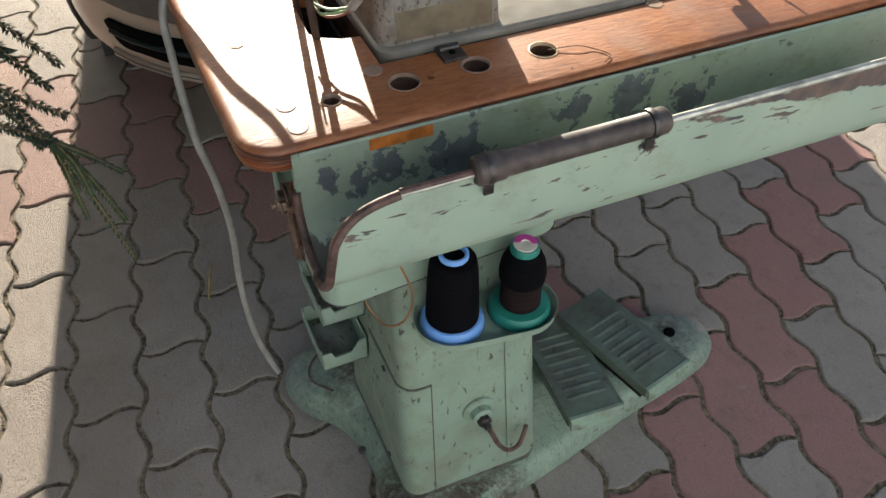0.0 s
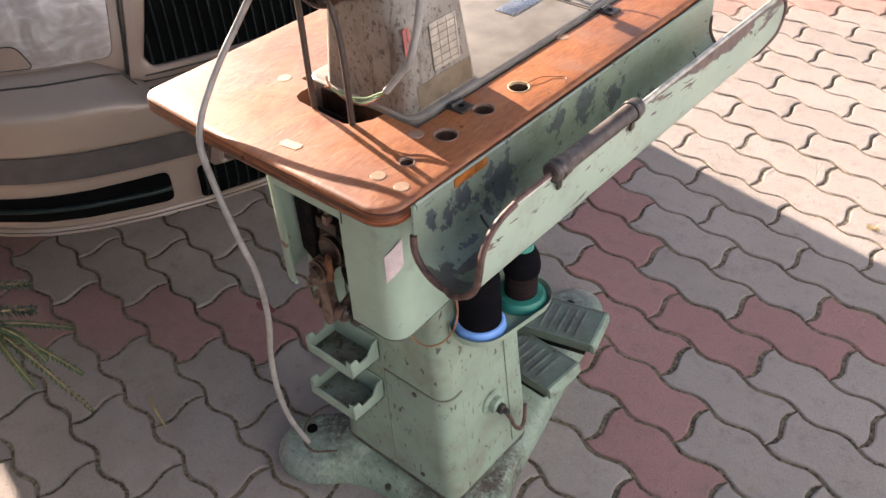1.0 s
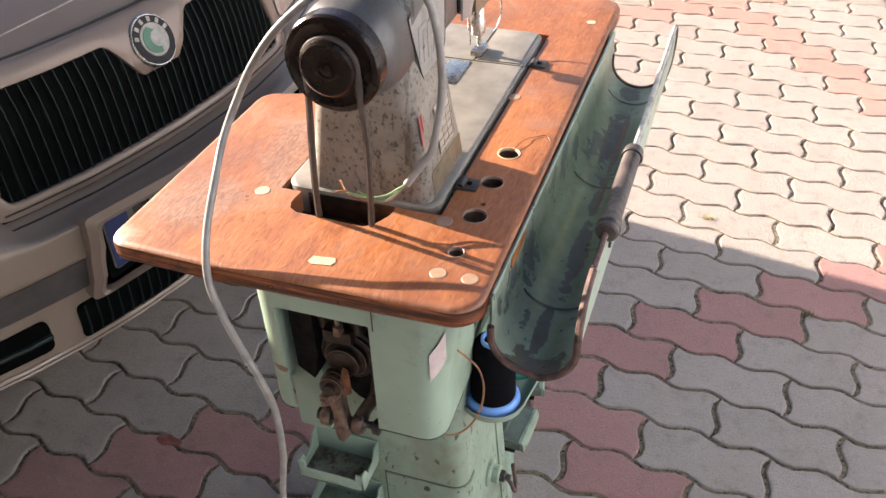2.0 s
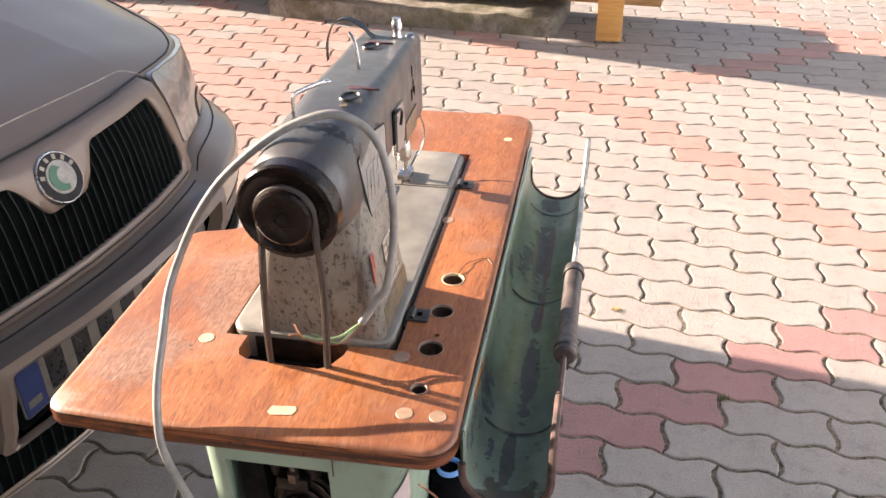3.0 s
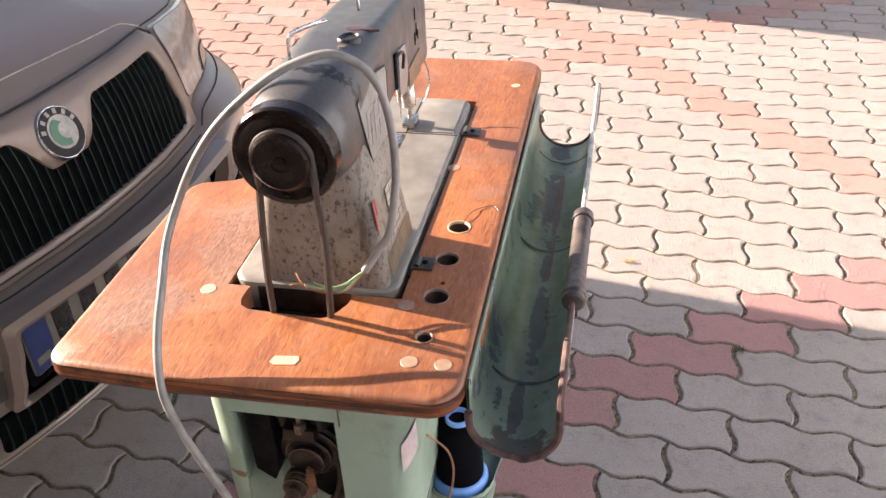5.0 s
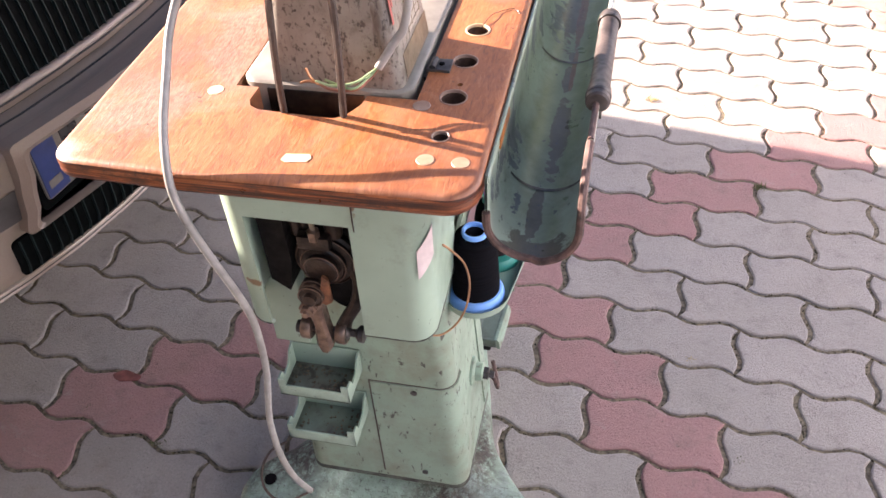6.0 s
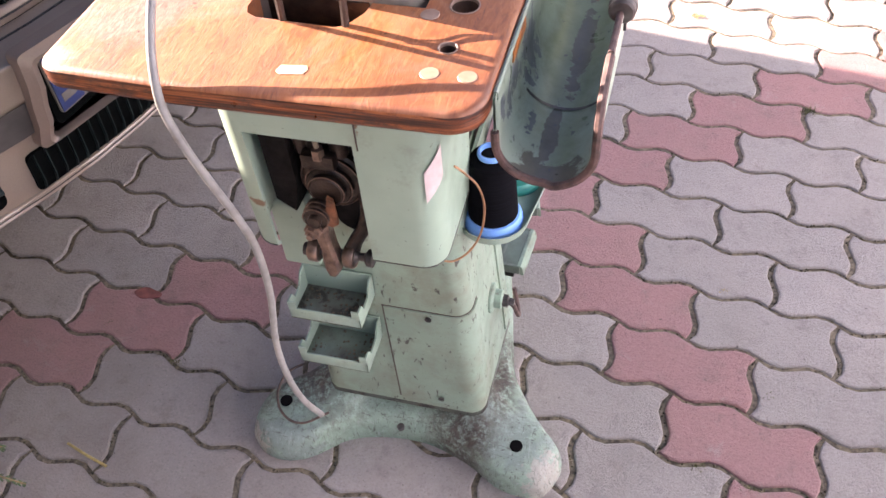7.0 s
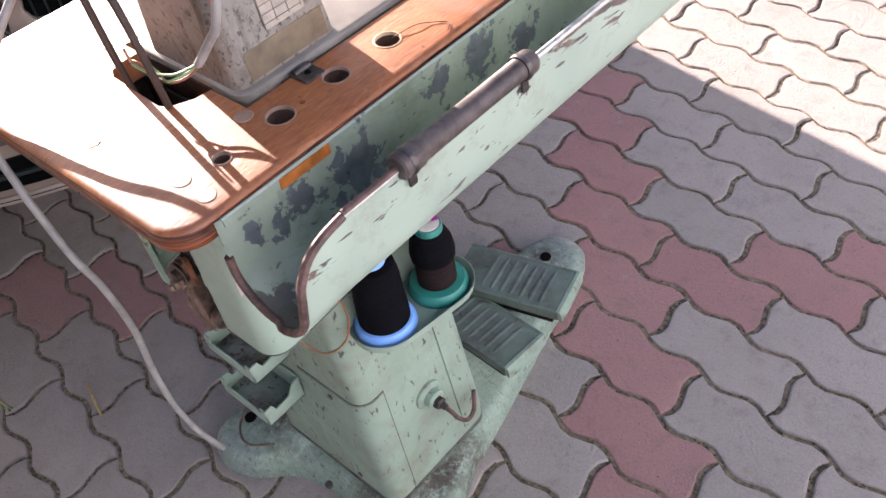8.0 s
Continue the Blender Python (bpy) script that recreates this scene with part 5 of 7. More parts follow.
arm_rings = [sec(-0.108, -0.034, 0.900, 0.974, 0.036, -0.104), sec(-0.114, -0.030, 0.894, 0.980, 0.040, -0.098), sec(-0.120, -0.027, 0.888, 0.984, 0.042, -0.085), sec(-0.122, -0.0265, 0.882, 0.986, 0.040, -0.05),
             sec(-0.120, -0.028, 0.884, 0.9865, 0.034, -0.01), sec(-0.117, -0.030, 0.886, 0.9855, 0.024, 0.04), sec(-0.117, -0.0345, 0.886, 0.980, 0.016, 0.10), sec(-0.119, -0.039, 0.884, 0.974, 0.013, 0.16), sec(-0.120, -0.0415, 0.872, 0.970, 0.012, 0.194), sec(-0.121, -0.043, 0.857, 0.9685, 0.011, 0.208),
             sec(-0.125, -0.047, 0.849, 0.963, 0.010, 0.265), sec(-0.130, -0.0525, 0.836, 0.953, 0.010, 0.345), sec(-0.129, -0.0535, 0.838, 0.951, 0.010, 0.355), sec(-0.126, -0.056, 0.842, 0.947, 0.009, 0.359)]
part("arm", loft(arm_rings), HEADPAINT, head, "blue-grey enamelled machine arm with worn paint", 35)


def on_arm(y):
    """The arm's outer face draws in towards the needle."""
    return lerp_table(y, (0.04, 0.10, 0.16, 0.208, 0.265, 0.345), (-0.030, -0.0345, -0.039, -0.043, -0.047, -0.0525))


def arm_plate(name, pts, mat, label="", t=0.0012, lift=0.0004):
    return strip_label(name, [(on_arm(y) + lift, y, z) for y, z in pts], mat, head, label, t)


arm_plate("face_plate", [(0.204, 0.860), (0.288, 0.849), (0.290, 0.878), (0.202, 0.886)], BROWNPLATE, "brown varnished face plate")
arm_plate("slot", [(0.116, 0.898), (0.128, 0.896), (0.127, 0.936), (0.115, 0.938)], HOLE, "dark take-up slot")
arm_plate("thread_plate", [(0.132, 0.882), (0.172, 0.872), (0.192, 0.890), (0.180, 0.926), (0.136, 0.934)], HEADCOVER, "light grey thread plate", 0.0022)
part("take_up_lever", tube([(-0.034, 0.120, 0.932), (-0.029, 0.124, 0.938), (-0.028, 0.132, 0.932), (-0.031, 0.137, 0.915)], 0.0018, 8), BARE, head)
for y, z0, z1 in ((0.262, 0.893, 0.908), (0.275, 0.900, 0.916), (0.268, 0.922, 0.936), (0.283, 0.893, 0.904)):
    arm_plate("screw", [(y - 0.002, z0), (y + 0.002, z0), (y + 0.002, z1), (y - 0.002, z1)], HOLE, "", 0.0006)
ndl = part("needle_bar", lathe([(0.0038, -0.05), (0.0038, 0.0)], (-0.084, 0.312, 0.842), "Z", 12), STEEL, head)
part("needle", lathe([(0.0008, -0.022), (0.0012, 0.0)], (-0.084, 0.312, 0.792), "Z", 8), STEEL, ndl)
prs = part("presser_bar", lathe([(0.0036, -0.072), (0.0036, 0.0)], (-0.071, 0.312, 0.842), "Z", 12), STEEL, head)
part("presser_foot", box(-0.080, -0.063, 0.298, 0.330, TOP + 0.0066, TOP + 0.015, 0.002), STEEL, prs)
part("clamp", lathe([(0.006, -0.020), (0.0095, -0.018), (0.0100, 0.0), (0.0085, 0.004), (0.0085, 0.016), (0.006, 0.020), (0.0001, 0.021)], (-0.069, 0.300, 0.812), "Z", 16), STEEL, prs, "bright steel presser clamp")
part("thread_guide", tube([(-0.057, 0.345, 0.842), (-0.053, 0.352, 0.822), (-0.053, 0.355, 0.802), (-0.056, 0.348, 0.788), (-0.060, 0.338, 0.782)], 0.0013, 6), STEEL, head)
# the pillar's raised cover, its plate and prints
COVER = ((-0.048, 0.956), (-0.012, 0.962), (0.046, 0.955), (0.050, 0.947), (0.047, 0.900), (0.030, 0.872), (-0.008, 0.862), (-0.024, 0.893), (-0.046, 0.944))
part("side_cover", loft([[(-0.0285 + d - 0.010 * max(0.0, z - 0.955) / 0.01, y, z) for y, z in COVER] for d in (0.0, 0.0028)]), HEADCOVER, head, "raised grey cover plate with a worn embossed mark")
part("cover_rim", tube([(-0.0262 - 0.010 * max(0.0, z - 0.955) / 0.01, y, z) for y, z in COVER + COVER[:1]], 0.0010, 6, 1, smooth=False), SHUT, head)
for y0, y1, z0, z1 in ((-0.028, -0.022, 0.905, 0.940), (-0.022, -0.008, 0.934, 0.940), (-0.016, -0.011, 0.900, 0.932), (-0.004, 0.002, 0.900, 0.938), (0.002, 0.014, 0.916, 0.922), (0.012, 0.017, 0.898, 0.936)):
    part("embossed_bar", box(-0.0258, -0.0252, y0, y1, z0, z1, 0.0002), HEADCOVER, head)
def on_pillar(y, z):
    """The pillar's outer face leans in with height."""
    t = (z - (TOP + 0.02)) / (0.90 - TOP - 0.02)
    return -0.012 + (-0.0275 + 0.012) * t + 0.0006
def pillar_label(name, y0, y1, z0, z1, mat, label, t=0.0007, lift=0.0):
    pts = [(on_pillar(y, z) + lift, y, z) for y, z in ((y0, z0), (y1, z0), (y1, z1), (y0, z1))]
    return strip_label(name, pts, mat, head, label, t)
pillar_label("rating_label", -0.010, 0.034, 0.795, 0.848, LABELPAPER, "small worn yellowed table label")
for k in range(6):
    pillar_label("label_line", -0.012, 0.032, 0.800 + k * 0.0082, 0.8009 + k * 0.0082, BROWNPLATE, "", 0.0003, 0.0009)
for k in range(4):
    pillar_label("label_line", -0.011 + k * 0.0138, -0.0101 + k * 0.0138, 0.798, 0.846, BROWNPLATE, "", 0.0003, 0.0009)
pillar_label("red_mark", -0.0500, -0.0450, 0.824, 0.856, REDMARK, "red printed mark", 0.0002)
pillar_label("red_mark", -0.0430, -0.0395, 0.838, 0.856, REDMARK, "red printed mark", 0.0002)
pillar_label("varnish_band", -0.040, 0.050, 0.762, 0.788, BROWNPLATE, "brown varnish stain at the foot", 0.0003, -0.0002)

# top furniture
for x, y, zc in ((-0.055, 0.034, 0.9853), (-0.090, 0.245, 0.9655)):
    part("oil_cap", lathe([(0.0125, -0.003), (0.0125, 0.0008), (0.0110, 0.0028), (0.0095, 0.0032), (0.008, 0.0014), (0.0001, 0.0010)], (x, y, zc), "Z", 24), BLACK, head, "round black oil cap")
part("brass_screw", lathe([(0.0036, 0.0), (0.0036, 0.0010), (0.0001, 0.0014)], (-0.056, 0.012, 0.9858), "Z", 14), BROWNPLATE, head)
def top_print(name, ring, mat, label):
    """A thin print lying on the arm's sloping top."""
    part(name, loft([[(x, y, 0.9853 - (y - 0.034) * 0.0938 + d) for x, y in ring] for d in (-0.001, 0.0014)]), mat, head, label)
for x0, y0 in ((-0.060, 0.068), (-0.094, 0.268)):
    ring = [(x0 + 0.0085 * math.cos(a), y0 + 0.0065 * math.sin(a)) for a in (radians(d) for d in range(25, 336, 20))]
    top_print("arrow_mark", ring + [(x0 + 0.026, y0 - 0.001)], ARROWRED, "dark red printed arrow")
part("thread_pin", tube([(-0.087, -0.040, 0.978), (-0.087, -0.040, 1.000), (-0.086, -0.038, 1.0135), (-0.080, -0.029, 1.0165), (-0.066, -0.010, 1.0180)], 0.0021, 8, flat=1.0), STEEL, head, "bent bright wire thread guide")
part("guide_tab", box(-0.0665, -0.0545, -0.0040, 0.0030, 1.0170, 1.0185, 0.0005, None, Matrix.Translation((-0.066, -0.008, 0)) @ Matrix.Rotation(radians(48), 4, "Z") @ Matrix.Translation((0.060, 0.0, 0))), STEEL, head)
part("thread_pin", tube([(-0.076, 0.140, 0.972), (-0.077, 0.141, 0.990), (-0.080, 0.144, 1.003), (-0.088, 0.151, 1.013)], 0.0020, 8), STEEL, head, "bent bright wire thread guide")
post = part("tension_post", lathe([(0.0070, 0.0), (0.0070, 0.004), (0.0048, 0.007), (0.0048, 0.013), (0.0068, 0.014), (0.0068, 0.022), (0.0055, 0.024), (0.0055, 0.028), (0.0001, 0.028)], (-0.074, 0.312, 0.954), "Z", 18), STEEL, head, "bright steel thumb post")
part("cap_screw", lathe([(0.006, 0.0), (0.006, 0.004), (0.0035, 0.006), (0.0001, 0.0065)], (-0.060, 0.322, 0.953), "Z", 14), STEEL, head)
bm = bmesh.new()
path = smooth_path([(-0.078, 0.300, 0.9580), (-0.104, 0.306, 0.9585), (-0.118, 0.312, 0.968), (-0.138, 0.310, 0.979), (-0.153, 0.302, 0.974), (-0.159, 0.288, 0.955), (-0.156, 0.276, 0.935)], 8)
L1 = []
for i, p in enumerate(path):
    w = 0.0055
    L1.append([bm.verts.new(p + Vector((0.0, w * s, 0)) + Vector((0, 0, q))) for s, q in ((-1, 0), (1, 0), (1, 0.0014), (-1, 0.0014))])
for a, b in zip(L1, L1[1:]):
    quads(bm, a, b)
bm.faces.new(L1[0])
bm.faces.new(L1[-1])
part("spring_strap", bm, BLACK, head, "curved black spring strap")

wc = (-0.0735, -0.104, 0.938)
wheel = part("hand_wheel", lathe([(0.020, 0.006), (0.044, 0.004), (0.0465, 0.001), (0.0465, -0.014), (0.0445, -0.0165), (0.040, -0.0175), (0.036, -0.0155), (0.031, -0.0155)], wc, "Y", 44), WHEEL, head, "glossy brown-black hand wheel")
part("belt_pulley", lathe([(0.027, -0.012), (0.0272, -0.0150), (0.0245, -0.0165), (0.0230, -0.0185), (0.0245, -0.0205), (0.0268, -0.0220), (0.0264, -0.0255), (0.0240, -0.0272), (0.0235, -0.0262), (0.016, -0.0258), (0.0085, -0.0262), (0.0080, -0.0250), (0.0001, -0.0248)], wc, "Y", 40), WHEEL, wheel, "grooved black belt pulley")
part("hub_screw", lathe([(0.0055, -0.0245), (0.0055, -0.0262), (0.0001, -0.0268)], wc, "Y", 16), WHEEL, wheel)
part("spacer", lathe([(0.022, 0.012), (0.022, -0.006)], (wc[0], -0.10, wc[2]), "Y", 24), BARE, wheel)

belt = thing("drive_belt", "worn brown round drive belt running from the pulley into the table", "belt", (-0.07, -0.13, 0.85))
by = wc[1] - 0.0185
pts = [(-0.118, -0.095, 0.66), (-0.1185, -0.0975, 0.735), (-0.115, -0.1035, 0.80), (-0.1065, -0.111, 0.875), (-0.0995, by + 0.003, 0.915)]
for k in range(9):
    a = radians(185 - k * 190 / 8)
    pts.append((wc[0] + 0.0258 * math.cos(a), by, wc[2] + 0.0258 * math.sin(a)))
pts += [(-0.0480, by + 0.003, 0.905), (-0.0500, -0.1105, 0.86), (-0.0555, -0.1025, 0.79), (-0.0600, -0.0975, 0.735), (-0.063, -0.095, 0.66)]
part("cord", tube(pts, 0.0036, 8, 4), BELT, belt)

# ---- power cable over the arm ----
cable = thing("power_cable", "grimy white power cable looped over the machine arm, end cut off", "cable", (-0.15, -0.2, 0.4))
part("sheath", tube([(-0.028, -0.074, 0.793), (-0.0130, -0.0644, 0.8158), (-0.0032, -0.0590, 0.8332), (0.0037, -0.0476, 0.891), (0.0002, -0.0473, 0.9506), (-0.0128, -0.0502, 0.9878), (-0.0419, -0.0537, 1.0051), (-0.0743, -0.0610, 0.9990),
                     (-0.1076, -0.0705, 0.9809), (-0.1459, -0.0814, 0.9482), (-0.1719, -0.0921, 0.9134), (-0.1920, -0.1020, 0.8740), (-0.201, -0.122, 0.842), (-0.196, -0.155, 0.8155), (-0.194, -0.181, 0.787), (-0.189, -0.2015, 0.763), (-0.184, -0.2135, 0.735),
                     (-0.176, -0.2145, 0.697), (-0.164, -0.2145, 0.660), (-0.148, -0.212, 0.608), (-0.146, -0.203, 0.558), (-0.152, -0.196, 0.478), (-0.164, -0.198, 0.390), (-0.164, -0.197, 0.318), (-0.159, -0.189, 0.258), (-0.150, -0.175, 0.207)], 0.0040, 12, 6), CABLE, cable, "")
for k, (dx, dz, mat) in enumerate(((-0.030, 0.004, WIRE_G), (-0.034, -0.002, WIRE_B), (-0.026, 0.001, WIRE_G))):
    part("wire_end", tube([(-0.027, -0.0735, 0.794), (-0.036, -0.080, 0.7855 + dz), (-0.046, -0.090 - 0.003 * k, 0.782 + dz), (-0.028 + dx - 0.006, -0.100 + 0.003 * k, 0.783 + dz), (-0.028 + dx - 0.020, -0.106 + 0.006 * k, 0.787 + dz * 2 + 0.008 * (k == 1))], 0.0013, 6, 5), mat, cable, "stripped coloured wire end")
part("copper_strand", tube([(-0.078, -0.102, 0.789), (-0.083, -0.104, 0.797), (-0.086, -0.104, 0.806)], 0.0012, 6, 4), COPPER, cable)
part("copper_strand", tube([(-0.078, -0.096, 0.786), (-0.088, -0.098, 0.789), (-0.096, -0.099, 0.787)], 0.0012, 6, 4), COPPER, cable)

cord = thing("loose_thread", "thin brown thread curled on the foot of the base", "thread", (-0.26, -0.07, 0.065))
part("strand", tube([(-0.262, -0.020, 0.068), (-0.283, -0.036, 0.0615), (-0.286, -0.068, 0.0615), (-0.272, -0.098, 0.0625), (-0.248, -0.116, 0.0635), (-0.224, -0.117, 0.0655), (-0.203, -0.103, 0.0685), (-0.192, -0.095, 0.071)], 0.0019, 7, 6), CORD, cord)
snip = thing("thread_snip", "loose brown thread end curled on the table top", "thread", (0.05, 0.1, TOP))
part("strand", tube([(0.040, 0.080, TOP + 0.001), (0.046, 0.104, TOP + 0.003), (0.054, 0.118, TOP + 0.0012), (0.068, 0.126, TOP + 0.0012), (0.076, 0.116, TOP + 0.001)], 0.0004, 5, 5), MECH, snip)

# ---- parked car ----
FWD, SIDE, UC = Vector((0.9854, -0.1701, 0)), Vector((0.1701, 0.9854, 0)), 0.250
HALF = 0.816


def cw(u, v, z):
    return FWD * v + SIDE * (u + UC) + Vector((0, 0, z))


def nose(z):
    return lerp_table(z, (0.18, 0.24, 0.262, 0.30, 0.36, 0.383, 0.388, 0.446, 0.45, 0.515, 0.527, 0.536, 0.574, 0.585, 0.66, 0.72, 0.75, 0.78), (-0.74, -0.690, -0.662, -0.650, -0.648, -0.644, -0.634, -0.622, -0.615, -0.607, -0.610, -0.620, -0.690, -0.700, -0.700, -0.708, -0.722, -0.745))


def nose_body(z):
    return lerp_table(z, (0.50, 0.55, 0.62, 0.67, 0.70, 0.72, 0.74, 0.78), (-0.688, -0.690, -0.698, -0.706, -0.716, -0.726, -0.741, -0.78))


def bulge(w):
    return lerp_table(abs(w) * 0.832 / HALF, (0, 0.10, 0.2, 0.3, 0.4, 0.5, 0.57, 0.63, 0.68, 0.72, 0.755, 0.785, 0.81, 0.825, 0.832), (0, 0.004, 0.014, 0.034, 0.062, 0.100, 0.140, 0.190, 0.250, 0.320, 0.41, 0.52, 0.66, 0.84, 1.10))


def skin(u, z, out=0.0, bumper_skin=False):
    """A point of the car's front at height z, pushed out along the skin by out."""
    v = (nose(z) if bumper_skin else nose_body(z)) - bulge(u)
    e = 0.01
    du = (bulge(u + e) - bulge(u - e)) / (2 * e)
    n = Vector((du, 1.0)).normalized()
    return cw(u + n.x * out, v + n.y * out, z)


def ztop(v):
    return lerp_table(-v, (0.70, 0.80, 0.92, 1.05, 1.3, 1.75, 2.4, 5.1), (0.745, 0.720, 0.708, 0.716, 0.760, 0.852, 0.885, 0.90))


US = [HALF * math.sin(radians(a)) for a in np.linspace(-90, 90, 61)]
car = thing("car", "parked beige metallic car, dusty, its dark grille facing the table", "car", cw(0, -2.8, 0))
# upper body: one band of levels round the whole plan
rings = []
for f in (0.0, 0.05, 0.25, 0.5, 0.75, 0.9, 1.0):
    ring = []
    for u in US:
        z0 = 0.515
        vv = nose_body(0.66) - bulge(u)
        z = z0 + (ztop(vv) - z0) * f
        uu = u * (1 - 0.002 * f * f)
        ring.append(cw(uu, nose_body(z) - bulge(u) - 0.012 * f ** 4, z))
    back = []
    for v in (-2.0, -2.6, -3.2, -3.8, -4.4, -4.8):
        back.append((HALF * (1 - 0.002 * f * f), v))
    back += [(0.74, -4.98), (0.4, -5.05), (0, -5.07)]
    allb = back + [(-u, v) for u, v in reversed(back[:-1])]
    for u, v in allb:
        z = 0.515 + (ztop(v) - 0.515) * f
        ring.append(cw(u, v, z))
    rings.append(ring)
body = part("body", loft(rings, False), CAR, car, "beige metallic body with dust", 50)
# bonnet, from the front edge to the windscreen
RIDGE, SHOULDER = 0.057, 0.303
def bonnet_at(u, d, lift=0.0):
    """A point of the bonnet, d metres behind its front edge; two pairs of creases run back along it."""
    s = u / HALF
    z1 = ztop(nose_body(0.66) - bulge(u))
    v0 = nose_body(z1) - bulge(u) - 0.012
    z = z1 + ztop(v0 - d) - ztop(v0) + 0.125 * (1 - abs(s) ** 3.2) * (1 - math.exp(-d * 3.2)) + 0.030 * (1 - s ** 2) * (1 - math.exp(-d * 22))
    grow = 1 - math.exp(-d * 12)
    z += grow * (0.0045 * math.exp(-max(0.0, abs(u) - RIDGE) / 0.045) + 0.0060 * math.exp(-max(0.0, abs(u) - SHOULDER) / 0.06) - 0.006)
    return cw(u * 0.998, v0 - d, z + lift)


def bonnet_depth(u):
    v0 = nose_body(ztop(nose_body(0.66) - bulge(u))) - bulge(u) - 0.012
    return max(0.0, v0 + 1.80 - 0.10 * (u / HALF) ** 2)


bm = bmesh.new()
across = sorted(US + [s * (c + e) for s in (-1, 1) for c in (RIDGE, SHOULDER) for e in (-0.004, 0.0, 0.004)])
g = [[bm.verts.new(bonnet_at(u, bonnet_depth(u) * (k / 24) ** 1.5)) for k in range(25)] for u in across]
for a, b in zip(g, g[1:]):
    for k in range(24):
        bm.faces.new((a[k], a[k + 1], b[k + 1], b[k]))
bonnet = part("bonnet", bm, CAR, car, "beige metallic bonnet", 50)
# rear deck, cabin and roof
deck = [cw(u, v, 0.905) for u, v in ((0.81, -1.72), (0.81, -4.85), (0.6, -5.04), (-0.6, -5.04), (-0.81, -4.85), (-0.81, -1.72))]
part("deck", loft([[p - Vector((0, 0, 0.05)) for p in deck], deck]), CAR, car)
def cabin(z, h, v0, v1, r=0.1):
    return [cw(y, x, z) for x, y, _ in rrect(v1, v0, -h, h, r, 0, 5)]
part("cabin_glass", loft([cabin(0.90, 0.76, -1.72, -4.55), cabin(1.15, 0.69, -2.10, -4.30), cabin(1.36, 0.60, -2.46, -4.02)]), CARGLASS, car, "dark windows")
part("roof", loft([cabin(1.35, 0.61, -2.44, -4.04), cabin(1.40, 0.585, -2.55, -3.98), cabin(1.425, 0.50, -2.72, -3.85, 0.2)]), CAR, car)
# lower body sides
for s in (-1, 1):
    bm = bmesh.new()
    rows = []
    for z in (0.20, 0.30, 0.45, 0.574):
        rows.append([bm.verts.new(cw(s * (0.800 + 0.015 * (z > 0.4)), v, z)) for v in (-1.75, -2.4, -3.2, -4.0, -4.8, -5.0)])
    for a, b in zip(rows, rows[1:]):
        quads(bm, a, b, False)
    part("side_sill", bm, CAR, car)
part("rear_bumper", loft([[cw(u, v, z) for u, v in ((-0.815, -4.78), (-0.7, -5.05), (0.7, -5.05), (0.815, -4.78))] for z in (0.25, 0.574)], False), CAR, car)
part("underbody", loft([[cw(u, v, z) for u, v in ((-0.70, -1.0), (0.70, -1.0), (0.75, -4.9), (-0.75, -4.9))] for z in (0.20, 0.24)]), SHUT, car)


PLATE_U, PLATE_Z = (-0.255, 0.300), (0.358, 0.508)


def fascia(name, z0, z1, material, parent, label="", out=0.0, nz=7, close_back=0.0):
    """A stretch of the front skin between two heights."""
    us = sorted([u for u in US if abs(u) > 0.345] + list(np.linspace(-0.34, 0.34, 69)))
    bm = bmesh.new()
    dip = lambda u, z: z - 0.046 * smoothstep(z, 0.50, 0.574) * (1 - smoothstep(abs(u), 0.362, 0.378))
    rows = [[bm.verts.new(skin(u, z0 + (z1 - z0) * k / nz, out, True) - Vector((0, 0, z0 + (z1 - z0) * k / nz - dip(u, z0 + (z1 - z0) * k / nz)))) for u in us] for k in range(nz + 1)]
    for k, (a, b) in enumerate(zip(rows, rows[1:])):
        z = z0 + (z1 - z0) * (k + 0.5) / nz
        for i in range(len(us) - 1):
            if PLATE_U[0] < (us[i] + us[i + 1]) / 2 < PLATE_U[1] and PLATE_Z[0] < z < PLATE_Z[1]:
                continue
            bm.faces.new((a[i], a[i + 1], b[i + 1], b[i]))
    if close_back:
        bmesh.ops.recalc_face_normals(bm, faces=bm.faces)
        for e in (rows[0], rows[-1]):
            back = [bm.verts.new(v.co - FWD * close_back) for v in e]
            z = z0 if e is rows[0] else z1
            for i in range(len(us) - 1):
                if not (PLATE_U[0] < (us[i] + us[i + 1]) / 2 < PLATE_U[1] and PLATE_Z[0] < z < PLATE_Z[1]):
                    bm.faces.new((e[i], e[i + 1], back[i + 1], back[i]))
    return part(name, bm, material, parent, label, 50)


bumper = fascia("front_bumper", 0.262, 0.574, CARBUMPER, car, "beige front bumper, its paint lightened for reflected sky", nz=40, close_back=0.06)
fascia("bumper_strip", 0.3885, 0.4455, CARPLAST, bumper, "grey rub strip", out=0.003, nz=6, close_back=0.01)
for zl in (0.560,):
    part("bumper_line", tube([skin(u, zl, 0.001, True) - Vector((0, 0, 0.046 * smoothstep(zl, 0.50, 0.574) * (1 - smoothstep(abs(u), 0.362, 0.378)))) for u in np.linspace(-0.70, 0.70, 57)], 0.0018, 6, 1, smooth=False), SHUT, bumper)
fascia("strip_gap", 0.4458, 0.4488, SHUT, bumper, out=0.0025, nz=1)
fascia("strip_gap", 0.3835, 0.3875, SHUT, bumper, out=0.002, nz=1)


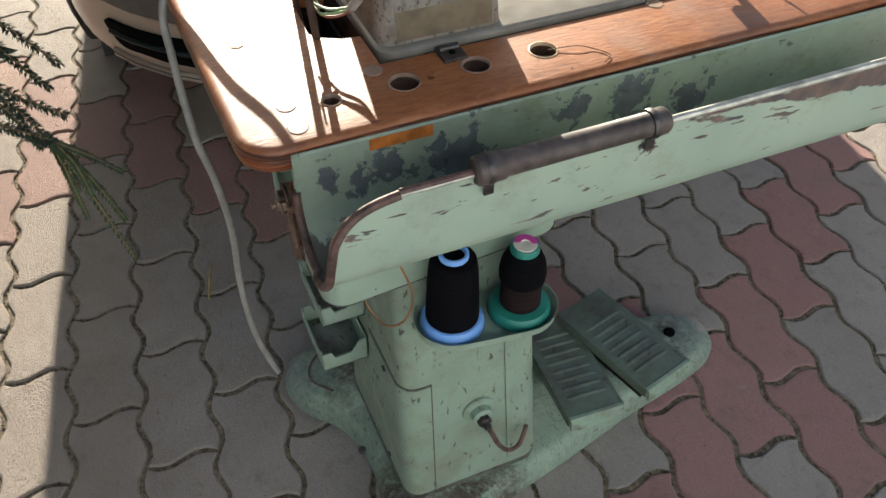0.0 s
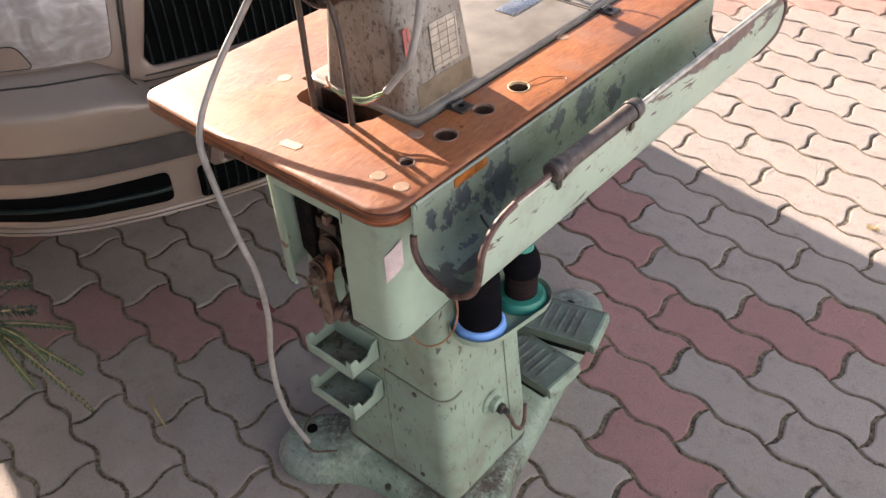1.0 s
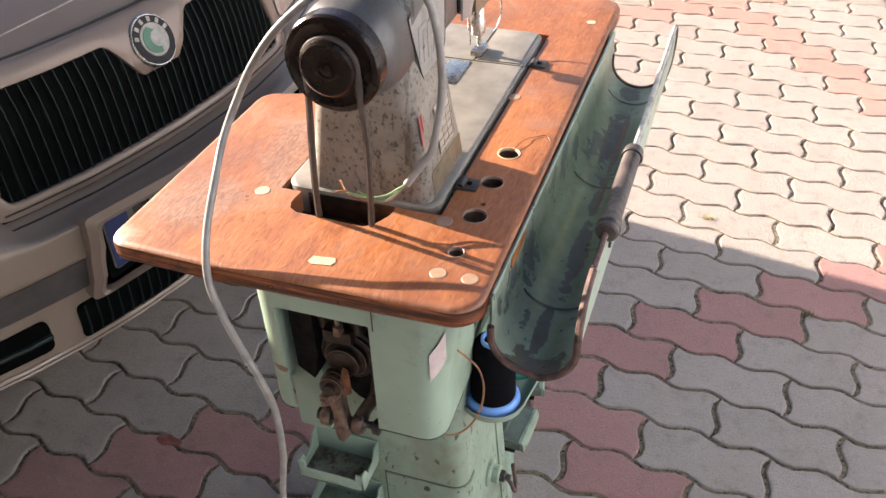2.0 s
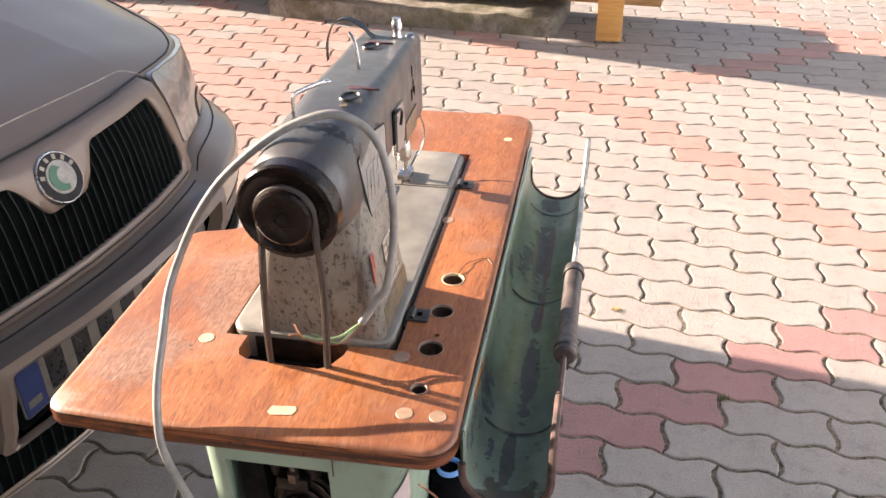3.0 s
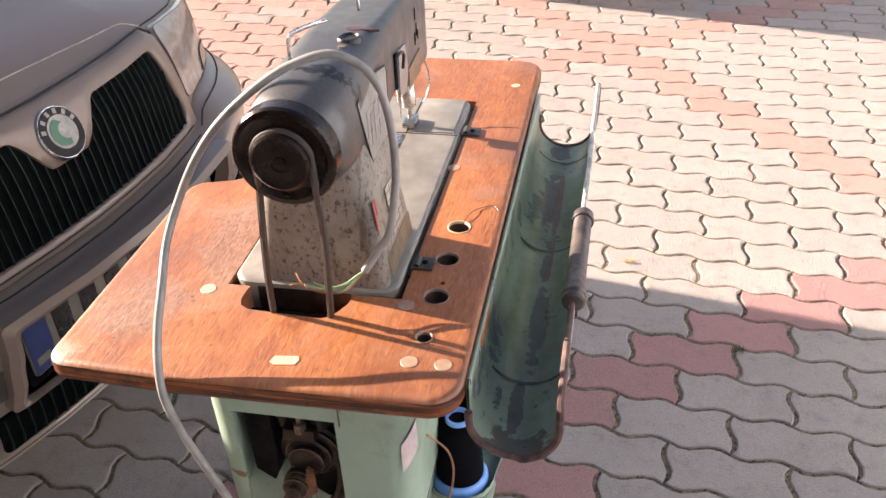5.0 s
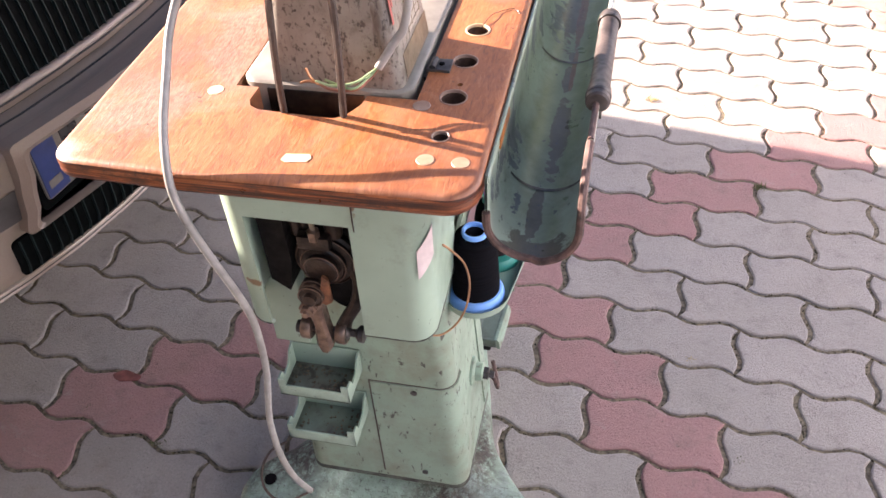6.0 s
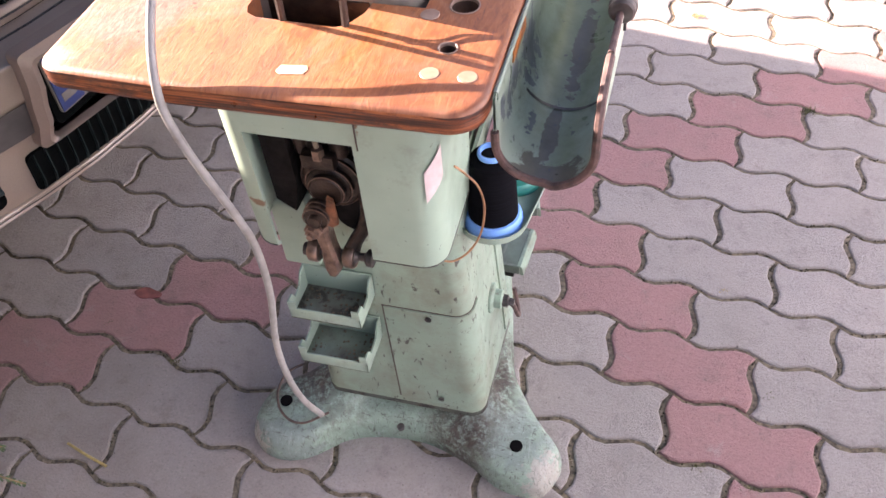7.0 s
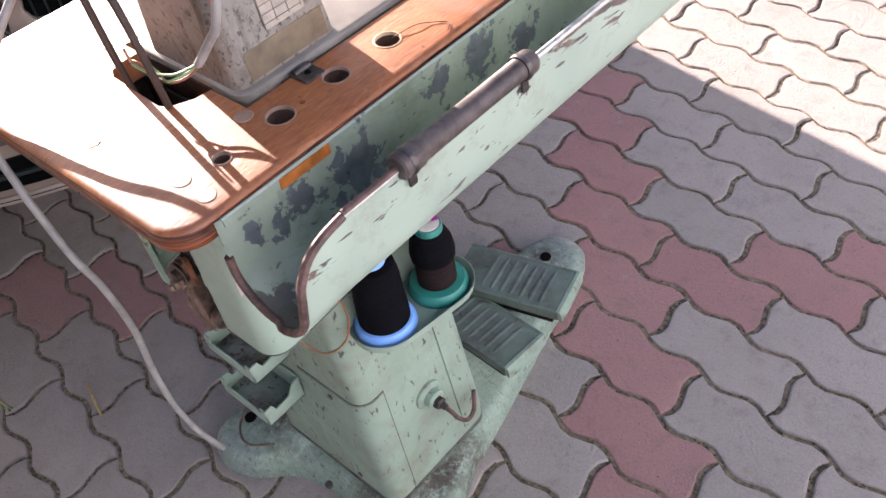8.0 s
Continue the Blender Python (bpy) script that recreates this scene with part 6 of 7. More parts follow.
def patch(name, outline, material, parent, label="", out=0.004, low=False):
    """A flat-edged patch on the front skin; outline in (u, z)."""
    bm = bmesh.new()
    c = (sum(u for u, z in outline) / len(outline), sum(z for u, z in outline) / len(outline))
    rings = []
    for f in (1.0, 0.75, 0.5, 0.25):
        rings.append([bm.verts.new(skin(c[0] + (u - c[0]) * f, c[1] + (z - c[1]) * f, out, low)) for u, z in outline])
    for a, b in zip(rings, rings[1:]):
        quads(bm, a, b)
    bm.faces.new(rings[-1])
    back = [bm.verts.new(skin(u, z, out - 0.012, low)) for u, z in outline]
    quads(bm, rings[0], back)
    return part(name, bm, material, parent, label, 50)


def dense(pts, n=6):
    out = []
    m = len(pts)
    for i in range(m):
        a, b = pts[i], pts[(i + 1) % m]
        for k in range(n):
            out.append((a[0] + (b[0] - a[0]) * k / n, a[1] + (b[1] - a[1]) * k / n))
    return out


def round_poly(pts, r, n=4):
    """Rounded corners for a plan polygon."""
    out = []
    m = len(pts)
    for i in range(m):
        p, a, b = Vector(pts[i]), Vector(pts[i - 1]), Vector(pts[(i + 1) % m])
        da, db = (a - p), (b - p)
        ra = min(r, da.length * 0.45, db.length * 0.45)
        s, e = p + da.normalized() * ra, p + db.normalized() * ra
        for k in range(n + 1):
            t = k / n
            q = s * (1 - t) ** 2 + p * 2 * t * (1 - t) + e * t * t
            out.append((q.x, q.y))
    return out


def mirror(pts, s):
    return [(s * u, z) for u, z in pts]


# grille: a raised surround that dips round the badge, and a black field with upright slats
def rounding(u, end, r):
    return r - math.sqrt(max(0.0, r * r - max(0.0, abs(u) - (end - r)) ** 2))


def grille_top(u):
    return 0.711 - 0.066 * smoothstep(0.098 - abs(u), 0.0, 0.062) - rounding(u, 0.292, 0.022)


def grille_low(u):
    return 0.550 + rounding(u, 0.328, 0.018)


inner, outer = [], []
for k in range(90):
    f = k / 90
    inner.append((-0.328 + 0.656 * f, grille_low(-0.328 + 0.656 * f)))
    outer.append((-0.360 + 0.720 * f, 0.527 + 0.010 * smoothstep(abs(-0.360 + 0.720 * f), 0.33, 0.36)))
for k in range(10):
    f = k / 10
    inner.append((0.328 - 0.036 * f, 0.568 + 0.121 * f))
    outer.append((0.360 - 0.036 * f, 0.537 + 0.188 * f))
for k in range(120):
    f = k / 120
    inner.append((0.292 - 0.584 * f, grille_top(0.292 - 0.584 * f)))
    outer.append((0.324 - 0.648 * f, 0.738 - 0.013 * smoothstep(abs(0.324 - 0.648 * f), 0.30, 0.324)))
for k in range(10):
    f = k / 10
    inner.append((-0.292 - 0.036 * f, 0.689 - 0.121 * f))
    outer.append((-0.324 - 0.036 * f, 0.725 - 0.188 * f))
bm = bmesh.new()
rows = []
for f, out in ((-0.02, -0.004), (0.0, 0.010), (0.06, 0.0135), (0.35, 0.0145), (0.7, 0.0145), (0.94, 0.0125), (1.0, 0.009), (1.0, 0.003)):
    rows.append([bm.verts.new(skin(a[0] + (b[0] - a[0]) * f, a[1] + (b[1] - a[1]) * f, out)) for a, b in zip(outer, inner)])
for a, b in zip(rows, rows[1:]):
    quads(bm, a, b)
grille = part("grille_frame", bm, CAR, car, "beige moulded grille surround dipping round the badge", 50)
part("surround_line", tube([skin(u, z, 0.006) for u, z in [(a[0] * 1.012, a[1] + 0.004 * (1 if a[1] > 0.63 else -1)) for a in outer]], 0.0024, 6, 1, closed=True, smooth=False), SHUT, grille)
part("surround_line", tube([skin(u, 0.5385, 0.0148) for u in np.linspace(-0.335, 0.335, 40)], 0.0016, 6, 1, smooth=False), SHUT, grille)
bm = bmesh.new()
cols = []
for k in range(61):
    u = -0.327 + 0.654 * k / 60
    top = grille_top(u) if abs(u) < 0.292 else 0.689 - (abs(u) - 0.292) * 3.4
    cols.append([bm.verts.new(skin(u, grille_low(u) - 0.002 + (max(top, grille_low(u) + 0.004) + 0.002 - grille_low(u)) * f, 0.0065)) for f in (0, 0.25, 0.5, 0.75, 1)])
for a, b in zip(cols, cols[1:]):
    for k in range(4):
        bm.faces.new((a[k], b[k], b[k + 1], a[k + 1]))
part("grille_back", bm, GRILLE, grille, "black grille opening")
for k in range(-17, 18):
    u = k * 0.0186
    zt = grille_top(u) if abs(u) < 0.292 else 0.689 - (abs(u) - 0.292) * 3.4
    z0 = grille_low(u) + 0.001
    if zt < z0 + 0.03:
        continue
    uz = [(u * (1 - 0.1 * (z - 0.55)), z) for z in np.linspace(z0, zt - 0.001, 7)]
    bm = loft([[skin(a + d, z, o) for d, o in ((-0.0020, 0.006), (-0.0007, 0.0115), (0.0007, 0.0115), (0.0020, 0.006))] for a, z in uz])
    part("slat", bm, SLAT, grille)
em_n = Vector((FWD.x * 0.906, FWD.y * 0.906, 0.42)).normalized()
EM = cw(-0.003, nose_body(0.70) + 0.016, 0.690)
Q = em_n.to_track_quat("Z", "Y").to_matrix().to_4x4()
def emblem_part(name, bm, mat, parent, label=""):
    bmesh.ops.transform(bm, matrix=Matrix.Translation(EM) @ Q, verts=bm.verts)
    return part(name, bm, mat, parent, label)
badge = emblem_part("badge", lathe([(0.0435, -0.006), (0.0435, 0.002), (0.0415, 0.0045), (0.0001, 0.0045)], (0, 0, 0), "Z", 40), STEEL, car, "round car badge")
emblem_part("badge_ring", lathe([(0.0405, 0.004), (0.0405, 0.0055), (0.0001, 0.0055)], (0, 0, 0), "Z", 36), plain("badge_dark", (0.035, 0.033, 0.035), 0.6, 0, 0.3, 40, 0, 0.15), badge)
emblem_part("badge_field", lathe([(0.0275, 0.0055), (0.0275, 0.0072), (0.0001, 0.0072)], (0, 0, 0), "Z", 30), plain("badge_cream", (0.40, 0.38, 0.34), 0.5, 0, 0.3, 60, 0, 0.2), badge)
crescent = [(0.023 * math.cos(radians(a)), 0.023 * math.sin(radians(a))) for a in range(100, 281, 15)] + [(0.006 + 0.014 * math.cos(radians(a)), 0.014 * math.sin(radians(a))) for a in range(270, 89, -15)]
emblem_part("badge_shape", loft([[(x, y, z) for x, y in crescent] for z in (0.006, 0.0082)]), plain("badge_green", (0.03, 0.15, 0.08), 0.4, 0, 0.2, 40, 0), badge)
for a in range(20, 161, 28):
    bm = box(-0.0032, 0.0032, 0.0295, 0.038, 0.005, 0.0062, 0.0003)
    bmesh.ops.rotate(bm, matrix=Matrix.Rotation(radians(a - 90), 3, "Z"), verts=bm.verts)
    emblem_part("badge_bar", bm, LABELPAPER, badge)

for s in (-1, 1):
    lens = dense(round_poly(mirror([(0.374, 0.578), (0.56, 0.579), (0.732, 0.604), (0.744, 0.662), (0.66, 0.697), (0.52, 0.714), (0.44, 0.722), (0.346, 0.729)], s), 0.018), 4)
    lamp = patch("headlight", lens, LAMPGLASS, car, "clouded headlight lens", out=0.004)
    part("headlight_gap", tube([skin(u, z, 0.0034) for u, z in lens], 0.0009, 6, 1, closed=True, smooth=False), SEAM, lamp)
    wash = dense(round_poly(mirror([(0.490, 0.582), (0.585, 0.582), (0.570, 0.622), (0.505, 0.622)], s), 0.012), 3)
    w = patch("washer_cover", wash, CAR, lamp, "body-coloured lamp washer cover", out=0.006)
    part("cover_gap", tube([skin(u, z, 0.0055) for u, z in wash], 0.0012, 6, 1, closed=True, smooth=False), SHUT, w)
    low = dense(round_poly(mirror([(0.352, 0.296), (0.640, 0.300), (0.665, 0.345), (0.352, 0.358)], s), 0.016), 4)
    lg = patch("lower_intake", low, GRILLE, bumper, "black lower intake", out=0.007, low=True)
    part("intake_bar", tube([skin(s * u, 0.325, 0.0085, True) for u in np.linspace(0.352, 0.65, 9)], 0.005, 8, 1), SLAT, lg)
mid = dense(round_poly([(-0.304, 0.282), (0.304, 0.282), (0.304, 0.352), (-0.304, 0.352)], 0.012), 4)
mg = patch("centre_intake", mid, GRILLE, bumper, "black slatted centre intake", out=0.007, low=True)
for k in range(-15, 16):
    u = k * 0.0195
    part("slat", loft([[skin(u + d, z, o, True) for d, o in ((-0.002, 0.006), (-0.001, 0.010), (0.001, 0.010), (0.002, 0.006))] for z in (0.285, 0.30, 0.318, 0.335, 0.350)]), SLAT, mg)
for z, r in ((0.272, 0.0045), (0.2625, 0.0050)):
    part("lip_ridge", tube([skin(u, z, 0.002, True) for u in np.linspace(-0.66, 0.66, 67)], r, 8, 1, smooth=False), CARBUMPER, bumper)
part("lip_line", tube([skin(u, 0.2672, 0.005, True) for u in np.linspace(-0.66, 0.66, 67)], 0.0016, 6, 1, smooth=False), SHUT, bumper)
rect = dense(round_poly([(PLATE_U[0], PLATE_Z[0]), (PLATE_U[1], PLATE_Z[0]), (PLATE_U[1], PLATE_Z[1]), (PLATE_U[0], PLATE_Z[1])], 0.012), 4)
frame_rings = []
for grow, out in ((0.026, -0.004), (0.024, 0.018), (0.010, 0.022), (0.0, 0.017), (0.0, -0.010)):
    sharp = round_poly([(PLATE_U[0] - grow, PLATE_Z[0] - grow * 0.15), (PLATE_U[1] + grow, PLATE_Z[0] - grow * 0.15), (PLATE_U[1] + grow, PLATE_Z[1] + grow * 0.8), (PLATE_U[0] - grow, PLATE_Z[1] + grow * 0.8)], 0.012)
    frame_rings.append([skin(u, z, out, True) for u, z in dense(sharp, 4)])
plate_frame = part("plate_frame", loft(frame_rings, False), CAR, bumper, "beige plate recess surround", 30)
part("plate_recess", loft([[skin(u, z, 0.004, True) for u, z in rect], [cw(u, -0.690, z) for u, z in rect]], False), GRILLE, plate_frame, "dark recess")
part("recess_back", loft([[cw(u, v, z) for u, z in rect] for v in (-0.692, -0.688)]), GRILLE, plate_frame)
part("plate_holder", loft([[cw(u, -0.6705 + d, z) for u, z in round_poly([(-0.233, 0.360), (0.299, 0.360), (0.299, 0.488), (-0.233, 0.488)], 0.012)] for d in (-0.004, 0.0)]), GRILLE, plate_frame, "black plate holder")
plt = part("number_plate", loft([[cw(u, -0.667 + d, z - 0.006) for u, z in round_poly([(-0.222, 0.381), (0.288, 0.381), (0.288, 0.488), (-0.222, 0.488)], 0.010)] for d in (-0.003, 0.0)]), PLATEWHITE, bumper, "white number plate with plain bars")
part("plate_band", loft([[cw(u, -0.6665 + d, z - 0.006) for u, z in ((-0.219, 0.384), (-0.172, 0.384), (-0.172, 0.485), (-0.219, 0.485))] for d in (-0.002, 0.001)]), plain("plate_blue", (0.016, 0.032, 0.12), 0.4, 0, 0.2, 40, 0), plt)
part("plate_bar", loft([[cw(u, -0.6665 + d, z - 0.006) for u, z in ((-0.211, 0.397), (-0.183, 0.397), (-0.183, 0.411), (-0.211, 0.411))] for d in (-0.001, 0.0015)]), PLATEWHITE, plt)
for k in range(7):
    u = -0.158 + 0.061 * k
    part("plate_bar", loft([[cw(a, -0.6665 + d, z - 0.006) for a, z in ((u, 0.397), (u + 0.036, 0.397), (u + 0.036, 0.470), (u, 0.470))] for d in (-0.001, 0.0012)]), BLACK, plt)
# bonnet gap lines
front_line = [bonnet_at(u, lerp_table(abs(u), (0.0, 0.12, 0.29, 0.312, 0.33, 0.338), (0.034, 0.031, 0.024, 0.019, 0.006, 0.001)), 0.0006) for u in np.linspace(-0.338, 0.338, 61)]
part("bonnet_gap", tube(front_line, 0.0013, 6, 1), DUSTLINE, bonnet, "dust-filled bonnet seam")
for s in (-1, 1):
    side = [bonnet_at(s * u, lerp_table(u, (0.338, 0.42, 0.536, 0.60, 0.66, 0.693, 0.715), (0.0005, 0.001, 0.005, 0.018, 0.055, 0.10, 0.20)), 0.0006) for u in np.linspace(0.338, 0.715, 31)]
    part("bonnet_gap", tube(side, 0.0019, 6, 1), SHUT, bonnet)


for u, v in ((-0.695, -1.50), (0.695, -1.50), (-0.695, -4.05), (0.695, -4.05)):
    s = 1 if u > 0 else -1
    bm = lathe([(0.185, -0.09), (0.27, -0.095), (0.305, -0.08), (0.31, 0.0), (0.305, 0.08), (0.27, 0.095), (0.185, 0.09)], (0, 0, 0), "Y", 32)
    M = Matrix.Translation(cw(u, v, 0.31)) @ Matrix.Rotation(math.atan2(FWD.y, FWD.x), 4, "Z")
    bmesh.ops.transform(bm, matrix=M, verts=bm.verts)
    tyre = part("tyre", bm, TYRE, car, "black rubber tyre")
    bm = lathe([(0.19, 0.0), (0.185, s * 0.07), (0.16, s * 0.075), (0.07, s * 0.045), (0.04, s * 0.06), (0.0001, s * 0.062)], (0, 0, 0), "Y", 28)
    bmesh.ops.transform(bm, matrix=M, verts=bm.verts)
    part("rim", bm, STEEL, tyre)

# ---- overhanging conifer twigs ----
rg = random.Random(5)


def sprig(name, pts, n, length, mat, label, spread=1.0, flat=True, width=0.0011, fan=62):
    """A drooping twig set with needles on both sides."""
    t = thing(name, label, "twig", pts[0], "conifer twigs")
    part("stem", tube(pts, lambda f: 0.0022 * (1 - 0.7 * f) + 0.0004, 6, 6), TWIG, t)
    path = smooth_path(pts, 12)
    bm = bmesh.new()
    for k in range(n):
        f = (k + rg.random()) / n
        i = min(len(path) - 2, int(f * (len(path) - 1)))
        p, d = path[i], (path[i + 1] - path[i]).normalized()
        side = d.cross(Vector((0, 0, 1))).normalized()
        up = side.cross(d).normalized()
        s = 1 if k % 2 else -1
        roll = rg.uniform(-0.5, 0.5) if flat else rg.uniform(0, 6.28)
        o = (side * math.cos(roll) * s + up * math.sin(roll)).normalized()
        a = radians(fan + rg.uniform(-14, 14))
        w = (d * math.cos(a) + o * math.sin(a)).normalized()
        L = length * (1 - 0.45 * f) * rg.uniform(0.75, 1.1)
        q = w.cross(up).normalized() * width
        tip = p + w * L + Vector((0, 0, -0.15 * L))
        mid = p + w * L * 0.5
        h = up * width * 0.5
        vs = [bm.verts.new(x) for x in (p - q * 0.5, mid - q, tip, mid + q, p + q * 0.5)]
        bm.faces.new(vs)
        vs2 = [bm.verts.new(x - h) for x in (p - q * 0.5, mid - q, tip, mid + q, p + q * 0.5)]
        bm.faces.new(list(reversed(vs2)))
    ob = part("needles", bm, mat, t, raw=True)
    ob["kind"] = "stuff"
    return t


FLAT, DARK = "drooping flat green conifer frond over the paving", "dark green spruce twig with short needles over the paving"
for a, b, c in (((-0.633, -0.384, 0.320), (-0.590, -0.340, 0.312), (-0.546, -0.298, 0.298)), ((-0.636, -0.386, 0.322), (-0.592, -0.352, 0.225), (-0.544, -0.319, 0.118)), ((-0.640, -0.388, 0.325), (-0.625, -0.380, 0.25), (-0.600, -0.372, 0.185)), ((-0.636, -0.386, 0.322), (-0.585, -0.345, 0.265), (-0.535, -0.315, 0.215)), ((-0.630, -0.384, 0.322), (-0.590, -0.362, 0.300), (-0.555, -0.352, 0.262))):
    sprig("conifer_twig", [a, b, c], 170, 0.015, FROND, FLAT, 1, True, 0.0017, 34)
for a, b, c in (((-0.90, -0.475, 0.47), (-0.783, -0.411, 0.455), (-0.629, -0.336, 0.45)), ((-0.86, -0.465, 0.44), (-0.74, -0.420, 0.435), (-0.655, -0.365, 0.40)), ((-0.80, -0.540, 0.47), (-0.588, -0.424, 0.46), (-0.495, -0.343, 0.45)), ((-0.70, -0.500, 0.45), (-0.600, -0.430, 0.42), (-0.535, -0.392, 0.38)), ((-0.66, -0.545, 0.45), (-0.497, -0.431, 0.46), (-0.443, -0.367, 0.45)), ((-0.80, -0.49, 0.40), (-0.70, -0.43, 0.36), (-0.633, -0.384, 0.32))):
    sprig("conifer_twig", [a, b, c], 420, 0.019, NEEDLE, DARK, 1, False, 0.0011, 52)


def conifer():
    """The small conifer beside the paving, whose lowest twigs reach out over it."""
    base = Vector((-1.45, -1.75, 0))
    t = thing("conifer_tree", "small dark green conifer standing at the edge of the paving", "tree", base)
    part("trunk", tube([base - Vector((0, 0, 0.04)), base + Vector((0.02, 0.01, 0.8)), base + Vector((-0.01, 0.02, 1.9)), base + Vector((0, 0, 3.5))], lambda f: 0.05 * (1 - f) + 0.006, 10, 6), TWIG, t)
    limbs, leaf = bmesh.new(), bmesh.new()
    r2 = random.Random(8)
    paths = []
    # Unseen upper crown, made tall and dense to dim the sky over the paving.
    for k in range(120):
        h = 0.22 + 3.15 * k / 119
        a = k * 2.39996
        reach = 1.05 * (1 - (h / 3.7)) ** 0.7 * r2.uniform(0.8, 1.1) + 0.08
        d = Vector((math.cos(a), math.sin(a), 0))
        s = base + Vector((0, 0, h))
        paths.append([s, s + d * reach * 0.5 + Vector((0, 0, 0.03)), s + d * reach + Vector((0, 0, -0.10 * reach))])
    for end in ((-0.90, -0.475, 0.47), (-0.80, -0.540, 0.47), (-0.66, -0.545, 0.45), (-0.80, -0.49, 0.40)):
        e = Vector(end)
        s = base + Vector((0, 0, 0.62))
        paths.append([s, s.lerp(e, 0.5) + Vector((0, 0, 0.05)), e])
    for pth in paths:
        tube(pth, lambda f: 0.011 * (1 - f) + 0.002, 5, 4, limbs)
        line = smooth_path(pth, 10)
        for i in range(3, len(line)):
            p, d = line[i], (line[i] - line[i - 1]).normalized()
            side = d.cross(Vector((0, 0, 1))).normalized()
            for s in (-1, 1):
                L = 0.20 * (1 - 0.7 * i / len(line)) * r2.uniform(0.7, 1.2)
                w = (d * 0.6 + side * s * 0.8 + Vector((0, 0, r2.uniform(-0.3, 0.05)))).normalized()
                n2 = w.cross(Vector((0, 0, 1))).normalized()
                for q in range(11):
                    c = p + w * L * q / 11
                    for z in (-1, 1):
                        o = (w * 0.7 + n2 * z * 0.8 + Vector((0, 0, r2.uniform(-0.5, 0.5)))).normalized() * 0.042
                        b = o.cross(Vector((r2.uniform(-1, 1), r2.uniform(-1, 1), 1))).normalized() * 0.006
                        leaf.faces.new([leaf.verts.new(v) for v in (c - b * 0.4, c + o * 0.5 - b, c + o, c + o * 0.5 + b, c + b * 0.4)])
    part("limbs", limbs, TWIG, t)["kind"] = "stuff"
    part("crown", leaf, NEEDLE, t, "many short dark needles", raw=True)["kind"] = "stuff"


conifer()

# ---- weeds and litter in the joints ----
def tuft(x, y, n, h, mat, label):
    t = thing("weed_tuft", label, "weed", (x, y, 0), "weeds in the joints")
    bm = bmesh.new()
    for _ in range(n):
        a, r = rg.uniform(0, 6.28), rg.uniform(0, 0.018)
        p = Vector((x + r * math.cos(a), y + r * math.sin(a) * 0.5, -0.004))
        d = Vector((rg.uniform(-1, 1), rg.uniform(-1, 1), rg.uniform(0.4, 1.4))).normalized() * h * rg.uniform(0.5, 1.2)
        q = d.cross(Vector((0, 0, 1))).normalized() * 0.0009
        bm.faces.new([bm.verts.new(v) for v in (p - q, p + q, p + d * 0.6 + q * 0.8, p + d, p + d * 0.6 - q * 0.8)])
    ob = part("blades", bm, mat, t, raw=True)
    ob["kind"] = "stuff"


for x, y, n, h, m in ((0.503, 0.823, 70, 0.016, WEED), (0.262, 1.130, 60, 0.014, LEAFDRY), (0.345, -0.028, 60, 0.010, WEED), (0.42, -0.045, 40, 0.010, WEED), (0.36, 0.315, 24, 0.008, LEAFDRY), (-0.66, 0.03, 30, 0.009, WEED), (-0.50, -0.02, 30, 0.009, WEED), (0.44, 0.12, 22, 0.008, WEED)):
    tuft(x, y, n, h, m, "small dry tuft of weeds in a paving joint")
SPILL = (-0.621, 0.105)
spill = thing("paint_spill", "small dark red paint spill dried on a red paving stone", "stain", (*SPILL, 0.002))
rim = [(SPILL[0] + (0.024 + 0.003 * math.sin(2 * a + 1)) * math.cos(a), SPILL[1] + (0.012 + 0.002 * math.cos(3 * a)) * math.sin(a)) for a in [2 * math.pi * k / 36 for k in range(36)]]
part("film", loft([[(x, y, z) for x, y in rim] for z in (-0.001, 0.0012)]), STAIN, spill)
stick = thing("straw_stalk", "short yellow straw stalk lying on the paving", "straw", (-0.5, -0.25, 0.0))
part("stalk", tube([(-0.60, -0.200, 0.003), (-0.56, -0.212, 0.004), (-0.52, -0.222, 0.003)], 0.0022, 6, 4), LEAFDRY, stick)

# ---- paving stones ----
LA, LB, LP = Vector((0.2233, -0.0293, 0)), Vector((0.0979, -0.1226, 0)), Vector((0.0998, 0.3395, 0))
LEN, ROW = LA.length, (LB - LA / 2).length
EA, EP = LA.normalized(), (LB - LA / 2).normalized()
WAVE, BEND = 0.0088, 0.0090


def stone_outline():
    pts = []
    nl, ns = 12, 6
    for k in range(nl):
        s = LEN * k / nl
        pts.append((s, WAVE * math.sin(4 * math.pi * s / LEN)))
    for k in range(ns):
        q = ROW * k / ns
        pts.append((LEN - BEND * math.sin(2 * math.pi * q / ROW), q))
    for k in range(nl):
        s = LEN * (1 - k / nl)
        pts.append((s, ROW + WAVE * math.sin(4 * math.pi * s / LEN)))
    for k in range(ns):
        q = ROW * (1 - k / ns)
        pts.append((-BEND * math.sin(2 * math.pi * q / ROW), q))
    return [Vector(p) for p in pts]


def shrink(pts, d):
    """Inset the outline; the wavy long sides sit closer together than the ends."""
    out = []
    n = len(pts)
    for i in range(n):
        t = (pts[(i + 1) % n] - pts[i - 1]).normalized()
        k = 0.0011 * min(1.0, abs(t.x) * 1.3) - 0.0005
        out.append(pts[i] + Vector((-t.y, t.x)) * (d - k))
    return out


CORE = stone_outline()
MID = Vector((LEN / 2, ROW / 2))
STONE_V, STONE_F = [], []
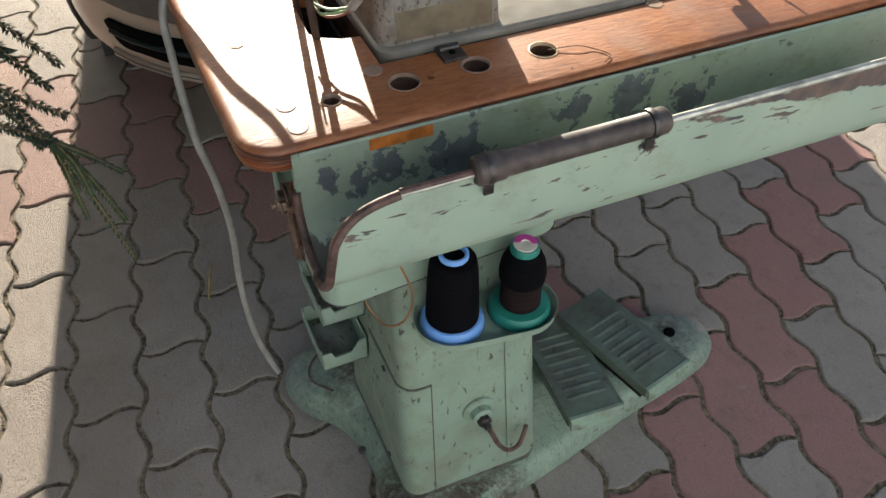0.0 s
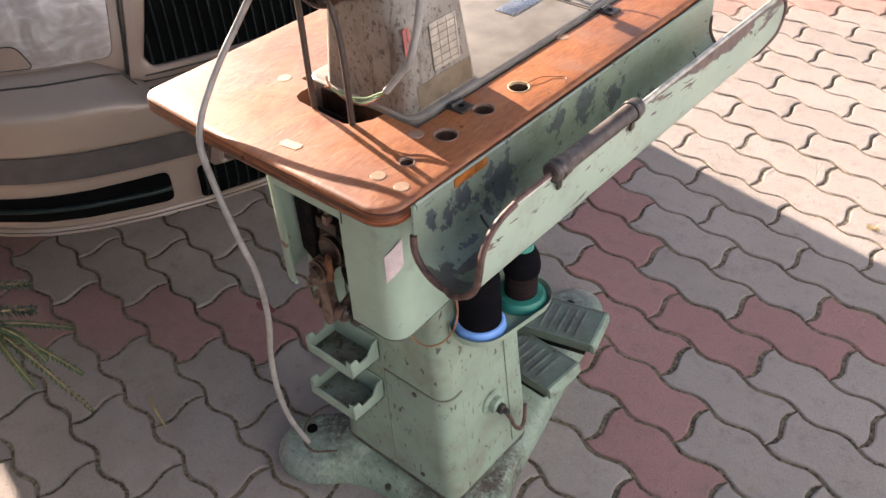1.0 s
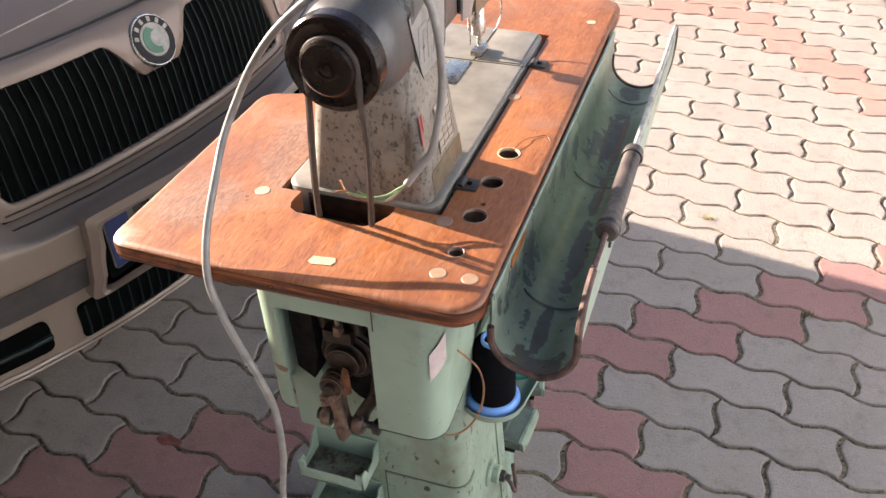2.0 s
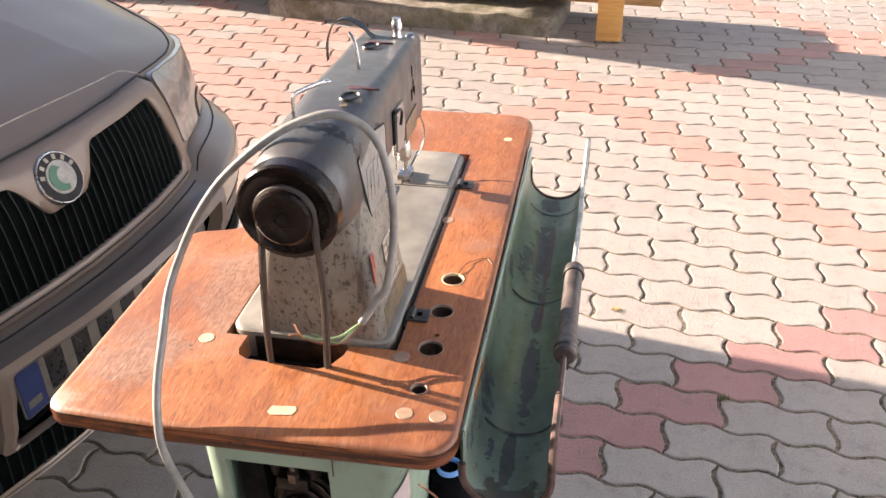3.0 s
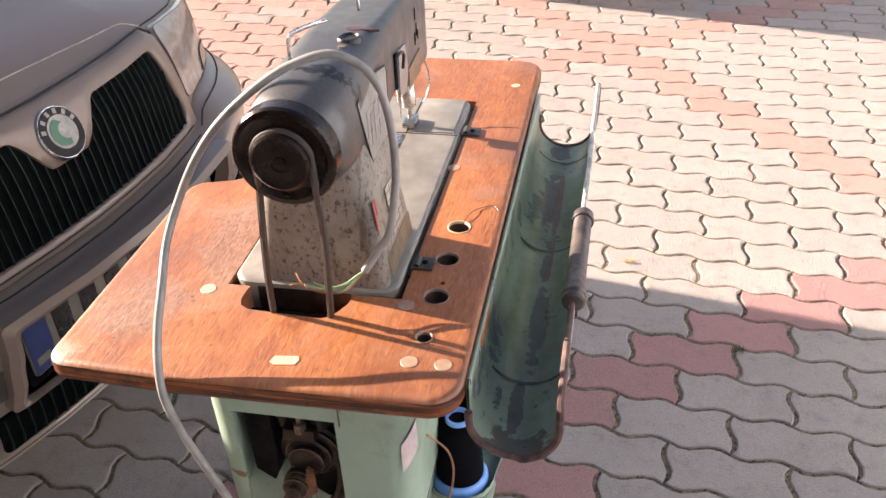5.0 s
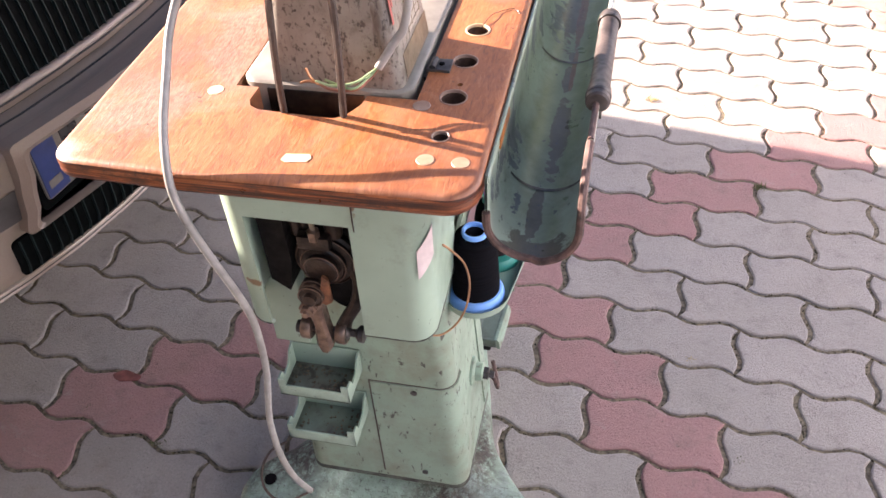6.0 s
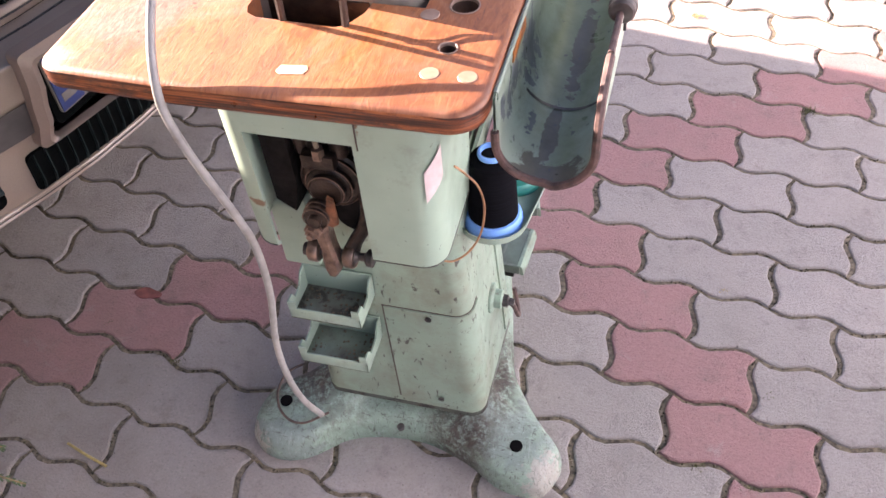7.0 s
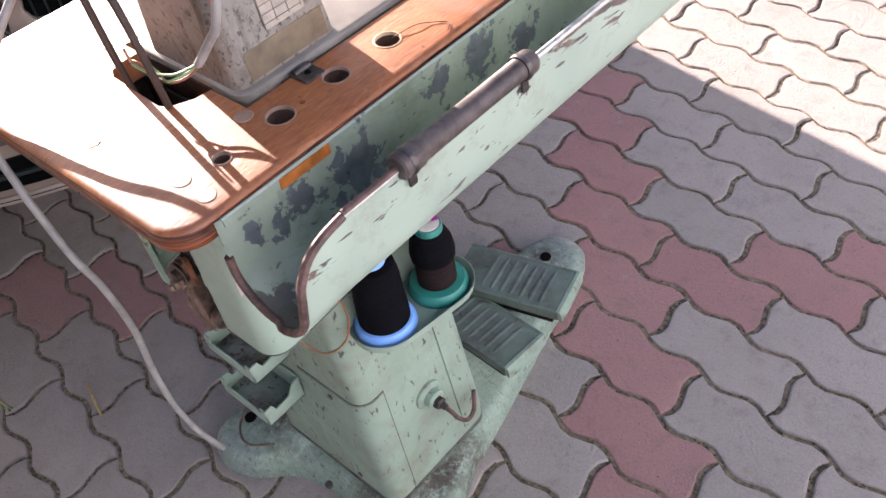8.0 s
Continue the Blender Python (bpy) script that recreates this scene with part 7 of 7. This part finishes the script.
levels = ((0.0041, -0.022), (0.0042, -0.0036), (0.0053, -0.0012), (0.0073, -0.0002), (0.0105, 0.0))
N = len(CORE)
for ins, z in levels:
    for p in shrink(CORE, ins):
        d = p - MID
        STONE_V.append((*(EA * d.x + EP * d.y).xy, z))
for k in range(len(levels) - 1):
    for i in range(N):
        j = (i + 1) % N
        STONE_F.append((k * N + i, (k + 1) * N + i, (k + 1) * N + j, k * N + j))
STONE_F.append(tuple(range((len(levels) - 1) * N, len(levels) * N))[::-1])
STONE_V = np.array(STONE_V)


def is_red(i, j, rnd, at):
    if -3.5 < at.x < -0.98 + 0.06 * (at.y - 2.0) and 1.3 < at.y < 3.42:
        return rnd < 0.90
    if i % 9 == 0 or (i + j + 2) % 10 == 0:
        return True
    if j < -12 and i < 4 and i + j < -8:
        return rnd < 0.42
    return False


meshes = {}
for kind in ("grey", "red"):
    me = bpy.data.meshes.new("paver_" + kind)
    me.from_pydata([tuple(v) for v in STONE_V], [], STONE_F)
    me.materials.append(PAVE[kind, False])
    me.validate()
    meshes[kind] = me
stones = []
for j in range(-75, 40):
    for i in range(-60, 60):
        c = LP + LA * (i + 0.25) + LB * (j + 0.5)
        if -4.2 < c.x < 4.2 and -2.0 < c.y < 7.6:
            stones.append(((c.x - 0.05) ** 2 + (c.y - 0.22) ** 2 * 0.9, i, j, c))
stones.sort(key=lambda s: s[0])
rg = random.Random(11)
rest = {"grey": [], "red": []}
for k, (_, i, j, c) in enumerate(stones):
    kind = "red" if is_red(i, j, rg.random(), c) else "grey"
    tilt = (rg.gauss(0, 0.006), rg.gauss(0, 0.006))
    dz = rg.gauss(0, 0.0007)
    turn = rg.gauss(0, 0.004)
    if k < 290:
        ob = new("paver", meshes[kind])
        ob.parent = pavement
        ob.location = (c.x, c.y, dz)
        ob.rotation_euler = (tilt[0], tilt[1], turn)
    else:
        v = STONE_V.copy()
        v[:, 2] += dz + v[:, 0] * tilt[1] + v[:, 1] * tilt[0]
        v[:, 0] += c.x
        v[:, 1] += c.y
        rest[kind].append(v)
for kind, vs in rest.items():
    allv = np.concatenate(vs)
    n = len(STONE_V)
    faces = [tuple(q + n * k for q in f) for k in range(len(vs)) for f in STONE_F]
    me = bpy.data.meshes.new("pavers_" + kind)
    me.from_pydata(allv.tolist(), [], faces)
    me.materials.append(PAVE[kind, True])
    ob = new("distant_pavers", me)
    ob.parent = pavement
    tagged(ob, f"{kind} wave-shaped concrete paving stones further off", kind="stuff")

# moss and crumbs in the joints near the table
rg = random.Random(23)
bm = bmesh.new()
near = [c for _, i, j, c in stones[:230]]
for _ in range(9500):
    c = rg.choice(near)
    k = rg.randrange(len(CORE))
    q = CORE[k].lerp(CORE[(k + 1) % len(CORE)], rg.random()) - MID
    p = c + EA * (q.x + rg.gauss(0, 0.0022)) + EP * (q.y + rg.gauss(0, 0.0022))
    if noise.noise(Vector((p.x, p.y, 0)) * 7) < rg.uniform(-0.5, 0.35):
        continue
    s = rg.uniform(0.0010, 0.0030)
    top = Vector((p.x + rg.gauss(0, s * 0.4), p.y + rg.gauss(0, s * 0.4), -0.003 + s * rg.uniform(0.5, 1.1)))
    a0 = rg.uniform(0, 6.28)
    base = [bm.verts.new((p.x + s * rg.uniform(0.7, 1.3) * math.cos(a0 + n * 1.2566), p.y + s * rg.uniform(0.7, 1.3) * math.sin(a0 + n * 1.2566), -0.005)) for n in range(5)]
    t = bm.verts.new(top)
    for n in range(5):
        bm.faces.new((base[n], base[(n + 1) % 5], t))
moss = part("joint_moss", bm, JOINTMOSS, pavement, "brown moss and crumbs in the paving joints")
moss["kind"] = "stuff"
